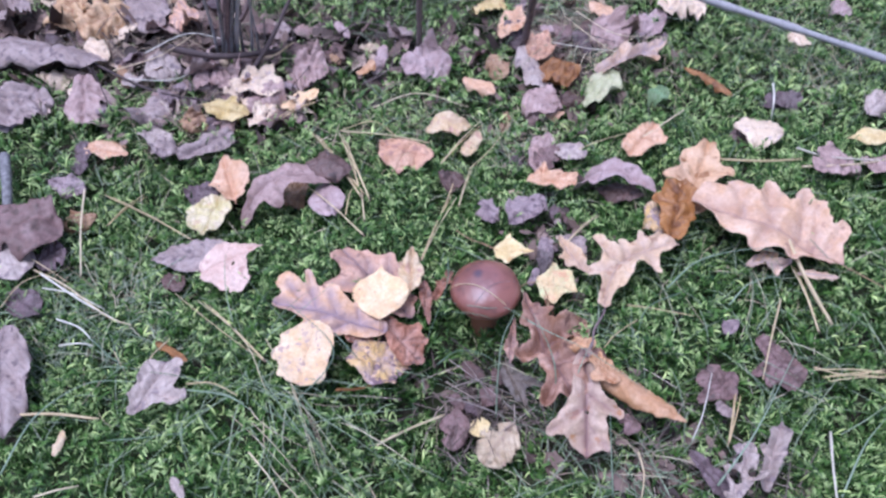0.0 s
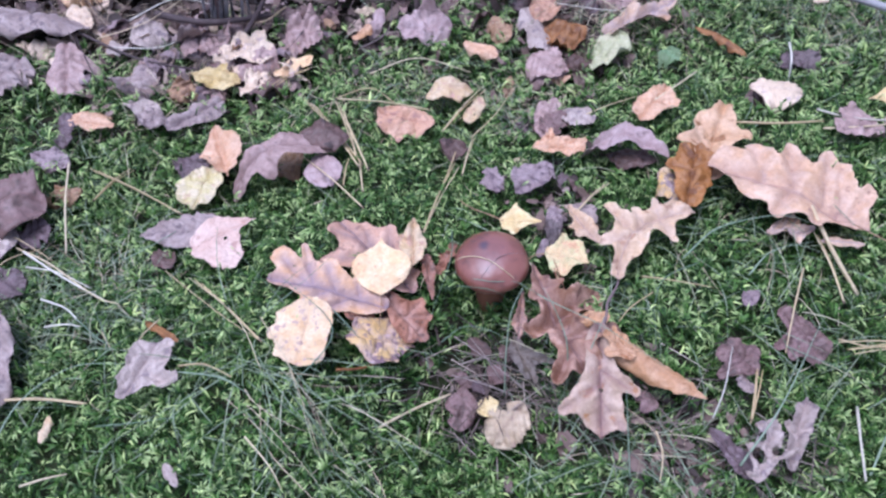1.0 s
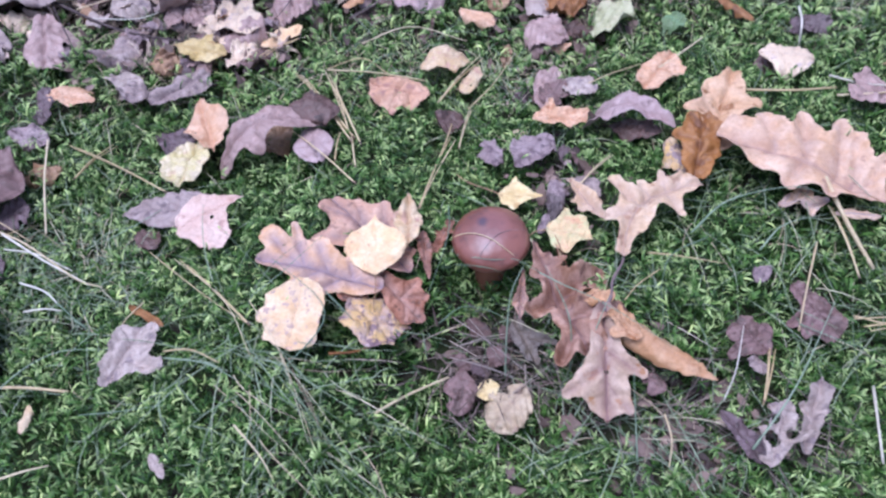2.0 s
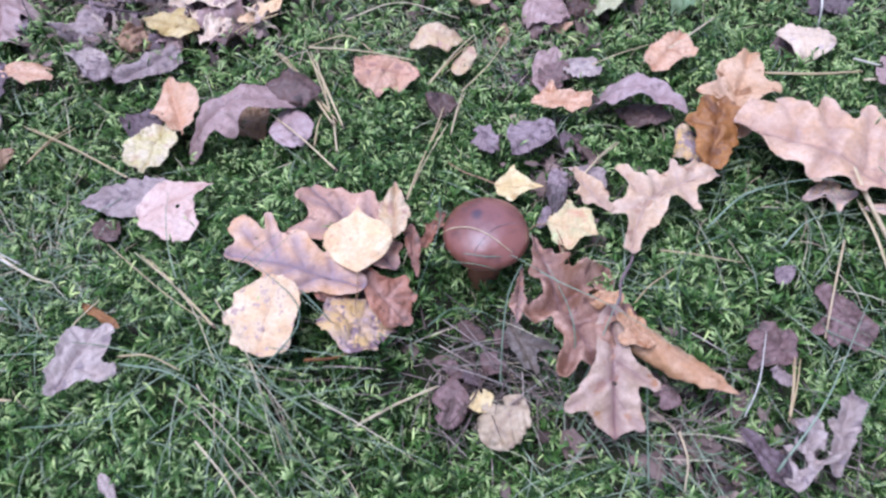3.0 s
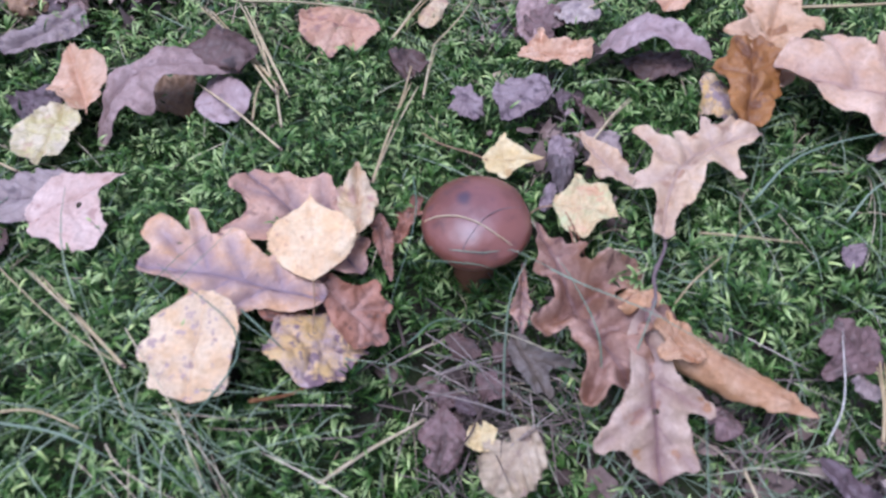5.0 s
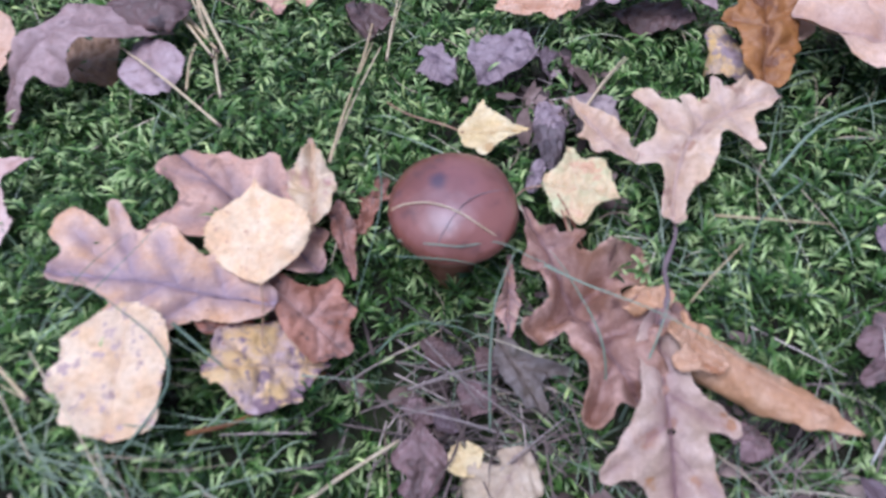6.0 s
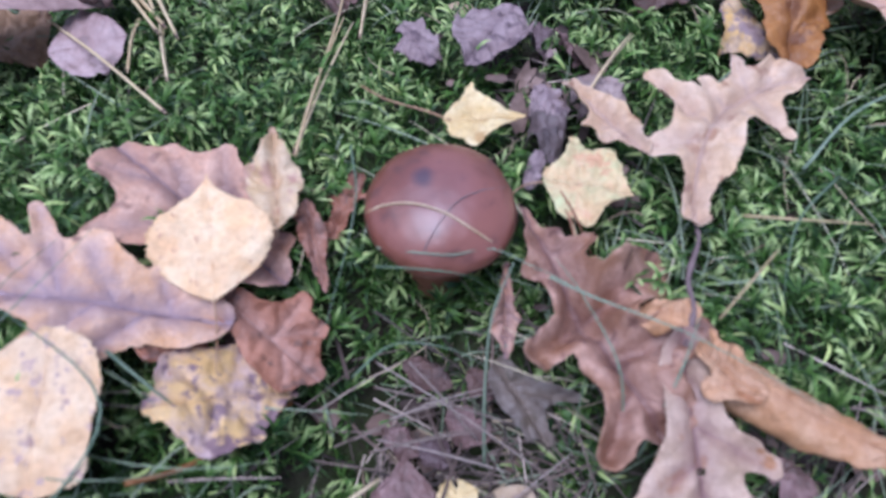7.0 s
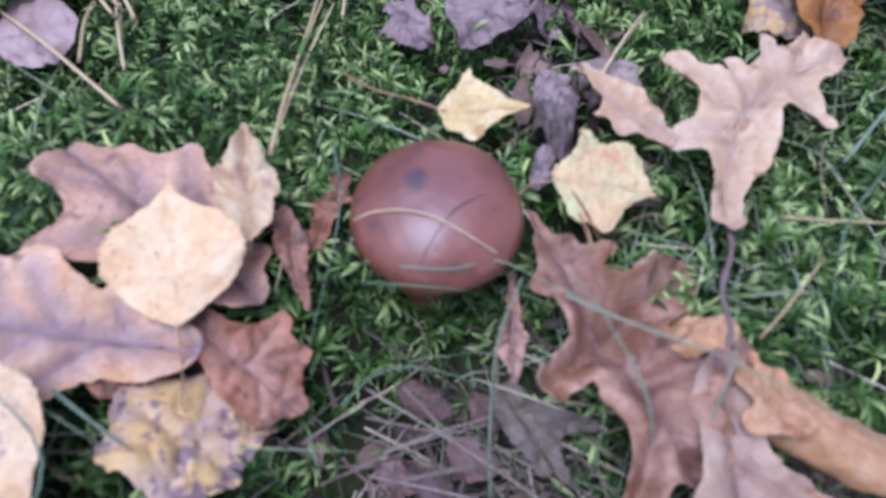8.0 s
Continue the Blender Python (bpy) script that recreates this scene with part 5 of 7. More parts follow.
leaf("oval", MAUVE, "dead_leaf", "mauve-brown old leaf on litter", (0.0938, 0.6361, -0.0363), (0.1303, 0.6197, -0.0321), 0.0453, roll=0, cross=0.6, bend=0.2, seed=113, ripple=2.1)
leaf("strip", GREY_PALE, "leaf_fragment", "grey-mauve leaf strip on litter", (0.0963, 0.7246, -0.0281), (0.1171, 0.6517, -0.0347), 0.0297, roll=-13, cross=0.7, bend=0.2, seed=114, ripple=1.5)
leaf("strip", BIRCH_ORANGE, "leaf_fragment", "pale orange leaf scrap", (0.1120, 0.6136, -0.0336), (0.1325, 0.6142, -0.0314), 0.0153, roll=-1, cross=0.5, bend=0.2, seed=115, ripple=1.5)
leaf("birch", GREEN_PALE, "birch_leaf", "pale yellowish-green leaf on moss", (0.1530, 0.6161, -0.0266), (0.2004, 0.6726, -0.0290), 0.0438, roll=-16, cross=0.45, bend=0.2, seed=116, ripple=2.1)
lobed_leaf(OAK_LIGHT, "curled_leaf", "ragged pale tan dead leaf curled lengthwise", (0.1726, 0.6668, -0.0267), (0.2519, 0.7087, -0.0220), [(0.09, 0.83, -0.02, 0.071, 0.085), (0.38, 0.13, 0.11, 0.085, 0.057), (0.71, 0.04, -0.17, 0.071, 0.042)], cross=1.5, curl=2.0, ripple=1.8, fat=1.2, seed=117, teeth=0.015)
leaf("oval", WHITE_PINK, "dead_leaf", "whitish-grey crumpled dead leaf", (0.3173, 0.7793, -0.0159), (0.2606, 0.7740, -0.0174), 0.0665, roll=15, cross=0.6, bend=0.4, seed=118, ripple=2.1)
leaf("strip", BIRCH_ORANGE, "leaf_fragment", "orange leaf strip on litter", (0.1833, 0.7939, -0.0185), (0.2148, 0.7588, -0.0218), 0.0208, roll=2, cross=0.7, bend=0.2, seed=119, ripple=1.5)
leaf("strip", RUST, "leaf_fragment", "twisted rust-brown dead leaf", (0.2678, 0.6721, -0.0252), (0.3028, 0.6165, -0.0205), 0.0105, roll=-8, cross=1.4, bend=0.6, seed=120, ripple=1.5)
leaf("oval", MAUVE, "dead_leaf", "mauve leaf among litter", (0.1838, 0.7622, -0.0246), (0.2165, 0.7227, -0.0290), 0.0534, roll=16, cross=0.6, bend=0.2, seed=121, ripple=2.1)
leaf("oval", MAUVE_PALE, "dead_leaf", "pale mauve leaf among litter", (0.2306, 0.7685, -0.0235), (0.2573, 0.7374, -0.0262), 0.0426, roll=3, cross=0.6, bend=0.2, seed=122, ripple=2.1)
leaf("oval", WHITE_PINK, "dead_leaf", "pale leaf scrap under the grey stick", (0.3940, 0.7176, -0.0204), (0.4114, 0.6950, -0.0200), 0.0168, roll=15, cross=0.5, bend=0.2, seed=123, ripple=2.1)
leaf("oval", GREY_PALE, "dead_leaf", "pale grey-green leaf on moss", (0.4212, 0.5715, -0.0141), (0.4580, 0.6059, -0.0156), 0.0262, roll=14, cross=0.6, bend=0.2, seed=124, ripple=2.1)
leaf("oval", MAUVE_DARK, "dead_leaf", "dark mauve leaf scrap behind a pale leaf", (0.3304, 0.5987, -0.0210), (0.3625, 0.6166, -0.0227), 0.0268, roll=0, cross=0.5, bend=0.2, seed=125, ripple=2.1)
leaf("oval", GREEN_LEAF, "dead_leaf", "small fresh green leaf", (0.2250, 0.6397, -0.0269), (0.2371, 0.6170, -0.0225), 0.0216, roll=-3, cross=0.5, bend=0.2, seed=126, ripple=2.1)
leaf("oval", MAUVE_PALE, "dead_leaf", "pinkish leaf scrap in grass", (0.4643, 0.7715, -0.0174), (0.4670, 0.7432, -0.0176), 0.0326, roll=4, cross=0.5, bend=0.2, seed=127, ripple=2.1)
leaf("oval", GREY_MAUVE, "dead_leaf", "grey leaf among litter", (-0.5126, 0.8018, -0.0181), (-0.4790, 0.8228, -0.0181), 0.0732, roll=-3, cross=0.5, bend=0.2, seed=128, ripple=2.1)
leaf("oval", GREY_MAUVE, "dead_leaf", "grey-mauve leaf among litter", (-0.2727, 0.6893, -0.0267), (-0.2432, 0.7185, -0.0272), 0.0431, roll=-14, cross=0.7, bend=0.2, seed=129, ripple=2.1)
leaf("strip", GREY_PALE, "leaf_fragment", "pale bluish leaf scrap on litter", (-0.3390, 0.6755, -0.0201), (-0.3183, 0.6906, -0.0214), 0.0208, roll=-8, cross=0.5, bend=0.2, seed=130, ripple=1.5)
leaf("strip", GREY_PALE, "leaf_fragment", "pale grey leaf scrap on litter", (-0.3123, 0.6874, -0.0223), (-0.2912, 0.7218, -0.0226), 0.0340, roll=13, cross=0.7, bend=0.2, seed=131, ripple=1.5)
leaf("oval", MAUVE, "dead_leaf", "mauve-brown old leaf on litter", (-0.3399, 0.7924, -0.0197), (-0.2921, 0.7644, -0.0220), 0.0428, roll=-18, cross=0.5, bend=0.2, seed=132, ripple=2.1)

# smaller leaves heaped in the far litter and along the trail of old leaves
def heap_leaves():
    rnd = random.Random(77)
    skins = [
        (MAUVE_BROWN, "purple-brown"), (MAUVE_DARK, "dark mauve"), (MAUVE, "mauve-brown"), (DARK_BROWN, "dark brown"), (MAUVE_GREY, "purple-grey"),
        (GREY_MAUVE, "grey-mauve"), (BROWN_TAN, "tan-brown"), (MAUVE_PALE, "pale mauve"), (TAN_GREY, "tan-grey"), (WHITE_PINK, "whitish-pink"),
    ]
    heaps = [((-0.35, 0.75), 0.13, 0.065, 44), ((-0.2, 0.68), 0.05, 0.04, 16), ((-0.1, 0.735), 0.06, 0.03, 12), ((0.15, 0.73), 0.05, 0.05, 20), ((0.1, 0.6), 0.02, 0.05, 7), ((0.095, 0.46), 0.012, 0.03, 4), ((-0.21, 0.632), 0.045, 0.02, 13), ((-0.27, 0.685), 0.05, 0.025, 14)]
    for (x, y), sx, sy, count in heaps:
        for _ in range(count):
            px, py, turn = x + rnd.gauss(0, sx), y + rnd.gauss(0, sy), rnd.uniform(0, 6.28)
            skin, tone = skins[min(int(rnd.random() ** 1.4 * len(skins)), len(skins) - 1)]
            big = rnd.uniform(0.6, 1.25) * (1.0 if count > 10 else 0.55)
            dx, dy = 0.017 * big * math.cos(turn), 0.017 * big * math.sin(turn)
            z, slope = float(surface(px, py)) - 0.009 + 0.013 * rnd.random(), rnd.gauss(0, 0.006)
            kind, name, shape = rnd.choice([("oval", "dead_leaf", "crumpled leaf"), ("oval", "dead_leaf", "curled leaf"), ("strip", "leaf_fragment", "curled leaf strip"), ("birch", "birch_leaf", "old birch leaf")])
            leaf(kind, skin, name, f"{tone} {shape} heaped in old leaf litter", (px - dx, py - dy, z - slope), (px + dx, py + dy, z + slope), 0.034 * big * rnd.uniform(0.35, 0.95), roll=rnd.gauss(0, 22), cross=rnd.uniform(0.4, 1.2), bend=rnd.uniform(0.2, 1.0), seed=rnd.randrange(10000), ripple=rnd.uniform(1.6, 2.6))


heap_leaves()

# sticks and stems
strand("stick", BARK_GREY, "weathered grey stick resting across the litter", "stick", [(0.2600, 0.7597, 0.0187), (0.3704, 0.6871, 0.0138), (0.4817, 0.5993, 0.0132)], 0.0036, 0.9, knots=6)
strand("twig", BARK_DARK, "thin dark leaning twig", "twig", [(-0.2046, 0.7019, -0.0296), (-0.1813, 0.7295, -0.0071), (-0.1475, 0.7835, 0.0350)], 0.003, 0.7)
strand("twig", BARK_DARK, "thin upright dark stem", "twig", [(-0.0181, 0.7334, -0.0367), (-0.0160, 0.7298, 0.0067), (-0.0123, 0.7125, 0.0838)], 0.0034, 0.9)
strand("twig", BARK_DARK, "upright dark brown stem", "twig", [(0.1009, 0.7339, -0.0351), (0.1046, 0.7234, 0.0124), (0.1050, 0.6933, 0.0837)], 0.0042, 0.9)
strand("twig", BARK_DARK, "thin dark twig lying on litter", "twig", [(-0.3795, 0.7100, -0.0133), (-0.3022, 0.6616, -0.0177), (-0.2351, 0.6533, -0.0312)], 0.0017, 0.5)
strand("twig", BARK_DARK, "dark dead branch lying on litter", "twig", [(-0.2983, 0.7351, -0.0167), (-0.2377, 0.7143, -0.0159), (-0.1716, 0.7306, -0.0219)], 0.0045, 0.6, knots=3)
strand("twig", BARK_MAUVE, "thick dark woody stem of a small shrub", "twig", [(-0.2342, 0.7396, -0.0331), (-0.2224, 0.7265, 0.0185), (-0.2034, 0.6988, 0.0940)], 0.0048, 0.8, knots=5)
strand("twig", BARK_DARK, "slender dark shrub stem", "twig", [(-0.2453, 0.7392, -0.0184), (-0.2075, 0.7353, 0.0191), (-0.1867, 0.7356, 0.0588)], 0.003, 0.7)
strand("twig", BARK_GREY, "weathered pale grey stick end", "stick", [(-0.4200, 0.5568, -0.0069), (-0.4069, 0.5182, -0.0110), (-0.3988, 0.4858, -0.0191)], 0.005, 0.9)
strand("twig", BARK_DARK, "thin dark mauve-brown knotty leaf stalk over the oak leaves", "twig", [(0.0995, 0.2880, 0.0195), (0.1055, 0.2995, 0.0225), (0.1090, 0.3120, 0.0195), (0.1180, 0.3260, 0.0190), (0.1235, 0.3400, 0.0110)], 0.0010, 0.75, knots=9)
strand("twig", RUST, "thin reddish-brown leaf stalk", "twig", [(-0.0822, 0.2812, 0.0005), (-0.0626, 0.2862, -0.0067), (-0.0307, 0.3053, -0.0191)], 0.0011, 0.7)
strand("twig", STRAW, "tan dry stalk on moss", "twig", [(0.2591, 0.3405, 0.0078), (0.2439, 0.3089, 0.0018), (0.2315, 0.2797, -0.0071)], 0.0008, 0.7)
strand("twig", OAK_BROWN, "thin reddish-brown leaf stalk among leaves", "twig", [(0.0766, 0.3615, 0.0089), (0.0769, 0.3461, 0.0142), (0.0787, 0.3352, 0.0076)], 0.00045, 0.6)
strand("twig", OAK_BROWN, "thin reddish-brown leaf stalk among leaves", "twig", [(0.0761, 0.3698, 0.0087), (0.0787, 0.3469, 0.0157), (0.0827, 0.3319, 0.0086)], 0.00045, 0.6)
strand("twig", BARK_GREY, "grey-brown stem in a clump of shrub stems", "twig", [(-0.2403, 0.7377, -0.0329), (-0.2291, 0.7220, 0.0183), (-0.2144, 0.6988, 0.0945)], 0.0024, 0.8, knots=3)
strand("twig", BARK_GREY, "grey-brown stem in a clump of shrub stems", "twig", [(-0.2263, 0.7379, -0.0338), (-0.2128, 0.7222, 0.0175), (-0.1890, 0.6984, 0.0937)], 0.0027, 0.8, knots=3)
strand("twig", BARK_GREY, "grey-brown stem in a clump of shrub stems", "twig", [(-0.2181, 0.7374, -0.0322), (-0.2129, 0.7301, 0.0085), (-0.2021, 0.7059, 0.0898)], 0.0018, 0.8, knots=3)
strand("twig", BARK_GREY, "grey-brown stem in a clump of shrub stems", "twig", [(-0.2298, 0.7314, -0.0304), (-0.2193, 0.7227, 0.0138), (-0.1945, 0.6986, 0.0938)], 0.0021, 0.8, knots=3)
strand("twig", BARK_GREY, "grey-brown stem in a clump of shrub stems", "twig", [(-0.2480, 0.7410, -0.0330), (-0.2432, 0.7330, 0.0180), (-0.2360, 0.7060, 0.0940)], 0.0019, 0.75, knots=4)
strand("twig", BARK_GREY, "grey-brown stem in a clump of shrub stems", "twig", [(-0.2090, 0.7360, -0.0330), (-0.1978, 0.7280, 0.0180), (-0.1810, 0.7010, 0.0940)], 0.0016, 0.75, knots=4)
strand("twig", BARK_GREY, "grey-brown stem in a clump of shrub stems", "twig", [(-0.2380, 0.7340, -0.0330), (-0.2244, 0.7260, 0.0180), (-0.2040, 0.6990, 0.0940)], 0.0014, 0.75, knots=4)
strand("twig", BARK_GREY, "grey-brown stem in a clump of shrub stems", "twig", [(-0.2010, 0.7420, -0.0330), (-0.1970, 0.7340, 0.0180), (-0.1910, 0.7070, 0.0940)], 0.0013, 0.75, knots=4)

# straws and pine needles
strand("straw", STRAW, "thick pale dry straw across an oak leaf", "straw", [(0.2720, 0.3830, 0.0277), (0.2805, 0.3497, 0.0158), (0.2950, 0.3213, -0.0014)], 0.0016, 0.9)
strand("straw", STRAW, "pale dry grass straw with a forked end", "straw", [(-0.0560, 0.2474, -0.0244), (-0.0326, 0.2624, -0.0300), (-0.0040, 0.2773, -0.0371)], 0.0011, 0.7)
strand("straw", STRAW_PALE, "curved whitish dry straw", "straw", [(0.2751, 0.2443, -0.0243), (0.2646, 0.2177, -0.0169), (0.2608, 0.1922, -0.0230)], 0.0011, 0.7)
strand("straw", STRAW, "dry straw lying on moss", "straw", [(-0.3348, 0.5154, -0.0161), (-0.3239, 0.4659, -0.0129), (-0.3114, 0.4130, -0.0176)], 0.001, 0.7)
strand("straw", STRAW, "dry straw lying on moss", "straw", [(-0.3237, 0.2777, -0.0113), (-0.2898, 0.2749, -0.0070), (-0.2555, 0.2696, -0.0075)], 0.0012, 0.8)
strand("straw", STRAW_PALE, "pale dry straw in grass", "straw", [(-0.3434, 0.4121, -0.0126), (-0.3009, 0.3808, -0.0093), (-0.2631, 0.3573, -0.0105)], 0.001, 0.6)
strand("straw", STRAW_PALE, "pale dry straw in grass", "straw", [(-0.3155, 0.3636, -0.0118), (-0.2924, 0.3516, -0.0080), (-0.2791, 0.3395, -0.0108)], 0.0008, 0.6)
strand("straw", STRAW, "thin pale straw lying over the mushroom cap", "straw", [(0.0057, 0.3560, 0.0199), (0.0117, 0.3544, 0.0253), (0.0214, 0.3511, 0.0289), (0.0313, 0.3453, 0.0291), (0.0409, 0.3382, 0.0256), (0.0491, 0.3348, 0.0182)], 0.0004, 0.8)
strand("straw", STRAW, "long straight dry needle on moss", "straw", [(-0.0178, 0.3926, 0.0090), (-0.0100, 0.4162, 0.0099), (0.0050, 0.4749, -0.0097), (0.0137, 0.5156, -0.0233)], 0.0007, 0.8)
strand("straw", STRAW_PALE, "pale bent straw standing in moss", "straw", [(0.3515, 0.6344, -0.0202), (0.3301, 0.5834, 0.0023), (0.3287, 0.5723, -0.0133)], 0.0012, 0.7)
strand("straw", STRAW, "pale straw lying across a leaf", "straw", [(0.1726, 0.5317, -0.0064), (0.2009, 0.5447, -0.0004), (0.2465, 0.5904, -0.0134)], 0.0011, 0.7)
strand("straw", STRAW, "long pale straw on moss", "straw", [(0.2483, 0.4917, 0.0129), (0.2821, 0.4783, 0.0217), (0.3202, 0.4838, 0.0164)], 0.0011, 0.7)
strand("straw", STRAW_PALE, "pale straw over a leaf", "straw", [(0.3248, 0.5058, 0.0092), (0.3452, 0.4845, 0.0171), (0.4047, 0.4934, 0.0004)], 0.001, 0.7)
strand("straw", STRAW, "pale straw over a leaf", "straw", [(0.3144, 0.4705, 0.0207), (0.3553, 0.4726, 0.0184), (0.4051, 0.4944, 0.0002)], 0.0009, 0.7)
strand("straw", STRAW, "pale thin straw among grass", "straw", [(0.1135, 0.2953, 0.0209), (0.1221, 0.3015, 0.0291), (0.1399, 0.3143, 0.0263)], 0.00045, 0.7)
needle_pair(NEEDLE, "pair of dry straw-coloured pine needles on moss", (-0.2162, 0.4438, -0.0172), (-0.3145, 0.5077, -0.0169), (-0.3114, 0.5071, -0.0202), 0.003, 0.00072)
needle_pair(NEEDLE, "pair of dry straw-coloured pine needles on moss", (-0.0687, 0.4810, -0.0033), (-0.1295, 0.5899, -0.0206), (-0.1200, 0.5823, -0.0216), 0.003, 0.00072)
needle_pair(NEEDLE, "pair of dry straw-coloured pine needles on moss", (-0.0632, 0.4723, -0.0018), (-0.0991, 0.5826, -0.0180), (-0.0962, 0.5829, -0.0211), 0.003, 0.00072)
needle_pair(NEEDLE, "pair of dry straw-coloured pine needles on moss", (-0.0704, 0.4732, 0.0013), (-0.1208, 0.5760, -0.0147), (-0.1159, 0.5738, -0.0170), 0.003, 0.00072)
needle_pair(NEEDLE, "pair of dry straw-coloured pine needles on moss", (-0.0747, 0.4951, -0.0065), (-0.0958, 0.5736, -0.0176), (-0.0904, 0.5714, -0.0204), 0.003, 0.00072)
needle_pair(NEEDLE, "pair of dry straw-coloured pine needles on moss", (-0.2208, 0.4453, -0.0147), (-0.3043, 0.5015, -0.0148), (-0.3030, 0.5022, -0.0179), 0.003, 0.00072)
needle_pair(NEEDLE, "pair of dry straw-coloured pine needles on moss", (-0.0183, 0.3931, 0.0091), (0.0103, 0.4868, -0.0140), (0.0144, 0.4862, -0.0173), 0.003, 0.00072)
needle_pair(NEEDLE, "pair of dry straw-coloured pine needles on moss", (0.0157, 0.4670, -0.0083), (0.0293, 0.5322, -0.0270), (0.0311, 0.5342, -0.0305), 0.003, 0.00072)
needle_pair(NEEDLE, "pair of dry straw-coloured pine needles on moss", (-0.0649, 0.4187, 0.0119), (-0.1214, 0.4974, -0.0062), (-0.1199, 0.4984, -0.0091), 0.003, 0.00072)
needle_pair(NEEDLE, "pair of dry straw-coloured pine needles on moss", (-0.0994, 0.5857, -0.0185), (-0.0093, 0.5754, -0.0292), (-0.0071, 0.5771, -0.0327), 0.003, 0.00072)
needle_pair(NEEDLE, "pair of dry straw-coloured pine needles on moss", (0.1895, 0.2264, 0.0027), (0.2047, 0.2646, 0.0029), (0.2096, 0.2646, -0.0019), 0.003, 0.00072)
needle_pair(NEEDLE, "pair of dry straw-coloured pine needles on moss", (0.3301, 0.2875, -0.0183), (0.2739, 0.2890, -0.0122), (0.2833, 0.2860, -0.0179), 0.003, 0.00072)
needle_pair(NEEDLE, "pair of dry straw-coloured pine needles on moss", (0.3294, 0.2844, -0.0196), (0.2795, 0.2840, -0.0149), (0.2857, 0.2828, -0.0194), 0.003, 0.00072)
needle_pair(NEEDLE, "pair of dry straw-coloured pine needles on moss", (-0.1303, 0.2932, 0.0240), (-0.1928, 0.3645, 0.0018), (-0.1869, 0.3606, 0.0014), 0.003, 0.00072)
needle_pair(NEEDLE, "pair of dry straw-coloured pine needles on moss", (-0.3020, 0.4681, -0.0167), (-0.2792, 0.5096, -0.0209), (-0.2777, 0.5103, -0.0241), 0.003, 0.00072)
needle_pair(NEEDLE, "pair of dry straw-coloured pine needles on moss", (0.0012, 0.5404, -0.0258), (0.0441, 0.6097, -0.0342), (0.0476, 0.6095, -0.0371), 0.003, 0.00072)
needle_pair(NEEDLE, "pair of dry straw-coloured pine needles on moss", (0.0797, 0.3374, 0.0062), (0.0783, 0.3730, 0.0068), (0.0813, 0.3722, 0.0043), 0.003, 0.00072)
needle_pair(NEEDLE, "pair of dry straw-coloured pine needles on moss", (-0.0669, 0.4449, 0.0022), (-0.0726, 0.4919, -0.0071), (-0.0717, 0.4935, -0.0104), 0.003, 0.00072)
needle_pair(NEEDLE, "pair of dry straw-coloured pine needles on moss", (-0.0839, 0.4542, -0.0002), (-0.0814, 0.4933, -0.0070), (-0.0816, 0.4960, -0.0104), 0.003, 0.00072)
needle_pair(NEEDLE, "pair of dry straw-coloured pine needles on moss", (0.1022, 0.4054, 0.0084), (0.1333, 0.4404, 0.0022), (0.1359, 0.4422, -0.0008), 0.003, 0.00072)
needle_pair(NEEDLE, "pair of dry straw-coloured pine needles on moss", (-0.1276, 0.6431, -0.0268), (-0.1728, 0.6161, -0.0283), (-0.1697, 0.6158, -0.0310), 0.003, 0.00072)
needle_pair(NEEDLE, "pair of dry straw-coloured pine needles on moss", (0.2838, 0.3150, -0.0027), (0.2717, 0.3653, 0.0179), (0.2752, 0.3652, 0.0152), 0.003, 0.00072)
# purple-brown scraps in darker skins, which put the hollow's shade into their colour
leaf("oval", DARK_BROWN, "dead_leaf", "purple-brown rotting leaf scrap in the needle hollow", (0.0111, 0.3173, -0.0295), (0.0280, 0.3043, -0.0304), 0.0112, roll=0, cross=0.5, bend=0.3, seed=190)
leaf("oval", MAUVE_BROWN, "dead_leaf", "purple-brown rotting leaf scrap in the needle hollow", (0.0245, 0.2965, -0.0368), (0.0388, 0.2835, -0.0341), 0.0138, roll=0, cross=0.5, bend=0.3, seed=191)
leaf("oval", MAUVE_BROWN, "dead_leaf", "purple-brown rotting leaf scrap in the needle hollow", (-0.0007, 0.2965, -0.0400), (0.0126, 0.2849, -0.0427), 0.0123, roll=0, cross=0.5, bend=0.3, seed=192)
leaf("oval", DARK_BROWN, "dead_leaf", "purple-brown rotting leaf scrap in the needle hollow", (0.0348, 0.3095, -0.0274), (0.0432, 0.2961, -0.0272), 0.0124, roll=0, cross=0.5, bend=0.3, seed=193)
leaf("oval", MAUVE_DARK, "dead_leaf", "purple-brown rotting leaf scrap in the needle hollow", (0.0134, 0.2887, -0.0430), (0.0231, 0.2791, -0.0425), 0.0128, roll=0, cross=0.5, bend=0.3, seed=194)
needle_pair(NEEDLE_OLD, "pair of old grey-tan pine needles in the hollow", (-0.0035, 0.2913, -0.0342), (0.0415, 0.2706, -0.0307), (0.0434, 0.2697, -0.0328), 0.003, 0.0004)
needle_pair(NEEDLE_OLD, "pair of old grey-tan pine needles in the hollow", (0.0004, 0.3166, -0.0206), (0.0503, 0.2697, -0.0246), (0.0533, 0.2677, -0.0261), 0.003, 0.0004)
needle_pair(NEEDLE_OLD, "pair of old grey-tan pine needles in the hollow", (0.0022, 0.2963, -0.0292), (0.0414, 0.2985, -0.0180), (0.0445, 0.2967, -0.0201), 0.003, 0.0004)
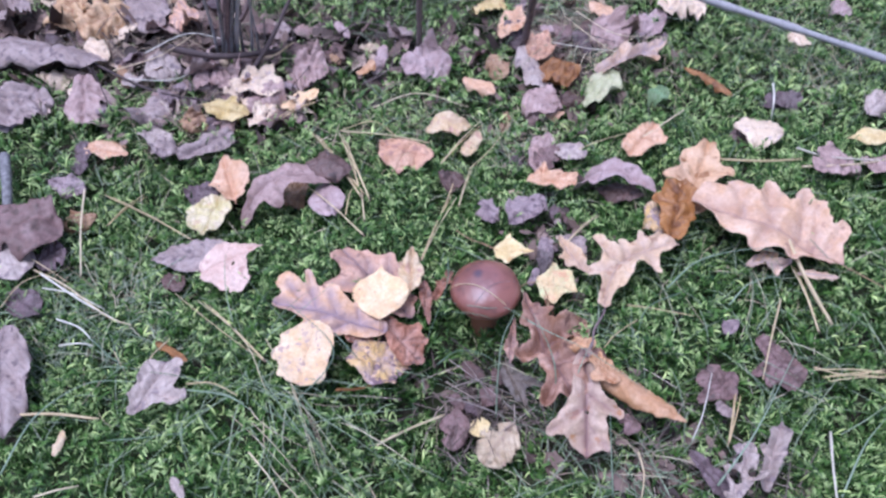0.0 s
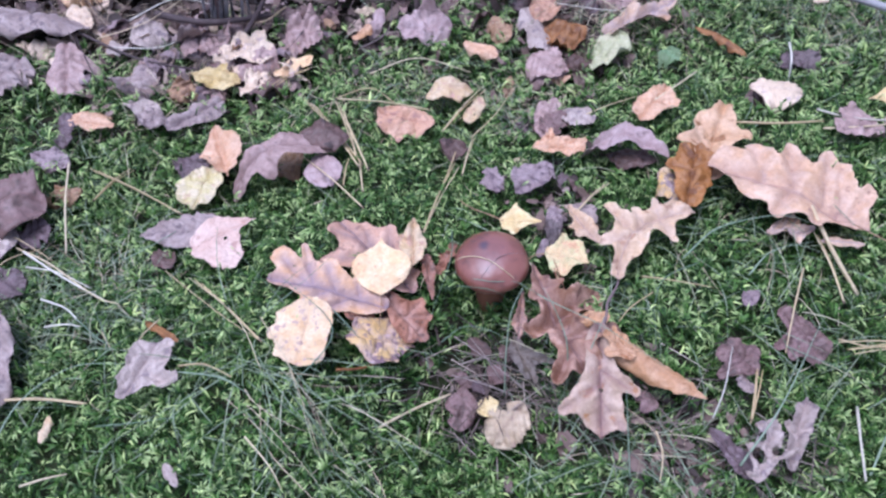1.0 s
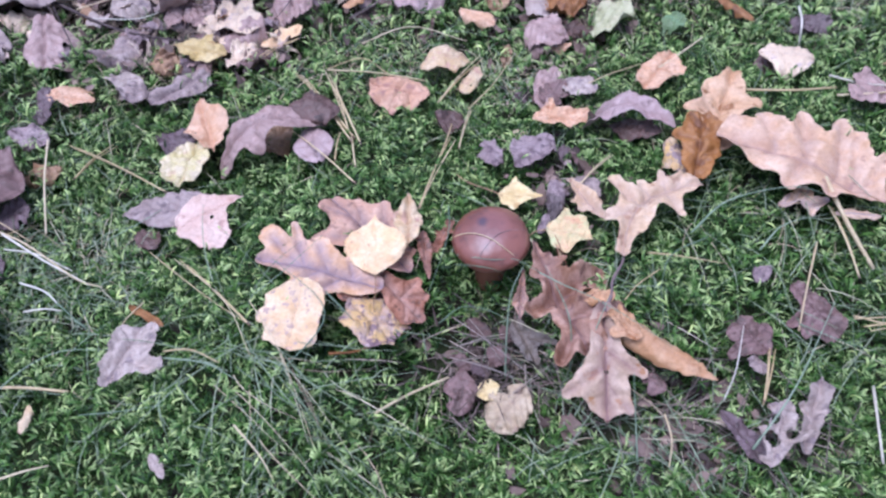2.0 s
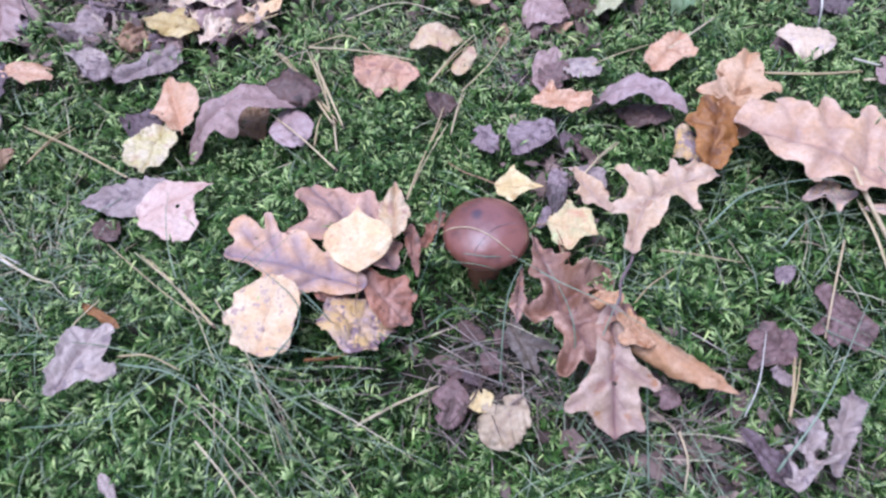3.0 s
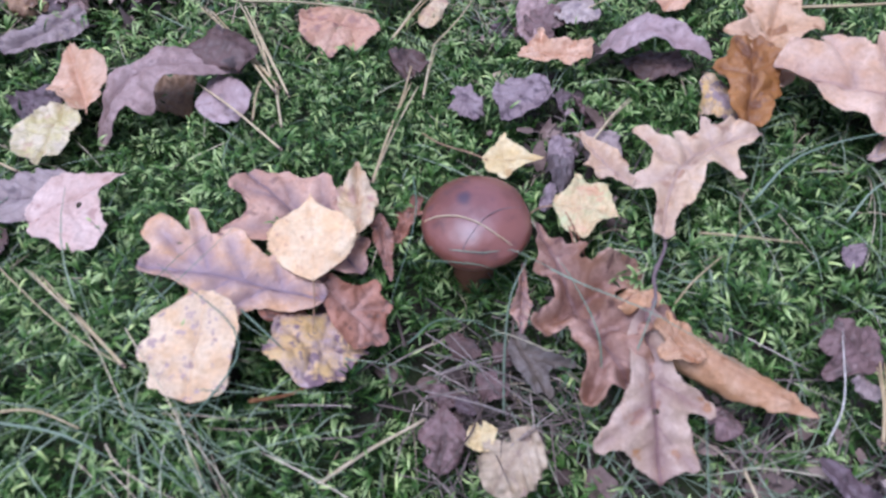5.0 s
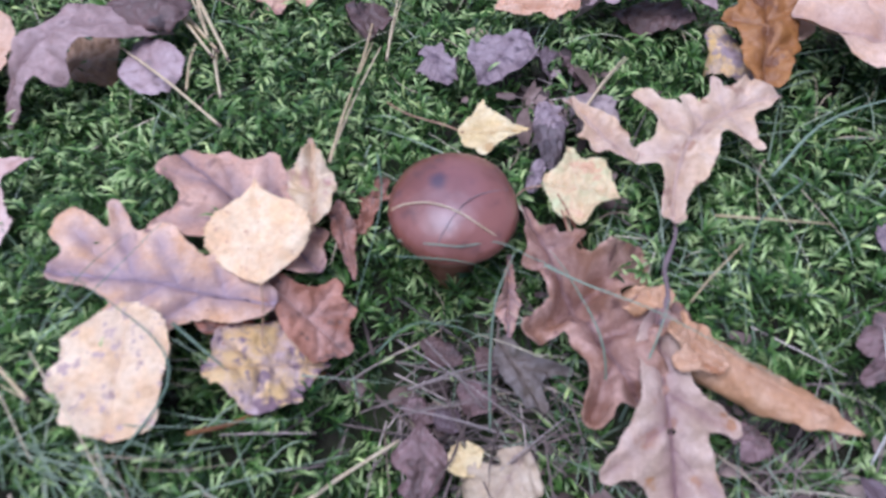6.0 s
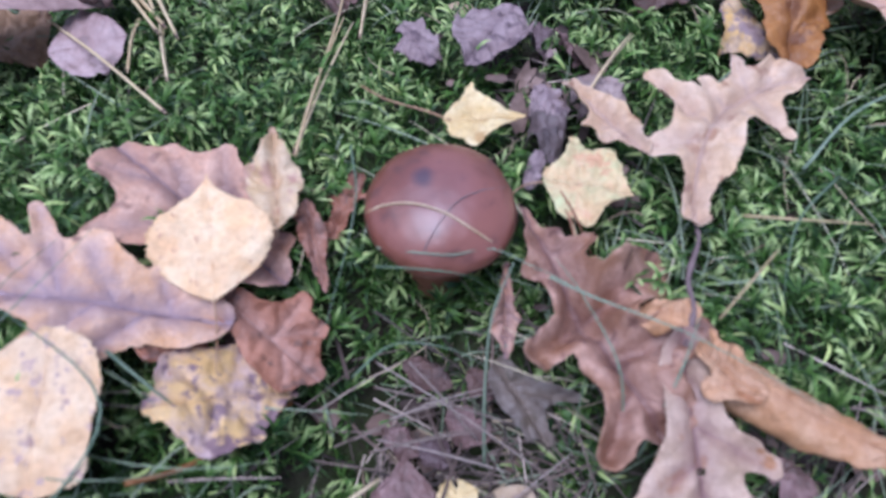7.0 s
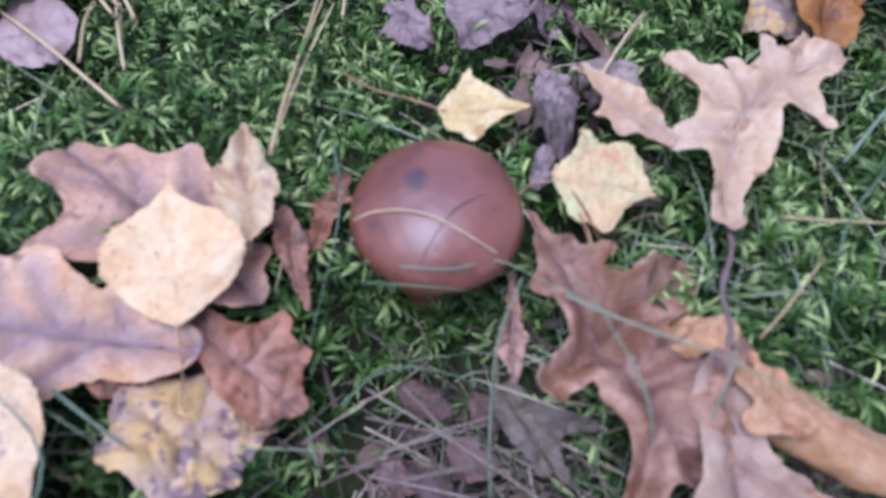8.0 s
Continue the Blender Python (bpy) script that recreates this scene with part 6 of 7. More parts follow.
needle_pair(NEEDLE_OLD, "pair of old grey-tan pine needles in the hollow", (0.0216, 0.2510, -0.0432), (0.0633, 0.2696, -0.0160), (0.0656, 0.2684, -0.0177), 0.003, 0.0004)
needle_pair(NEEDLE_OLD, "pair of old grey-tan pine needles in the hollow", (-0.0066, 0.2872, -0.0356), (0.0396, 0.2867, -0.0264), (0.0419, 0.2856, -0.0285), 0.003, 0.0004)
needle_pair(NEEDLE_OLD, "pair of old grey-tan pine needles in the hollow", (0.0125, 0.3150, -0.0212), (0.0320, 0.2842, -0.0300), (0.0339, 0.2835, -0.0324), 0.003, 0.0004)
needle_pair(NEEDLE_OLD, "pair of old grey-tan pine needles in the hollow", (-0.0009, 0.3081, -0.0250), (0.0483, 0.2836, -0.0217), (0.0502, 0.2829, -0.0237), 0.003, 0.0004)

# grass blades that can be told apart
strand("grass_stem", BARK_MAUVE, "thin dark dry grass stem lying over the cap", "straw", [(0.0221, 0.3352, 0.0235), (0.0250, 0.3388, 0.0264), (0.0343, 0.3478, 0.0296), (0.0440, 0.3526, 0.0286), (0.0551, 0.3560, 0.0234)], 0.0003, 0.7)
strand("wild_grass", GRASS, "long thin blue-green grass blade", "grass", [(0.0355, 0.2764, -0.0431), (0.0378, 0.2970, -0.0142), (0.0419, 0.3134, 0.0103), (0.0511, 0.3263, 0.0229)], 0.0008, 0.25, flat=0.35)
strand("wild_grass", GRASS, "long thin blue-green grass blade", "grass", [(0.0603, 0.3166, 0.0279), (0.0731, 0.3056, 0.0295), (0.0995, 0.2880, 0.0291), (0.1386, 0.2618, 0.0164)], 0.0007, 0.25, flat=0.35)
strand("wild_grass", GRASS, "long thin blue-green grass blade", "grass", [(0.0050, 0.3388, 0.0116), (0.0179, 0.3324, 0.0176), (0.0307, 0.3286, 0.0178), (0.0405, 0.3297, 0.0062), (0.0500, 0.3262, -0.0055)], 0.0005, 0.4, flat=0.35)
strand("wild_grass", GRASS, "long thin blue-green grass blade", "grass", [(0.0069, 0.3437, 0.0157), (0.0186, 0.3360, 0.0226), (0.0313, 0.3325, 0.0232), (0.0455, 0.3339, 0.0205), (0.0571, 0.3251, 0.0210), (0.0703, 0.3188, 0.0152)], 0.0005, 0.4, flat=0.35)
strand("wild_grass", GRASS, "long thin blue-green grass blade", "grass", [(-0.0086, 0.3122, -0.0219), (0.0076, 0.3182, -0.0119), (0.0265, 0.3121, -0.0078), (0.0415, 0.3036, -0.0138)], 0.0006, 0.25, flat=0.35)
strand("wild_grass", GRASS, "long thin blue-green grass blade", "grass", [(0.0038, 0.3965, 0.0064), (0.0016, 0.3658, 0.0084), (-0.0168, 0.3262, -0.0129)], 0.0005, 0.25, flat=0.35)
strand("wild_grass", GRASS, "long thin blue-green grass blade", "grass", [(-0.0834, 0.3202, 0.0162), (-0.0692, 0.3056, 0.0097), (-0.0634, 0.3015, -0.0010)], 0.0007, 0.25, flat=0.35)
strand("wild_grass", GRASS, "long thin blue-green grass blade", "grass", [(-0.1150, 0.2613, 0.0081), (-0.0815, 0.2984, 0.0247), (-0.1188, 0.3416, 0.0294)], 0.0006, 0.25, flat=0.35)
strand("wild_grass", GRASS, "long thin blue-green grass blade", "grass", [(0.0762, 0.2625, -0.0109), (0.0762, 0.2828, 0.0197), (0.0692, 0.3078, 0.0280), (0.0650, 0.3248, 0.0243)], 0.0006, 0.25, flat=0.35)
strand("wild_grass", GRASS, "long thin blue-green grass blade", "grass", [(0.0821, 0.2622, -0.0072), (0.0933, 0.2786, 0.0226), (0.1017, 0.2928, 0.0327)], 0.0006, 0.25, flat=0.35)
strand("wild_grass", GRASS, "long thin blue-green grass blade", "grass", [(0.1817, 0.3451, 0.0162), (0.1472, 0.3205, 0.0317), (0.1373, 0.2982, 0.0201)], 0.0006, 0.25, flat=0.35)
strand("wild_grass", GRASS, "long thin blue-green grass blade", "grass", [(0.1731, 0.3534, 0.0109), (0.2009, 0.3704, 0.0231), (0.2432, 0.3724, 0.0318), (0.2682, 0.3653, 0.0286)], 0.0008, 0.25, flat=0.35)
strand("wild_grass", GRASS, "long thin blue-green grass blade", "grass", [(0.2188, 0.3383, 0.0062), (0.2369, 0.3511, 0.0169), (0.2690, 0.3570, 0.0179)], 0.0007, 0.25, flat=0.35)
strand("wild_grass", GRASS, "long thin blue-green grass blade", "grass", [(0.1066, 0.1960, -0.0067), (0.1055, 0.2169, 0.0176), (0.1054, 0.2360, 0.0362)], 0.0007, 0.25, flat=0.35)
strand("wild_grass", GRASS, "long thin blue-green grass blade", "grass", [(0.1764, 0.1995, -0.0035), (0.2069, 0.2306, 0.0136), (0.2533, 0.2910, 0.0136)], 0.0008, 0.25, flat=0.35)
strand("wild_grass", GRASS, "long thin blue-green grass blade", "grass", [(0.2319, 0.2839, -0.0044), (0.2584, 0.2711, -0.0090), (0.2870, 0.2678, -0.0223)], 0.0006, 0.25, flat=0.35)
strand("wild_grass", GRASS, "long thin blue-green grass blade", "grass", [(0.2672, 0.1973, -0.0267), (0.2921, 0.2300, -0.0188), (0.3185, 0.2532, -0.0234)], 0.0008, 0.25, flat=0.35)
strand("wild_grass", GRASS, "long thin blue-green grass blade", "grass", [(-0.3184, 0.2330, -0.0143), (-0.2990, 0.2683, 0.0005), (-0.2657, 0.2905, 0.0074), (-0.2302, 0.2932, 0.0040)], 0.0009, 0.25, flat=0.35)
strand("wild_grass", GRASS, "long thin blue-green grass blade", "grass", [(-0.2455, 0.2527, -0.0084), (-0.2152, 0.2468, 0.0056), (-0.1824, 0.2471, 0.0106)], 0.0007, 0.25, flat=0.35)
strand("wild_grass", GRASS, "long thin blue-green grass blade", "grass", [(-0.1886, 0.2806, 0.0105), (-0.1540, 0.2657, 0.0263), (-0.1346, 0.2554, 0.0197)], 0.0009, 0.25, flat=0.35)
strand("wild_grass", GRASS, "long thin blue-green grass blade", "grass", [(-0.2885, 0.3485, -0.0117), (-0.2480, 0.3122, 0.0019), (-0.2720, 0.3554, 0.0009)], 0.0006, 0.25, flat=0.35)
strand("wild_grass", GRASS, "long thin blue-green grass blade", "grass", [(-0.2602, 0.3999, -0.0141), (-0.2323, 0.4121, -0.0083), (-0.2140, 0.4350, -0.0145)], 0.0007, 0.25, flat=0.35)
strand("wild_grass", GRASS, "long thin blue-green grass blade", "grass", [(-0.1287, 0.3166, 0.0250), (-0.1121, 0.3273, 0.0302), (-0.0853, 0.3599, 0.0268)], 0.0005, 0.25, flat=0.35)
strand("wild_grass", GRASS, "long thin blue-green grass blade", "grass", [(-0.0709, 0.5720, -0.0213), (-0.0431, 0.6056, -0.0223), (-0.0088, 0.6001, -0.0307)], 0.0007, 0.25, flat=0.35)

# thin twigs and dry straws in the far litter and beside the grass
strand("twig", BARK_DARK, "thin dark twig among leaf litter", "twig", [(-0.3933, 0.7358, -0.0150), (-0.3633, 0.6776, -0.0122), (-0.3370, 0.6289, -0.0192)], 0.0009, 0.5, knots=2)
strand("twig", BARK_DARK, "thin dark twig among leaf litter", "twig", [(-0.4195, 0.7645, -0.0127), (-0.3813, 0.7020, -0.0074), (-0.3701, 0.6851, -0.0138)], 0.0009, 0.5, knots=2)
strand("twig", BARK_DARK, "thin dark twig among leaf litter", "twig", [(-0.2783, 0.7263, -0.0190), (-0.2370, 0.7013, -0.0215), (-0.1892, 0.7040, -0.0297)], 0.0009, 0.5, knots=2)
strand("twig", BARK_DARK, "thin dark twig among leaf litter", "twig", [(-0.0812, 0.6731, -0.0303), (-0.0499, 0.6888, -0.0213), (-0.0434, 0.7280, -0.0127)], 0.0009, 0.5, knots=2)
strand("twig", BARK_DARK, "thin dark twig among leaf litter", "twig", [(-0.1096, 0.7586, -0.0233), (-0.0826, 0.7636, -0.0129), (-0.0507, 0.7605, -0.0198)], 0.0009, 0.5, knots=2)
strand("twig", BARK_DARK, "thin dark twig among leaf litter", "twig", [(0.1380, 0.7331, -0.0249), (0.1651, 0.7284, -0.0154), (0.2031, 0.7220, -0.0239)], 0.0009, 0.5, knots=2)
strand("straw", STRAW_PALE, "thin dry grass straw lying over moss and litter", "straw", [(-0.3242, 0.7245, -0.0154), (-0.2788, 0.7471, -0.0073), (-0.2370, 0.7486, -0.0179)], 0.00065, 0.6)
strand("straw", STRAW, "thin dry grass straw lying over moss and litter", "straw", [(-0.3513, 0.6947, -0.0146), (-0.3048, 0.7126, -0.0114), (-0.2741, 0.7602, -0.0166)], 0.00065, 0.6)
strand("straw", STRAW_PALE, "thin dry grass straw lying over moss and litter", "straw", [(-0.3332, 0.6806, -0.0160), (-0.2861, 0.6749, -0.0154), (-0.2621, 0.6998, -0.0229)], 0.00058, 0.6)
strand("straw", STRAW, "thin dry grass straw lying over moss and litter", "straw", [(-0.1601, 0.7437, -0.0219), (-0.1823, 0.7162, -0.0200), (-0.2098, 0.7267, -0.0241)], 0.00065, 0.6)
strand("straw", STRAW, "thin dry grass straw lying over moss and litter", "straw", [(-0.0678, 0.6343, -0.0302), (-0.0197, 0.6489, -0.0257), (0.0336, 0.6347, -0.0358)], 0.00065, 0.6)
strand("straw", STRAW, "thin dry grass straw lying over moss and litter", "straw", [(0.1520, 0.7696, -0.0203), (0.1813, 0.7114, -0.0154), (0.2197, 0.6759, -0.0248)], 0.00058, 0.6)
strand("straw", STRAW, "thin dry grass straw lying over moss and litter", "straw", [(0.2312, 0.7358, -0.0237), (0.1945, 0.6945, -0.0188), (0.1617, 0.6548, -0.0282)], 0.00058, 0.6)
strand("straw", STRAW_PALE, "thin dry grass straw lying over moss and litter", "straw", [(0.1312, 0.7290, -0.0254), (0.1802, 0.7021, -0.0184), (0.2428, 0.7001, -0.0229)], 0.00058, 0.6)
strand("straw", STRAW, "thin dry grass straw lying over moss and litter", "straw", [(0.1657, 0.7760, -0.0176), (0.2019, 0.7235, -0.0138), (0.2596, 0.7225, -0.0202)], 0.0005, 0.6)
strand("straw", STRAW, "thin dry grass straw lying over moss and litter", "straw", [(-0.0434, 0.5860, -0.0278), (-0.0659, 0.6004, -0.0204), (-0.1001, 0.5899, -0.0222)], 0.00065, 0.6)
strand("straw", STRAW, "thin dry grass straw lying over moss and litter", "straw", [(0.0284, 0.5359, -0.0307), (0.0523, 0.5622, -0.0280), (0.0763, 0.6083, -0.0348)], 0.00058, 0.6)
strand("straw", STRAW, "thin dry grass straw lying over moss and litter", "straw", [(0.1274, 0.5428, -0.0201), (0.1536, 0.5448, -0.0087), (0.1838, 0.5588, -0.0120)], 0.00058, 0.6)
strand("straw", STRAW, "thin dry grass straw lying over moss and litter", "straw", [(-0.3527, 0.4191, -0.0155), (-0.3165, 0.3957, -0.0088), (-0.2732, 0.3627, -0.0096), (-0.2527, 0.3545, -0.0111)], 0.00079, 0.6)
strand("straw", STRAW_PALE, "thin dry grass straw lying over moss and litter", "straw", [(-0.3392, 0.3989, -0.0155), (-0.3074, 0.3871, -0.0096), (-0.2788, 0.3717, -0.0124)], 0.00065, 0.6)
strand("straw", STRAW_PALE, "thin dry grass straw lying over moss and litter", "straw", [(-0.3072, 0.3393, -0.0141), (-0.2891, 0.3375, -0.0094), (-0.2777, 0.3369, -0.0126)], 0.00086, 0.6)
strand("straw", STRAW, "thin dry grass straw lying over moss and litter", "straw", [(-0.3682, 0.3795, -0.0149), (-0.3538, 0.4009, -0.0092), (-0.3329, 0.4172, -0.0160)], 0.00058, 0.6)
strand("straw", STRAW, "thin dry grass straw lying over moss and litter", "straw", [(-0.3682, 0.4374, -0.0154), (-0.3429, 0.4190, -0.0098), (-0.3195, 0.4043, -0.0160)], 0.00058, 0.6)
strand("straw", STRAW, "thin dry grass straw lying over moss and litter", "straw", [(-0.2226, 0.3835, -0.0104), (-0.1628, 0.3188, 0.0226), (-0.1303, 0.2932, 0.0240)], 0.00043, 0.6)
strand("straw", STRAW, "thin dry grass straw lying over moss and litter", "straw", [(-0.2007, 0.3721, -0.0058), (-0.1484, 0.3115, 0.0267), (-0.1285, 0.2721, 0.0208)], 0.00036, 0.6)
strand("straw", STRAW, "thin dry grass straw lying over moss and litter", "straw", [(-0.1329, 0.3133, 0.0229), (-0.1082, 0.2703, 0.0222), (-0.0887, 0.2155, -0.0055)], 0.00036, 0.6)
strand("straw", STRAW, "thin dry grass straw lying over moss and litter", "straw", [(-0.1375, 0.2310, 0.0097), (-0.1201, 0.2109, 0.0085), (-0.1129, 0.1986, 0.0000)], 0.00065, 0.6)
strand("straw", STRAW, "thin dry grass straw lying over moss and litter", "straw", [(-0.2887, 0.2152, -0.0137), (-0.2706, 0.2164, -0.0067), (-0.2583, 0.2211, -0.0115)], 0.00086, 0.6)
strand("straw", STRAW, "thin dry grass straw lying over moss and litter", "straw", [(-0.1903, 0.2866, 0.0082), (-0.1673, 0.2791, 0.0210), (-0.1488, 0.2702, 0.0178)], 0.00065, 0.6)
strand("straw", STRAW, "thin dry grass straw lying over moss and litter", "straw", [(-0.2147, 0.3330, -0.0015), (-0.2239, 0.3089, 0.0054), (-0.2256, 0.2840, -0.0009)], 0.00058, 0.6)
strand("straw", STRAW, "thin dry grass straw lying over moss and litter", "straw", [(0.1370, 0.3327, 0.0196), (0.1510, 0.3240, 0.0272), (0.1878, 0.3246, 0.0129)], 0.00058, 0.6)
strand("straw", STRAW, "thin dry grass straw lying over moss and litter", "straw", [(0.1269, 0.2225, 0.0035), (0.1270, 0.2055, 0.0058), (0.1236, 0.1914, -0.0016)], 0.00072, 0.6)
strand("straw", STRAW, "thin dry grass straw lying over moss and litter", "straw", [(0.2045, 0.2640, -0.0001), (0.1955, 0.2433, 0.0063), (0.1886, 0.2248, 0.0018)], 0.00058, 0.6)
strand("straw", STRAW_PALE, "thin dry grass straw lying over moss and litter", "straw", [(0.1647, 0.2288, 0.0043), (0.1729, 0.2430, 0.0170), (0.1889, 0.2768, 0.0109)], 0.0005, 0.6)
strand("straw", STRAW, "thin dry grass straw lying over moss and litter", "straw", [(0.2748, 0.2915, -0.0125), (0.2981, 0.2842, -0.0135), (0.3297, 0.2895, -0.0175)], 0.00065, 0.6)


# ---- growth and litter that nobody could count ----
def bare(x, y):
    """How bare of moss the ground is, 0 to 1: the needle hollow and the far litter."""
    b = np.exp(-(((x - 0.025) / 0.052) ** 2 + ((y - 0.29) / 0.036) ** 2) ** 2)
    b = np.maximum(b, np.exp(-(((x + 0.36) / 0.22) ** 2 + ((y - 0.78) / 0.1) ** 2) ** 2))
    # moss thinned here so that dark soil stands in for shade under the shrub
    b = np.maximum(b, 0.8 * np.exp(-(((x + 0.08) / 0.1) ** 2 + ((y - 0.76) / 0.06) ** 2) ** 2))
    b = np.maximum(b, 0.9 * np.exp(-(((x - 0.15) / 0.07) ** 2 + ((y - 0.745) / 0.06) ** 2) ** 2))
    b = np.maximum(b, 0.7 * np.exp(-(((x - 0.09) / 0.03) ** 2 + ((y - 0.43) / 0.05) ** 2) ** 2))
    b = np.maximum(b, 0.5 * np.exp(-(((x - 0.02) / 0.03) ** 2 + ((y - 0.318) / 0.018) ** 2) ** 2))
    b = np.maximum(b, 0.75 * np.exp(-(((x - 0.165) / 0.06) ** 2 + ((y - 0.215) / 0.028) ** 2) ** 2))
    return np.maximum(b, 0.65 * np.exp(-(((x - 0.12) / 0.07) ** 2 + ((y - 0.235) / 0.028) ** 2) ** 2))


def under(x, y):
    """How far moss is pressed down under leaves, 0 to 1."""
    p = np.zeros_like(x)
    for mx, my, hl, hw, turn, _ in PRESSED:
        u = (x - mx) * math.cos(turn) + (y - my) * math.sin(turn)
        v = -(x - mx) * math.sin(turn) + (y - my) * math.cos(turn)
        p = np.maximum(p, np.exp(-((u / (hl * 0.78)) ** 2 + (v / (hw * 0.78)) ** 2) ** 2))
    return p


def stuff(name, verts, shape, uvs, material, label, category):
    """One mesh out of equal pieces: shape lists the faces of one piece, uvs its map or every piece's own."""
    pieces, each = verts.shape[:2]
    mesh = bpy.data.meshes.new(name)
    loops = np.concatenate([np.array(f) for f in shape])
    sizes = np.array([len(f) for f in shape])
    index = (loops[None] + (np.arange(pieces) * each)[:, None]).ravel()
    totals = np.tile(sizes, pieces)
    mesh.vertices.add(pieces * each)
    mesh.vertices.foreach_set("co", verts.astype("f").ravel())
    mesh.loops.add(len(index))
    mesh.loops.foreach_set("vertex_index", index.astype("i"))
    mesh.polygons.add(len(totals))
    mesh.polygons.foreach_set("loop_start", np.concatenate([[0], np.cumsum(totals)[:-1]]).astype("i"))
    mesh.polygons.foreach_set("loop_total", totals.astype("i"))
    layer = mesh.uv_layers.new(name="along")
    uvs = np.array(uvs, "f")
    layer.data.foreach_set("uv", (np.tile(uvs[loops], (pieces, 1)) if uvs.ndim == 2 else uvs[:, loops]).astype("f").ravel())
    mesh.update(calc_edges=True)
    mesh.validate()
    mesh.polygons.foreach_set("use_smooth", [True] * len(mesh.polygons))
    mesh.materials.append(material)
    return tagged(new(name, mesh), label, category, kind="stuff")


def unit(v):
    return v / np.maximum(np.linalg.norm(v, axis=-1, keepdims=True), 1e-9)


def build_moss(name, x0, x1, y0, y1, gap, leaves, size, seed, hole=None, young=0.0, parts=3):
    """Upright shoots with narrow leaflets all round, darkened for the shade between shoots, and a pale, hooked tuft at
    the tip.
    """
    rng = np.random.default_rng(seed)
    gx, gy = np.meshgrid(np.arange(x0, x1, gap), np.arange(y0, y1, gap))
    x = gx.ravel() + rng.uniform(-0.6, 0.6, gx.size) * gap
    y = gy.ravel() + rng.uniform(-0.6, 0.6, gx.size) * gap
    keep = rng.random(x.size) > bare(x, y)
    keep &= np.hypot(x - MUSHROOM[0], y - MUSHROOM[1]) > MUSHROOM[2] * 0.4
    if hole:
        keep &= ~((x > hole[0]) & (x < hole[1]) & (y > hole[2]) & (y < hole[3]))
    x, y = x[keep], y[keep]
    # the carpet frays out unevenly towards bare soil
    away = np.hypot((x - 0.03) / 0.87, (y - 0.55) / 0.68) + np.array([0.16 * noise.noise((u * 4, v * 4, 21.0)) + 0.07 * noise.noise((u * 14, v * 14, 23.0)) for u, v in zip(x, y)])
    keep = rng.random(x.size) > (away - 0.86) / 0.12
    x, y = x[keep], y[keep]
    thin = np.array([noise.noise((u * 75, v * 75, 8.0)) for u, v in zip(x, y)])
    keep = rng.random(x.size) < 0.9 + 1.7 * thin
    x, y = x[keep], y[keep]
    n = len(x)
    lumps = np.array([noise.noise((u * 26, v * 26, 5.0)) + 0.6 * noise.noise((u * 70, v * 70, 2.0)) for u, v in zip(x, y)])
    tall = (MOSS_DEEP + 0.0098 * lumps + rng.normal(0, 0.0045, n)) * (1 - 0.55 * under(x, y)) * (1 - 0.4 * bare(x, y))
    near = np.hypot(x - MUSHROOM[0], y - MUSHROOM[1])
    tall = np.clip(tall * np.where(near < MUSHROOM[2] * 0.8, 0.6, np.where(near < MUSHROOM[2] * 1.5, np.where(y < MUSHROOM[1], 0.72, 1.15), 1.0)), 0.005, 0.036)
    drift = np.array([(noise.noise((u * 45, v * 45, 12.0)), noise.noise((u * 45, v * 45, 17.0))) for u, v in zip(x, y)])
    lean = rng.normal(0, 0.38, (n, 2)) + 0.8 * drift
    axis = unit(np.stack([lean[:, 0], lean[:, 1], np.ones(n)], -1))
    root = np.stack([x, y, surface(x, y) - MOSS_DEEP], -1)
    k = np.arange(leaves)
    s = 0.3 + 0.7 * (k + 0.5) / leaves
    crown = k >= leaves - TUFT
    turn = k[None] * 2.4 + rng.uniform(0, 6.28, (n, 1)) + rng.normal(0, 0.3, (n, leaves))
    # the leaflets of the tip mostly sweep to one side
    sweep = rng.uniform(0, 6.28, (n, 1)) + rng.normal(0, 0.8, (n, leaves))
    turn = np.where(crown[None], sweep, turn)
    spread = (0.95 - 0.4 * s**3)[None] + rng.normal(0, 0.25, (n, leaves))
    spread = np.where(crown[None], rng.normal(0.2, 0.25, (n, leaves)), spread)
    hook = rng.normal(1.2, 0.6, (n, leaves)) + np.where(crown, 1.1, 0.0)[None]
    ref = unit(np.cross(axis, np.array([0.31, 0.87, 0.11])))
    ref2 = np.cross(axis, ref)
    radial = ref[:, None] * np.cos(turn)[..., None] + ref2[:, None] * np.sin(turn)[..., None]
    side = unit(np.cross(radial, axis[:, None]) + 1e-6)
    # each shoot is a little bowed
    bow = rng.normal(0, 0.3, (n, 2)) * tall[:, None]
    height = np.where(crown, 0.82 + 0.06 * rng.random(leaves), s)
    foot = root[:, None] + axis[:, None] * (tall[:, None] * height[None])[..., None]
    foot = foot + np.concatenate([bow[:, None] * (height**2)[None, :, None], np.zeros((n, leaves, 1))], -1)
    ln = size * (0.7 + 0.6 * rng.random((n, leaves))) * np.where(crown, 1.3, 0.95)[None]
    wd = (ln * (0.036 + 0.022 * rng.random((n, leaves))) * np.where(crown, 1.1, 0.9)[None])[..., None]
    # a leaflet is an arc that curls outwards to its hooked end
    spots, rows, along, across = foot, [], [], []
    for part in range(parts + 1):
        w = part / parts
        broad = (0.55 + 1.8 * w) if w < 0.25 else 1.0 - 0.3 * max(0.0, w - 0.5) / 0.5
        if part < parts:
            rows += [spots - side * wd * broad, spots + side * wd * broad]
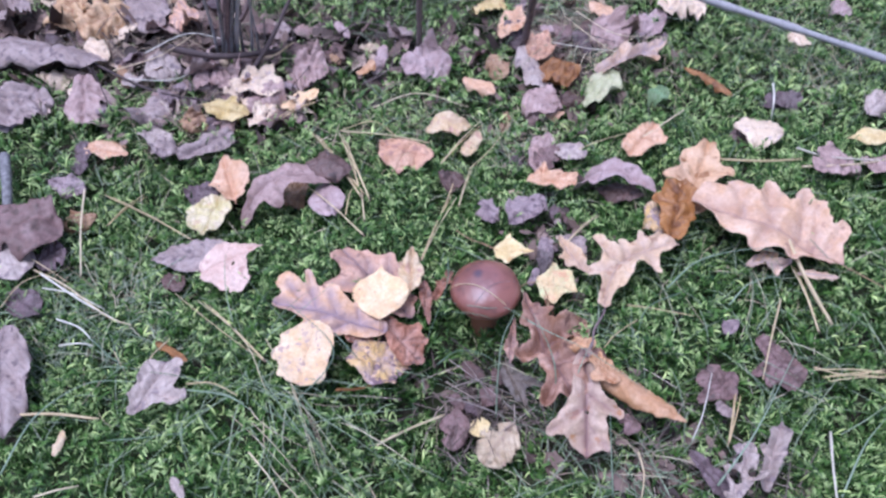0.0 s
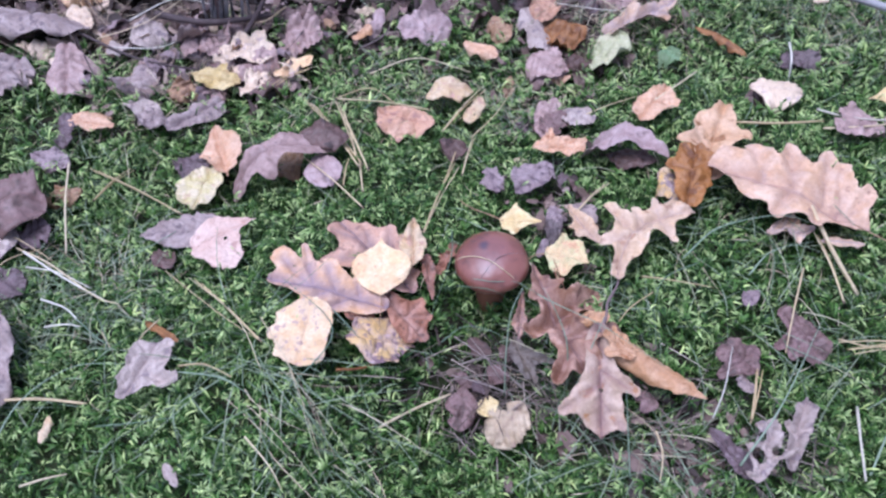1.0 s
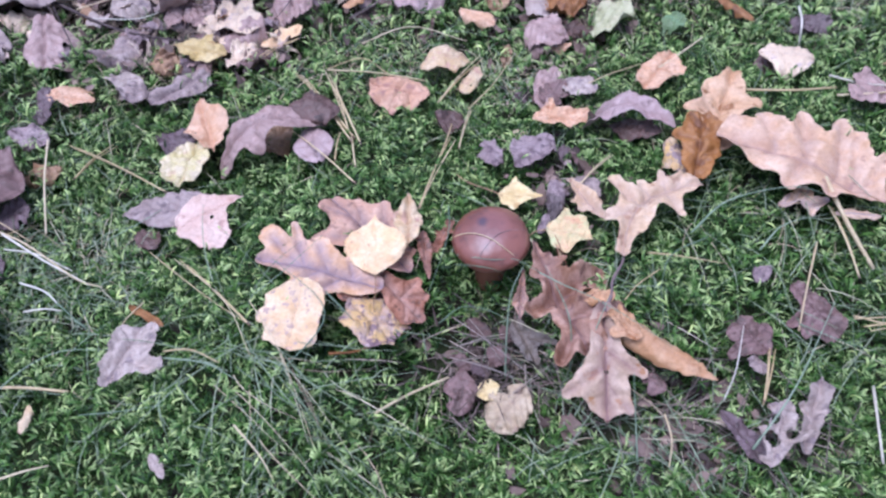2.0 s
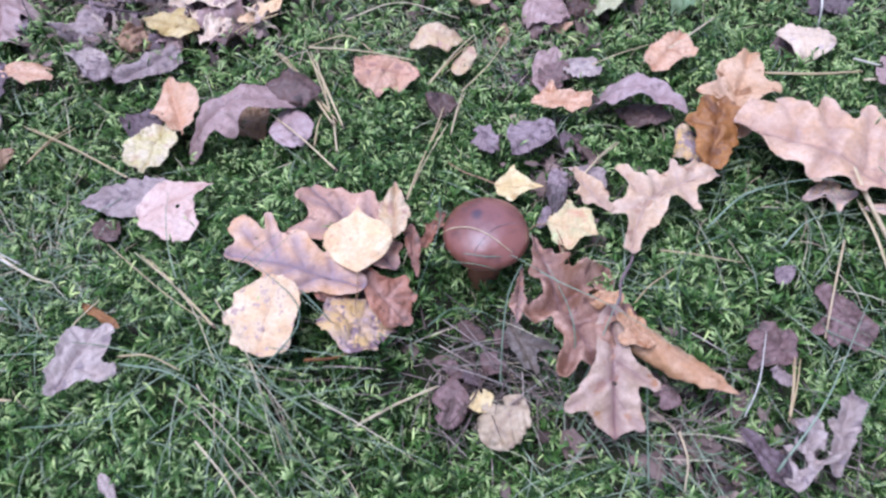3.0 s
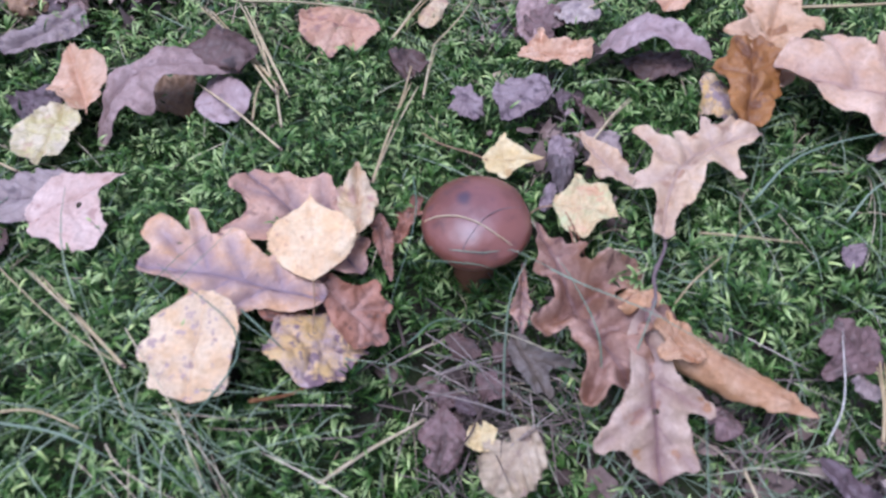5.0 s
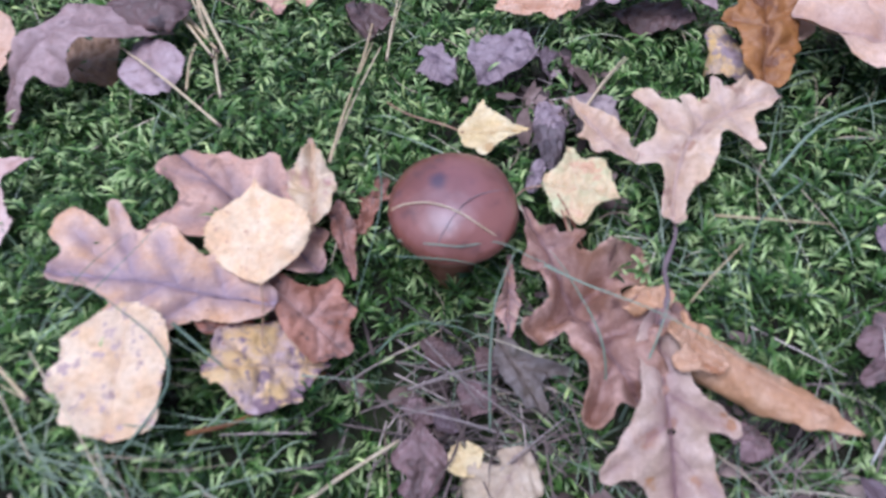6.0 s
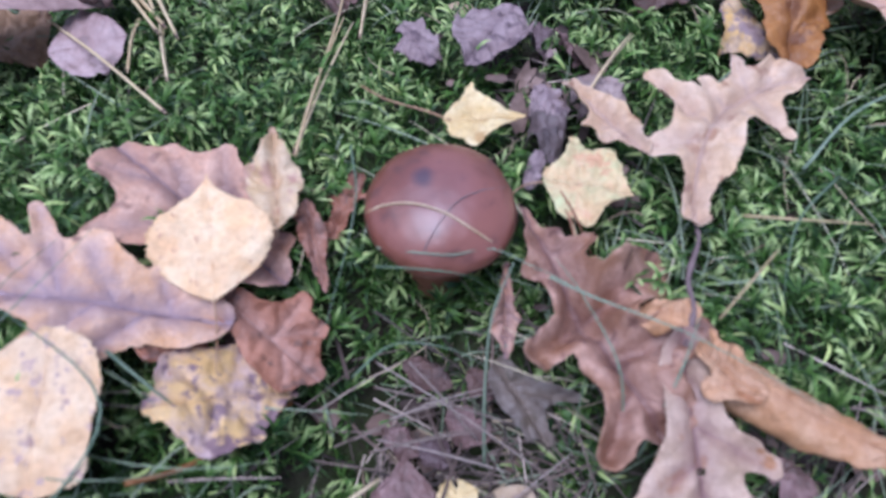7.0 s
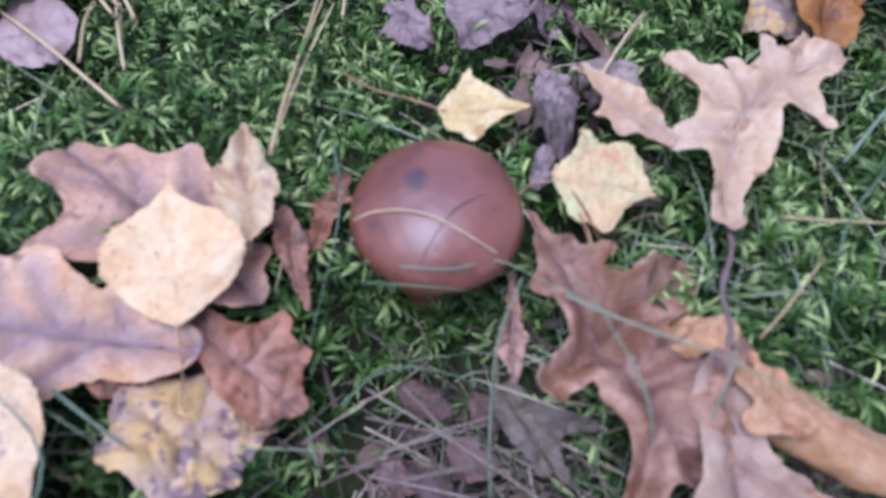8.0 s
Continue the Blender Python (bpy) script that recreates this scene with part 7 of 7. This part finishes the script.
            along, across = along + [w, w], across + [0.0, 1.0]
            bent = spread + hook * (w + 0.5 / parts)
            spots = spots + (axis[:, None] * np.cos(bent)[..., None] + radial * np.sin(bent)[..., None]) * (ln / parts)[..., None]
        else:
            rows.append(spots)
            along, across = along + [1.0], across + [0.5]
    verts = np.stack(rows, 2).reshape(-1, 2 * parts + 1, 3)
    shape = [(2 * q, 2 * q + 1, 2 * q + 3, 2 * q + 2) for q in range(parts - 1)] + [(2 * parts - 2, 2 * parts - 1, 2 * parts)]
    # side leaflets take the dark half of the map, as painted shade, those of the tip the pale half
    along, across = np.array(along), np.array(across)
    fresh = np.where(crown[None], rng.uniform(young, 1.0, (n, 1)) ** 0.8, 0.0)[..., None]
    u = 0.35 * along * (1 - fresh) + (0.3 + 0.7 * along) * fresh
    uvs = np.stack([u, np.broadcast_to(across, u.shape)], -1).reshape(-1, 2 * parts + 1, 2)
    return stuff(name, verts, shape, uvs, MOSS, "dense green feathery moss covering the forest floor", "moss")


TUFT = 6
MUSHROOM = (0.0320, 0.3559, 0.0274)
NEAR = (-0.34, 0.38, 0.17, 0.56)
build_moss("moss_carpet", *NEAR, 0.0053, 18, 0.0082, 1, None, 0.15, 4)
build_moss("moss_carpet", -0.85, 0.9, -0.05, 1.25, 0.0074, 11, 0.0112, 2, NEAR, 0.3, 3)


def ribbons(name, roots, ways, lengths, widths, bends, material, label, category, steps=5):
    """Thin curved blades in one mesh."""
    n = len(roots)
    s = np.linspace(0, 1, steps + 1)
    flat = unit(np.cross(ways, np.array([0.0, 0.0, 1.0])) + 1e-6)
    line = roots[:, None] + ways[:, None] * (lengths[:, None] * s[None])[..., None]
    line = line + bends[:, None] * (lengths[:, None] * s[None] ** 2)[..., None]
    w = widths[:, None] * (1 - 0.75 * s[None] ** 2)
    left, right = line - flat[:, None] * w[..., None], line + flat[:, None] * w[..., None]
    ridge = line + np.array([0, 0, 1.0]) * w[..., None] * 0.6
    verts = np.stack([left, ridge, right], 2).reshape(n, -1, 3)
    shape = [f for k in range(steps) for f in ((3 * k, 3 * k + 1, 3 * k + 4, 3 * k + 3), (3 * k + 1, 3 * k + 2, 3 * k + 5, 3 * k + 4))]
    uvs = [(t, v) for t in s for v in (0, 0.5, 1)]
    return stuff(name, verts, shape, uvs, material, label, category)


def build_grass(name, tufts, material, label, seed):
    """Tufts of fine grass: middle, how many blades, how far they spread, how long they are, and which way they lie."""
    rng = np.random.default_rng(seed)
    roots, ways, lengths, bends = [], [], [], []
    for (x, y), count, spread, long, *lie in tufts:
        drift, loose = (lie[0], 0.3) if lie else (rng.uniform(0, 6.28), 1.1)
        for _ in range(count):
            px, py = x + rng.normal(0, spread * 0.6), y + rng.normal(0, spread * 0.6)
            turn, rise = drift + rng.normal(0, loose), rng.uniform(0.15, 0.8)
            roots.append((px, py, float(surface(px, py)) - 0.006))
            ways.append((math.cos(turn) * math.cos(rise), math.sin(turn) * math.cos(rise), math.sin(rise)))
            lengths.append(long * rng.uniform(0.45, 1.1))
            bends.append((rng.normal(0, 0.25), rng.normal(0, 0.25), -math.sin(rise) * rng.uniform(0.75, 1.05)))
    count = len(roots)
    ribbons(name, np.array(roots), unit(np.array(ways)), np.array(lengths), rng.uniform(0.00025, 0.0005, count), np.array(bends), material, label, "grass")


def build_needle_litter():
    rng = np.random.default_rng(8)
    spots = [((0.028, 0.286), 200, 0.032, 0.022), ((0.14, 0.235), 60, 0.04, 0.02), ((0.17, 0.215), 50, 0.04, 0.018), ((-0.36, 0.77), 220, 0.16, 0.07), ((0.14, 0.75), 90, 0.06, 0.05), ((0.0, 0.5), 60, 0.3, 0.2), ((0.09, 0.42), 24, 0.02, 0.03)]
    roots, ways, lengths = [], [], []
    for (x, y), count, sx, sy in spots:
        for _ in range(count):
            px, py, turn = x + rng.normal(0, sx), y + rng.normal(0, sy), rng.normal(-0.35, 0.9)
            roots.append((px, py, float(surface(px, py)) - 0.011 + 0.011 * rng.random()))
            ways.append((math.cos(turn), math.sin(turn), rng.normal(0.05, 0.12)))
            lengths.append(rng.uniform(0.02, 0.05))
    count = len(roots)
    bends = np.stack([rng.normal(0, 0.06, count), rng.normal(0, 0.06, count), -0.05 * np.ones(count)], -1)
    ribbons("needle_litter", np.array(roots), unit(np.array(ways)), np.array(lengths), rng.uniform(0.0003, 0.0005, count), bends, NEEDLE_STUFF, "old grey-brown pine needles and dry grass in hollows", "needle litter", 3)


def build_twig_litter():
    """Fine dark twigs fallen over the litter."""
    rng = np.random.default_rng(12)
    spots = [((-0.36, 0.78), 150, 0.15, 0.06), ((-0.2, 0.71), 40, 0.06, 0.03), ((-0.06, 0.76), 40, 0.08, 0.04), ((0.15, 0.76), 50, 0.06, 0.05), ((0.03, 0.29), 14, 0.03, 0.02), ((0.0, 0.9), 60, 0.4, 0.06)]
    roots, ways, lengths = [], [], []
    for (x, y), count, sx, sy in spots:
        for _ in range(count):
            px, py, turn = x + rng.normal(0, sx), y + rng.normal(0, sy), rng.uniform(0, 6.28)
            roots.append((px, py, float(surface(px, py)) - 0.006 + 0.012 * rng.random()))
            ways.append((math.cos(turn), math.sin(turn), rng.normal(0.06, 0.16)))
            lengths.append(rng.uniform(0.025, 0.09))
    count = len(roots)
    bends = np.stack([rng.normal(0, 0.2, count), rng.normal(0, 0.2, count), -0.06 * np.ones(count)], -1)
    ribbons("twig_litter", np.array(roots), unit(np.array(ways)), np.array(lengths), rng.uniform(0.0004, 0.0009, count), bends, TWIG_STUFF, "fine dark twigs fallen over leaf litter", "twig litter", 4)


def build_leaf_litter():
    """Broken scraps of old leaves on the bare soil."""
    rng = np.random.default_rng(9)
    spots = [((-0.36, 0.78), 560, 0.15, 0.07), ((-0.1, 0.735), 40, 0.06, 0.03), ((0.15, 0.75), 130, 0.05, 0.05), ((0.14, 0.235), 14, 0.04, 0.02), ((0.17, 0.215), 40, 0.04, 0.018), ((0.09, 0.43), 26, 0.02, 0.03), ((0.0, 0.95), 200, 0.4, 0.08), ((0.11, 0.6), 40, 0.04, 0.05, 0.01), ((-0.23, 0.655), 120, 0.07, 0.03, 0.012), ((0.09, 0.42), 24, 0.02, 0.03, 0.009), ((0.12, 0.24), 20, 0.05, 0.025, 0.004), ((0.14, 0.205), 30, 0.02, 0.012), ((0.02, 0.29), 16, 0.03, 0.018)]
    pieces = []
    grid = [(u, v) for u in (-1, -0.4, 0.3, 1) for v in (-1, 0, 1)]
    for (x, y), count, sx, sy, *lift in spots:
        for _ in range(count):
            px, py, turn, size = x + rng.normal(0, sx), y + rng.normal(0, sy), rng.uniform(0, 6.28), rng.uniform(0.004, 0.015) * (0.6 if x == -0.1 else 0.38 if lift else 1.0 if y > 0.5 else 0.5)
            z = float(surface(px, py)) - 0.017 + (lift[0] if lift else 0.0) + 0.012 * rng.random()
            tilt, curl, arch = rng.normal(0, 0.6), rng.normal(0, 0.9), rng.normal(0, 0.5)
            piece = []
            for u, v in grid:
                a, c = u * size * 1.3 * rng.uniform(0.7, 1.1), v * size * 0.75 * (1 - 0.45 * u * u) * rng.uniform(0.7, 1.2)
                piece.append((px + a * math.cos(turn) - c * math.sin(turn), py + a * math.sin(turn) + c * math.cos(turn), z + tilt * a + size * (curl * v * v * 0.5 + arch * u * u * 0.5) + rng.normal(0, size * 0.1)))
            pieces.append(piece)
    shape = [(3 * i + j, 3 * i + j + 1, 3 * i + j + 4, 3 * i + j + 3) for i in range(3) for j in range(2)]
    stuff("leaf_litter", np.array(pieces), shape, [(0.5 + u / 2, 0.5 + v / 2) for u, v in grid], LITTER, "broken brown and mauve scraps of old leaves", "leaf litter")


GREEN_TUFTS = [
    ((-0.12, 0.27), 17, 0.04, 0.09), ((-0.1, 0.24), 23, 0.04, 0.06), ((-0.33, 0.4), 72, 0.05, 0.06), ((-0.26, 0.41), 58, 0.05, 0.06), ((-0.32, 0.3), 58, 0.05, 0.07), ((-0.32, 0.53), 58, 0.06, 0.06), ((0.29, 0.33), 44, 0.06, 0.06), ((0.25, 0.3), 38, 0.08, 0.08), ((0.2, 0.42), 35, 0.08, 0.07), ((0.32, 0.46), 35, 0.08, 0.08), ((0.18, 0.75), 87, 0.05, 0.08), ((0.13, 0.2), 22, 0.04, 0.06), ((0.09, 0.31), 35, 0.03, 0.05), ((-0.14, 0.3), 22, 0.03, 0.07), ((-0.31, 0.39), 58, 0.05, 0.08), ((-0.25, 0.36), 44, 0.04, 0.07),
    ((-0.33, 0.33), 44, 0.05, 0.08), ((0.075, 0.235), 22, 0.03, 0.07), ((0.115, 0.225), 20, 0.03, 0.07), ((0.43, 0.74), 87, 0.07, 0.1),
    ((0.44, 0.62), 35, 0.06, 0.08), ((0.15, 0.8), 72, 0.05, 0.09), ((-0.04, 0.645), 44, 0.06, 0.07), ((0.07, 0.57), 52, 0.04, 0.06),
    ((0.04, 0.31), 29, 0.03, 0.05), ((0.15, 0.29), 32, 0.04, 0.06), ((-0.09, 0.215), 26, 0.05, 0.07), ((0.25, 0.36), 20, 0.06, 0.07),
    ((-0.22, 0.235), 20, 0.05, 0.06), ((0.18, 0.215), 22, 0.04, 0.06), ((0.52, 0.85), 72, 0.09, 0.11), ((-0.05, 0.85), 58, 0.1, 0.09),
    ((0.0, 0.45), 58, 0.25, 0.05), ((0.0, 0.6), 87, 0.3, 0.06),
    ((-0.125, 0.28), 22, 0.022, 0.1, -0.9), ((0.34, 0.7), 50, 0.06, 0.07), ((0.46, 0.68), 50, 0.06, 0.08), ((0.085, 0.285), 14, 0.025, 0.075), ((0.13, 0.27), 12, 0.025, 0.075), ((-0.06, 0.3), 8, 0.03, 0.07), ((-0.2, 0.33), 30, 0.06, 0.06), ((0.1, 0.52), 24, 0.06, 0.05), ((0.24, 0.5), 20, 0.08, 0.06), ((-0.1, 0.5), 24, 0.08, 0.05),
]
DRY_TUFTS = [
    ((0.18, 0.76), 188, 0.05, 0.08), ((-0.36, 0.76), 218, 0.13, 0.07), ((-0.2, 0.7), 87, 0.05, 0.06), ((-0.05, 0.63), 72, 0.06, 0.05), ((0.1, 0.6), 87, 0.05, 0.05), ((0.4, 0.66), 58, 0.08, 0.06),
    ((0.03, 0.29), 20, 0.03, 0.045), ((0.12, 0.23), 14, 0.04, 0.05), ((-0.28, 0.4), 58, 0.06, 0.05), ((-0.12, 0.26), 13, 0.04, 0.07, -1.0), ((-0.3, 0.6), 72, 0.08, 0.05), ((0.25, 0.4), 35, 0.1, 0.04), ((0.22, 0.72), 70, 0.06, 0.07), ((0.42, 0.72), 60, 0.08, 0.07), ((-0.1, 0.6), 50, 0.07, 0.05), ((0.0, 0.5), 58, 0.25, 0.04),
]
build_grass("grass", GREEN_TUFTS, GRASS_STUFF, "fine thin grass blades growing through moss", 5)
build_grass("dry_grass", DRY_TUFTS, DRY_GRASS, "fine dry grass blades tangled over moss and litter", 6)
build_needle_litter()
build_leaf_litter()
build_twig_litter()
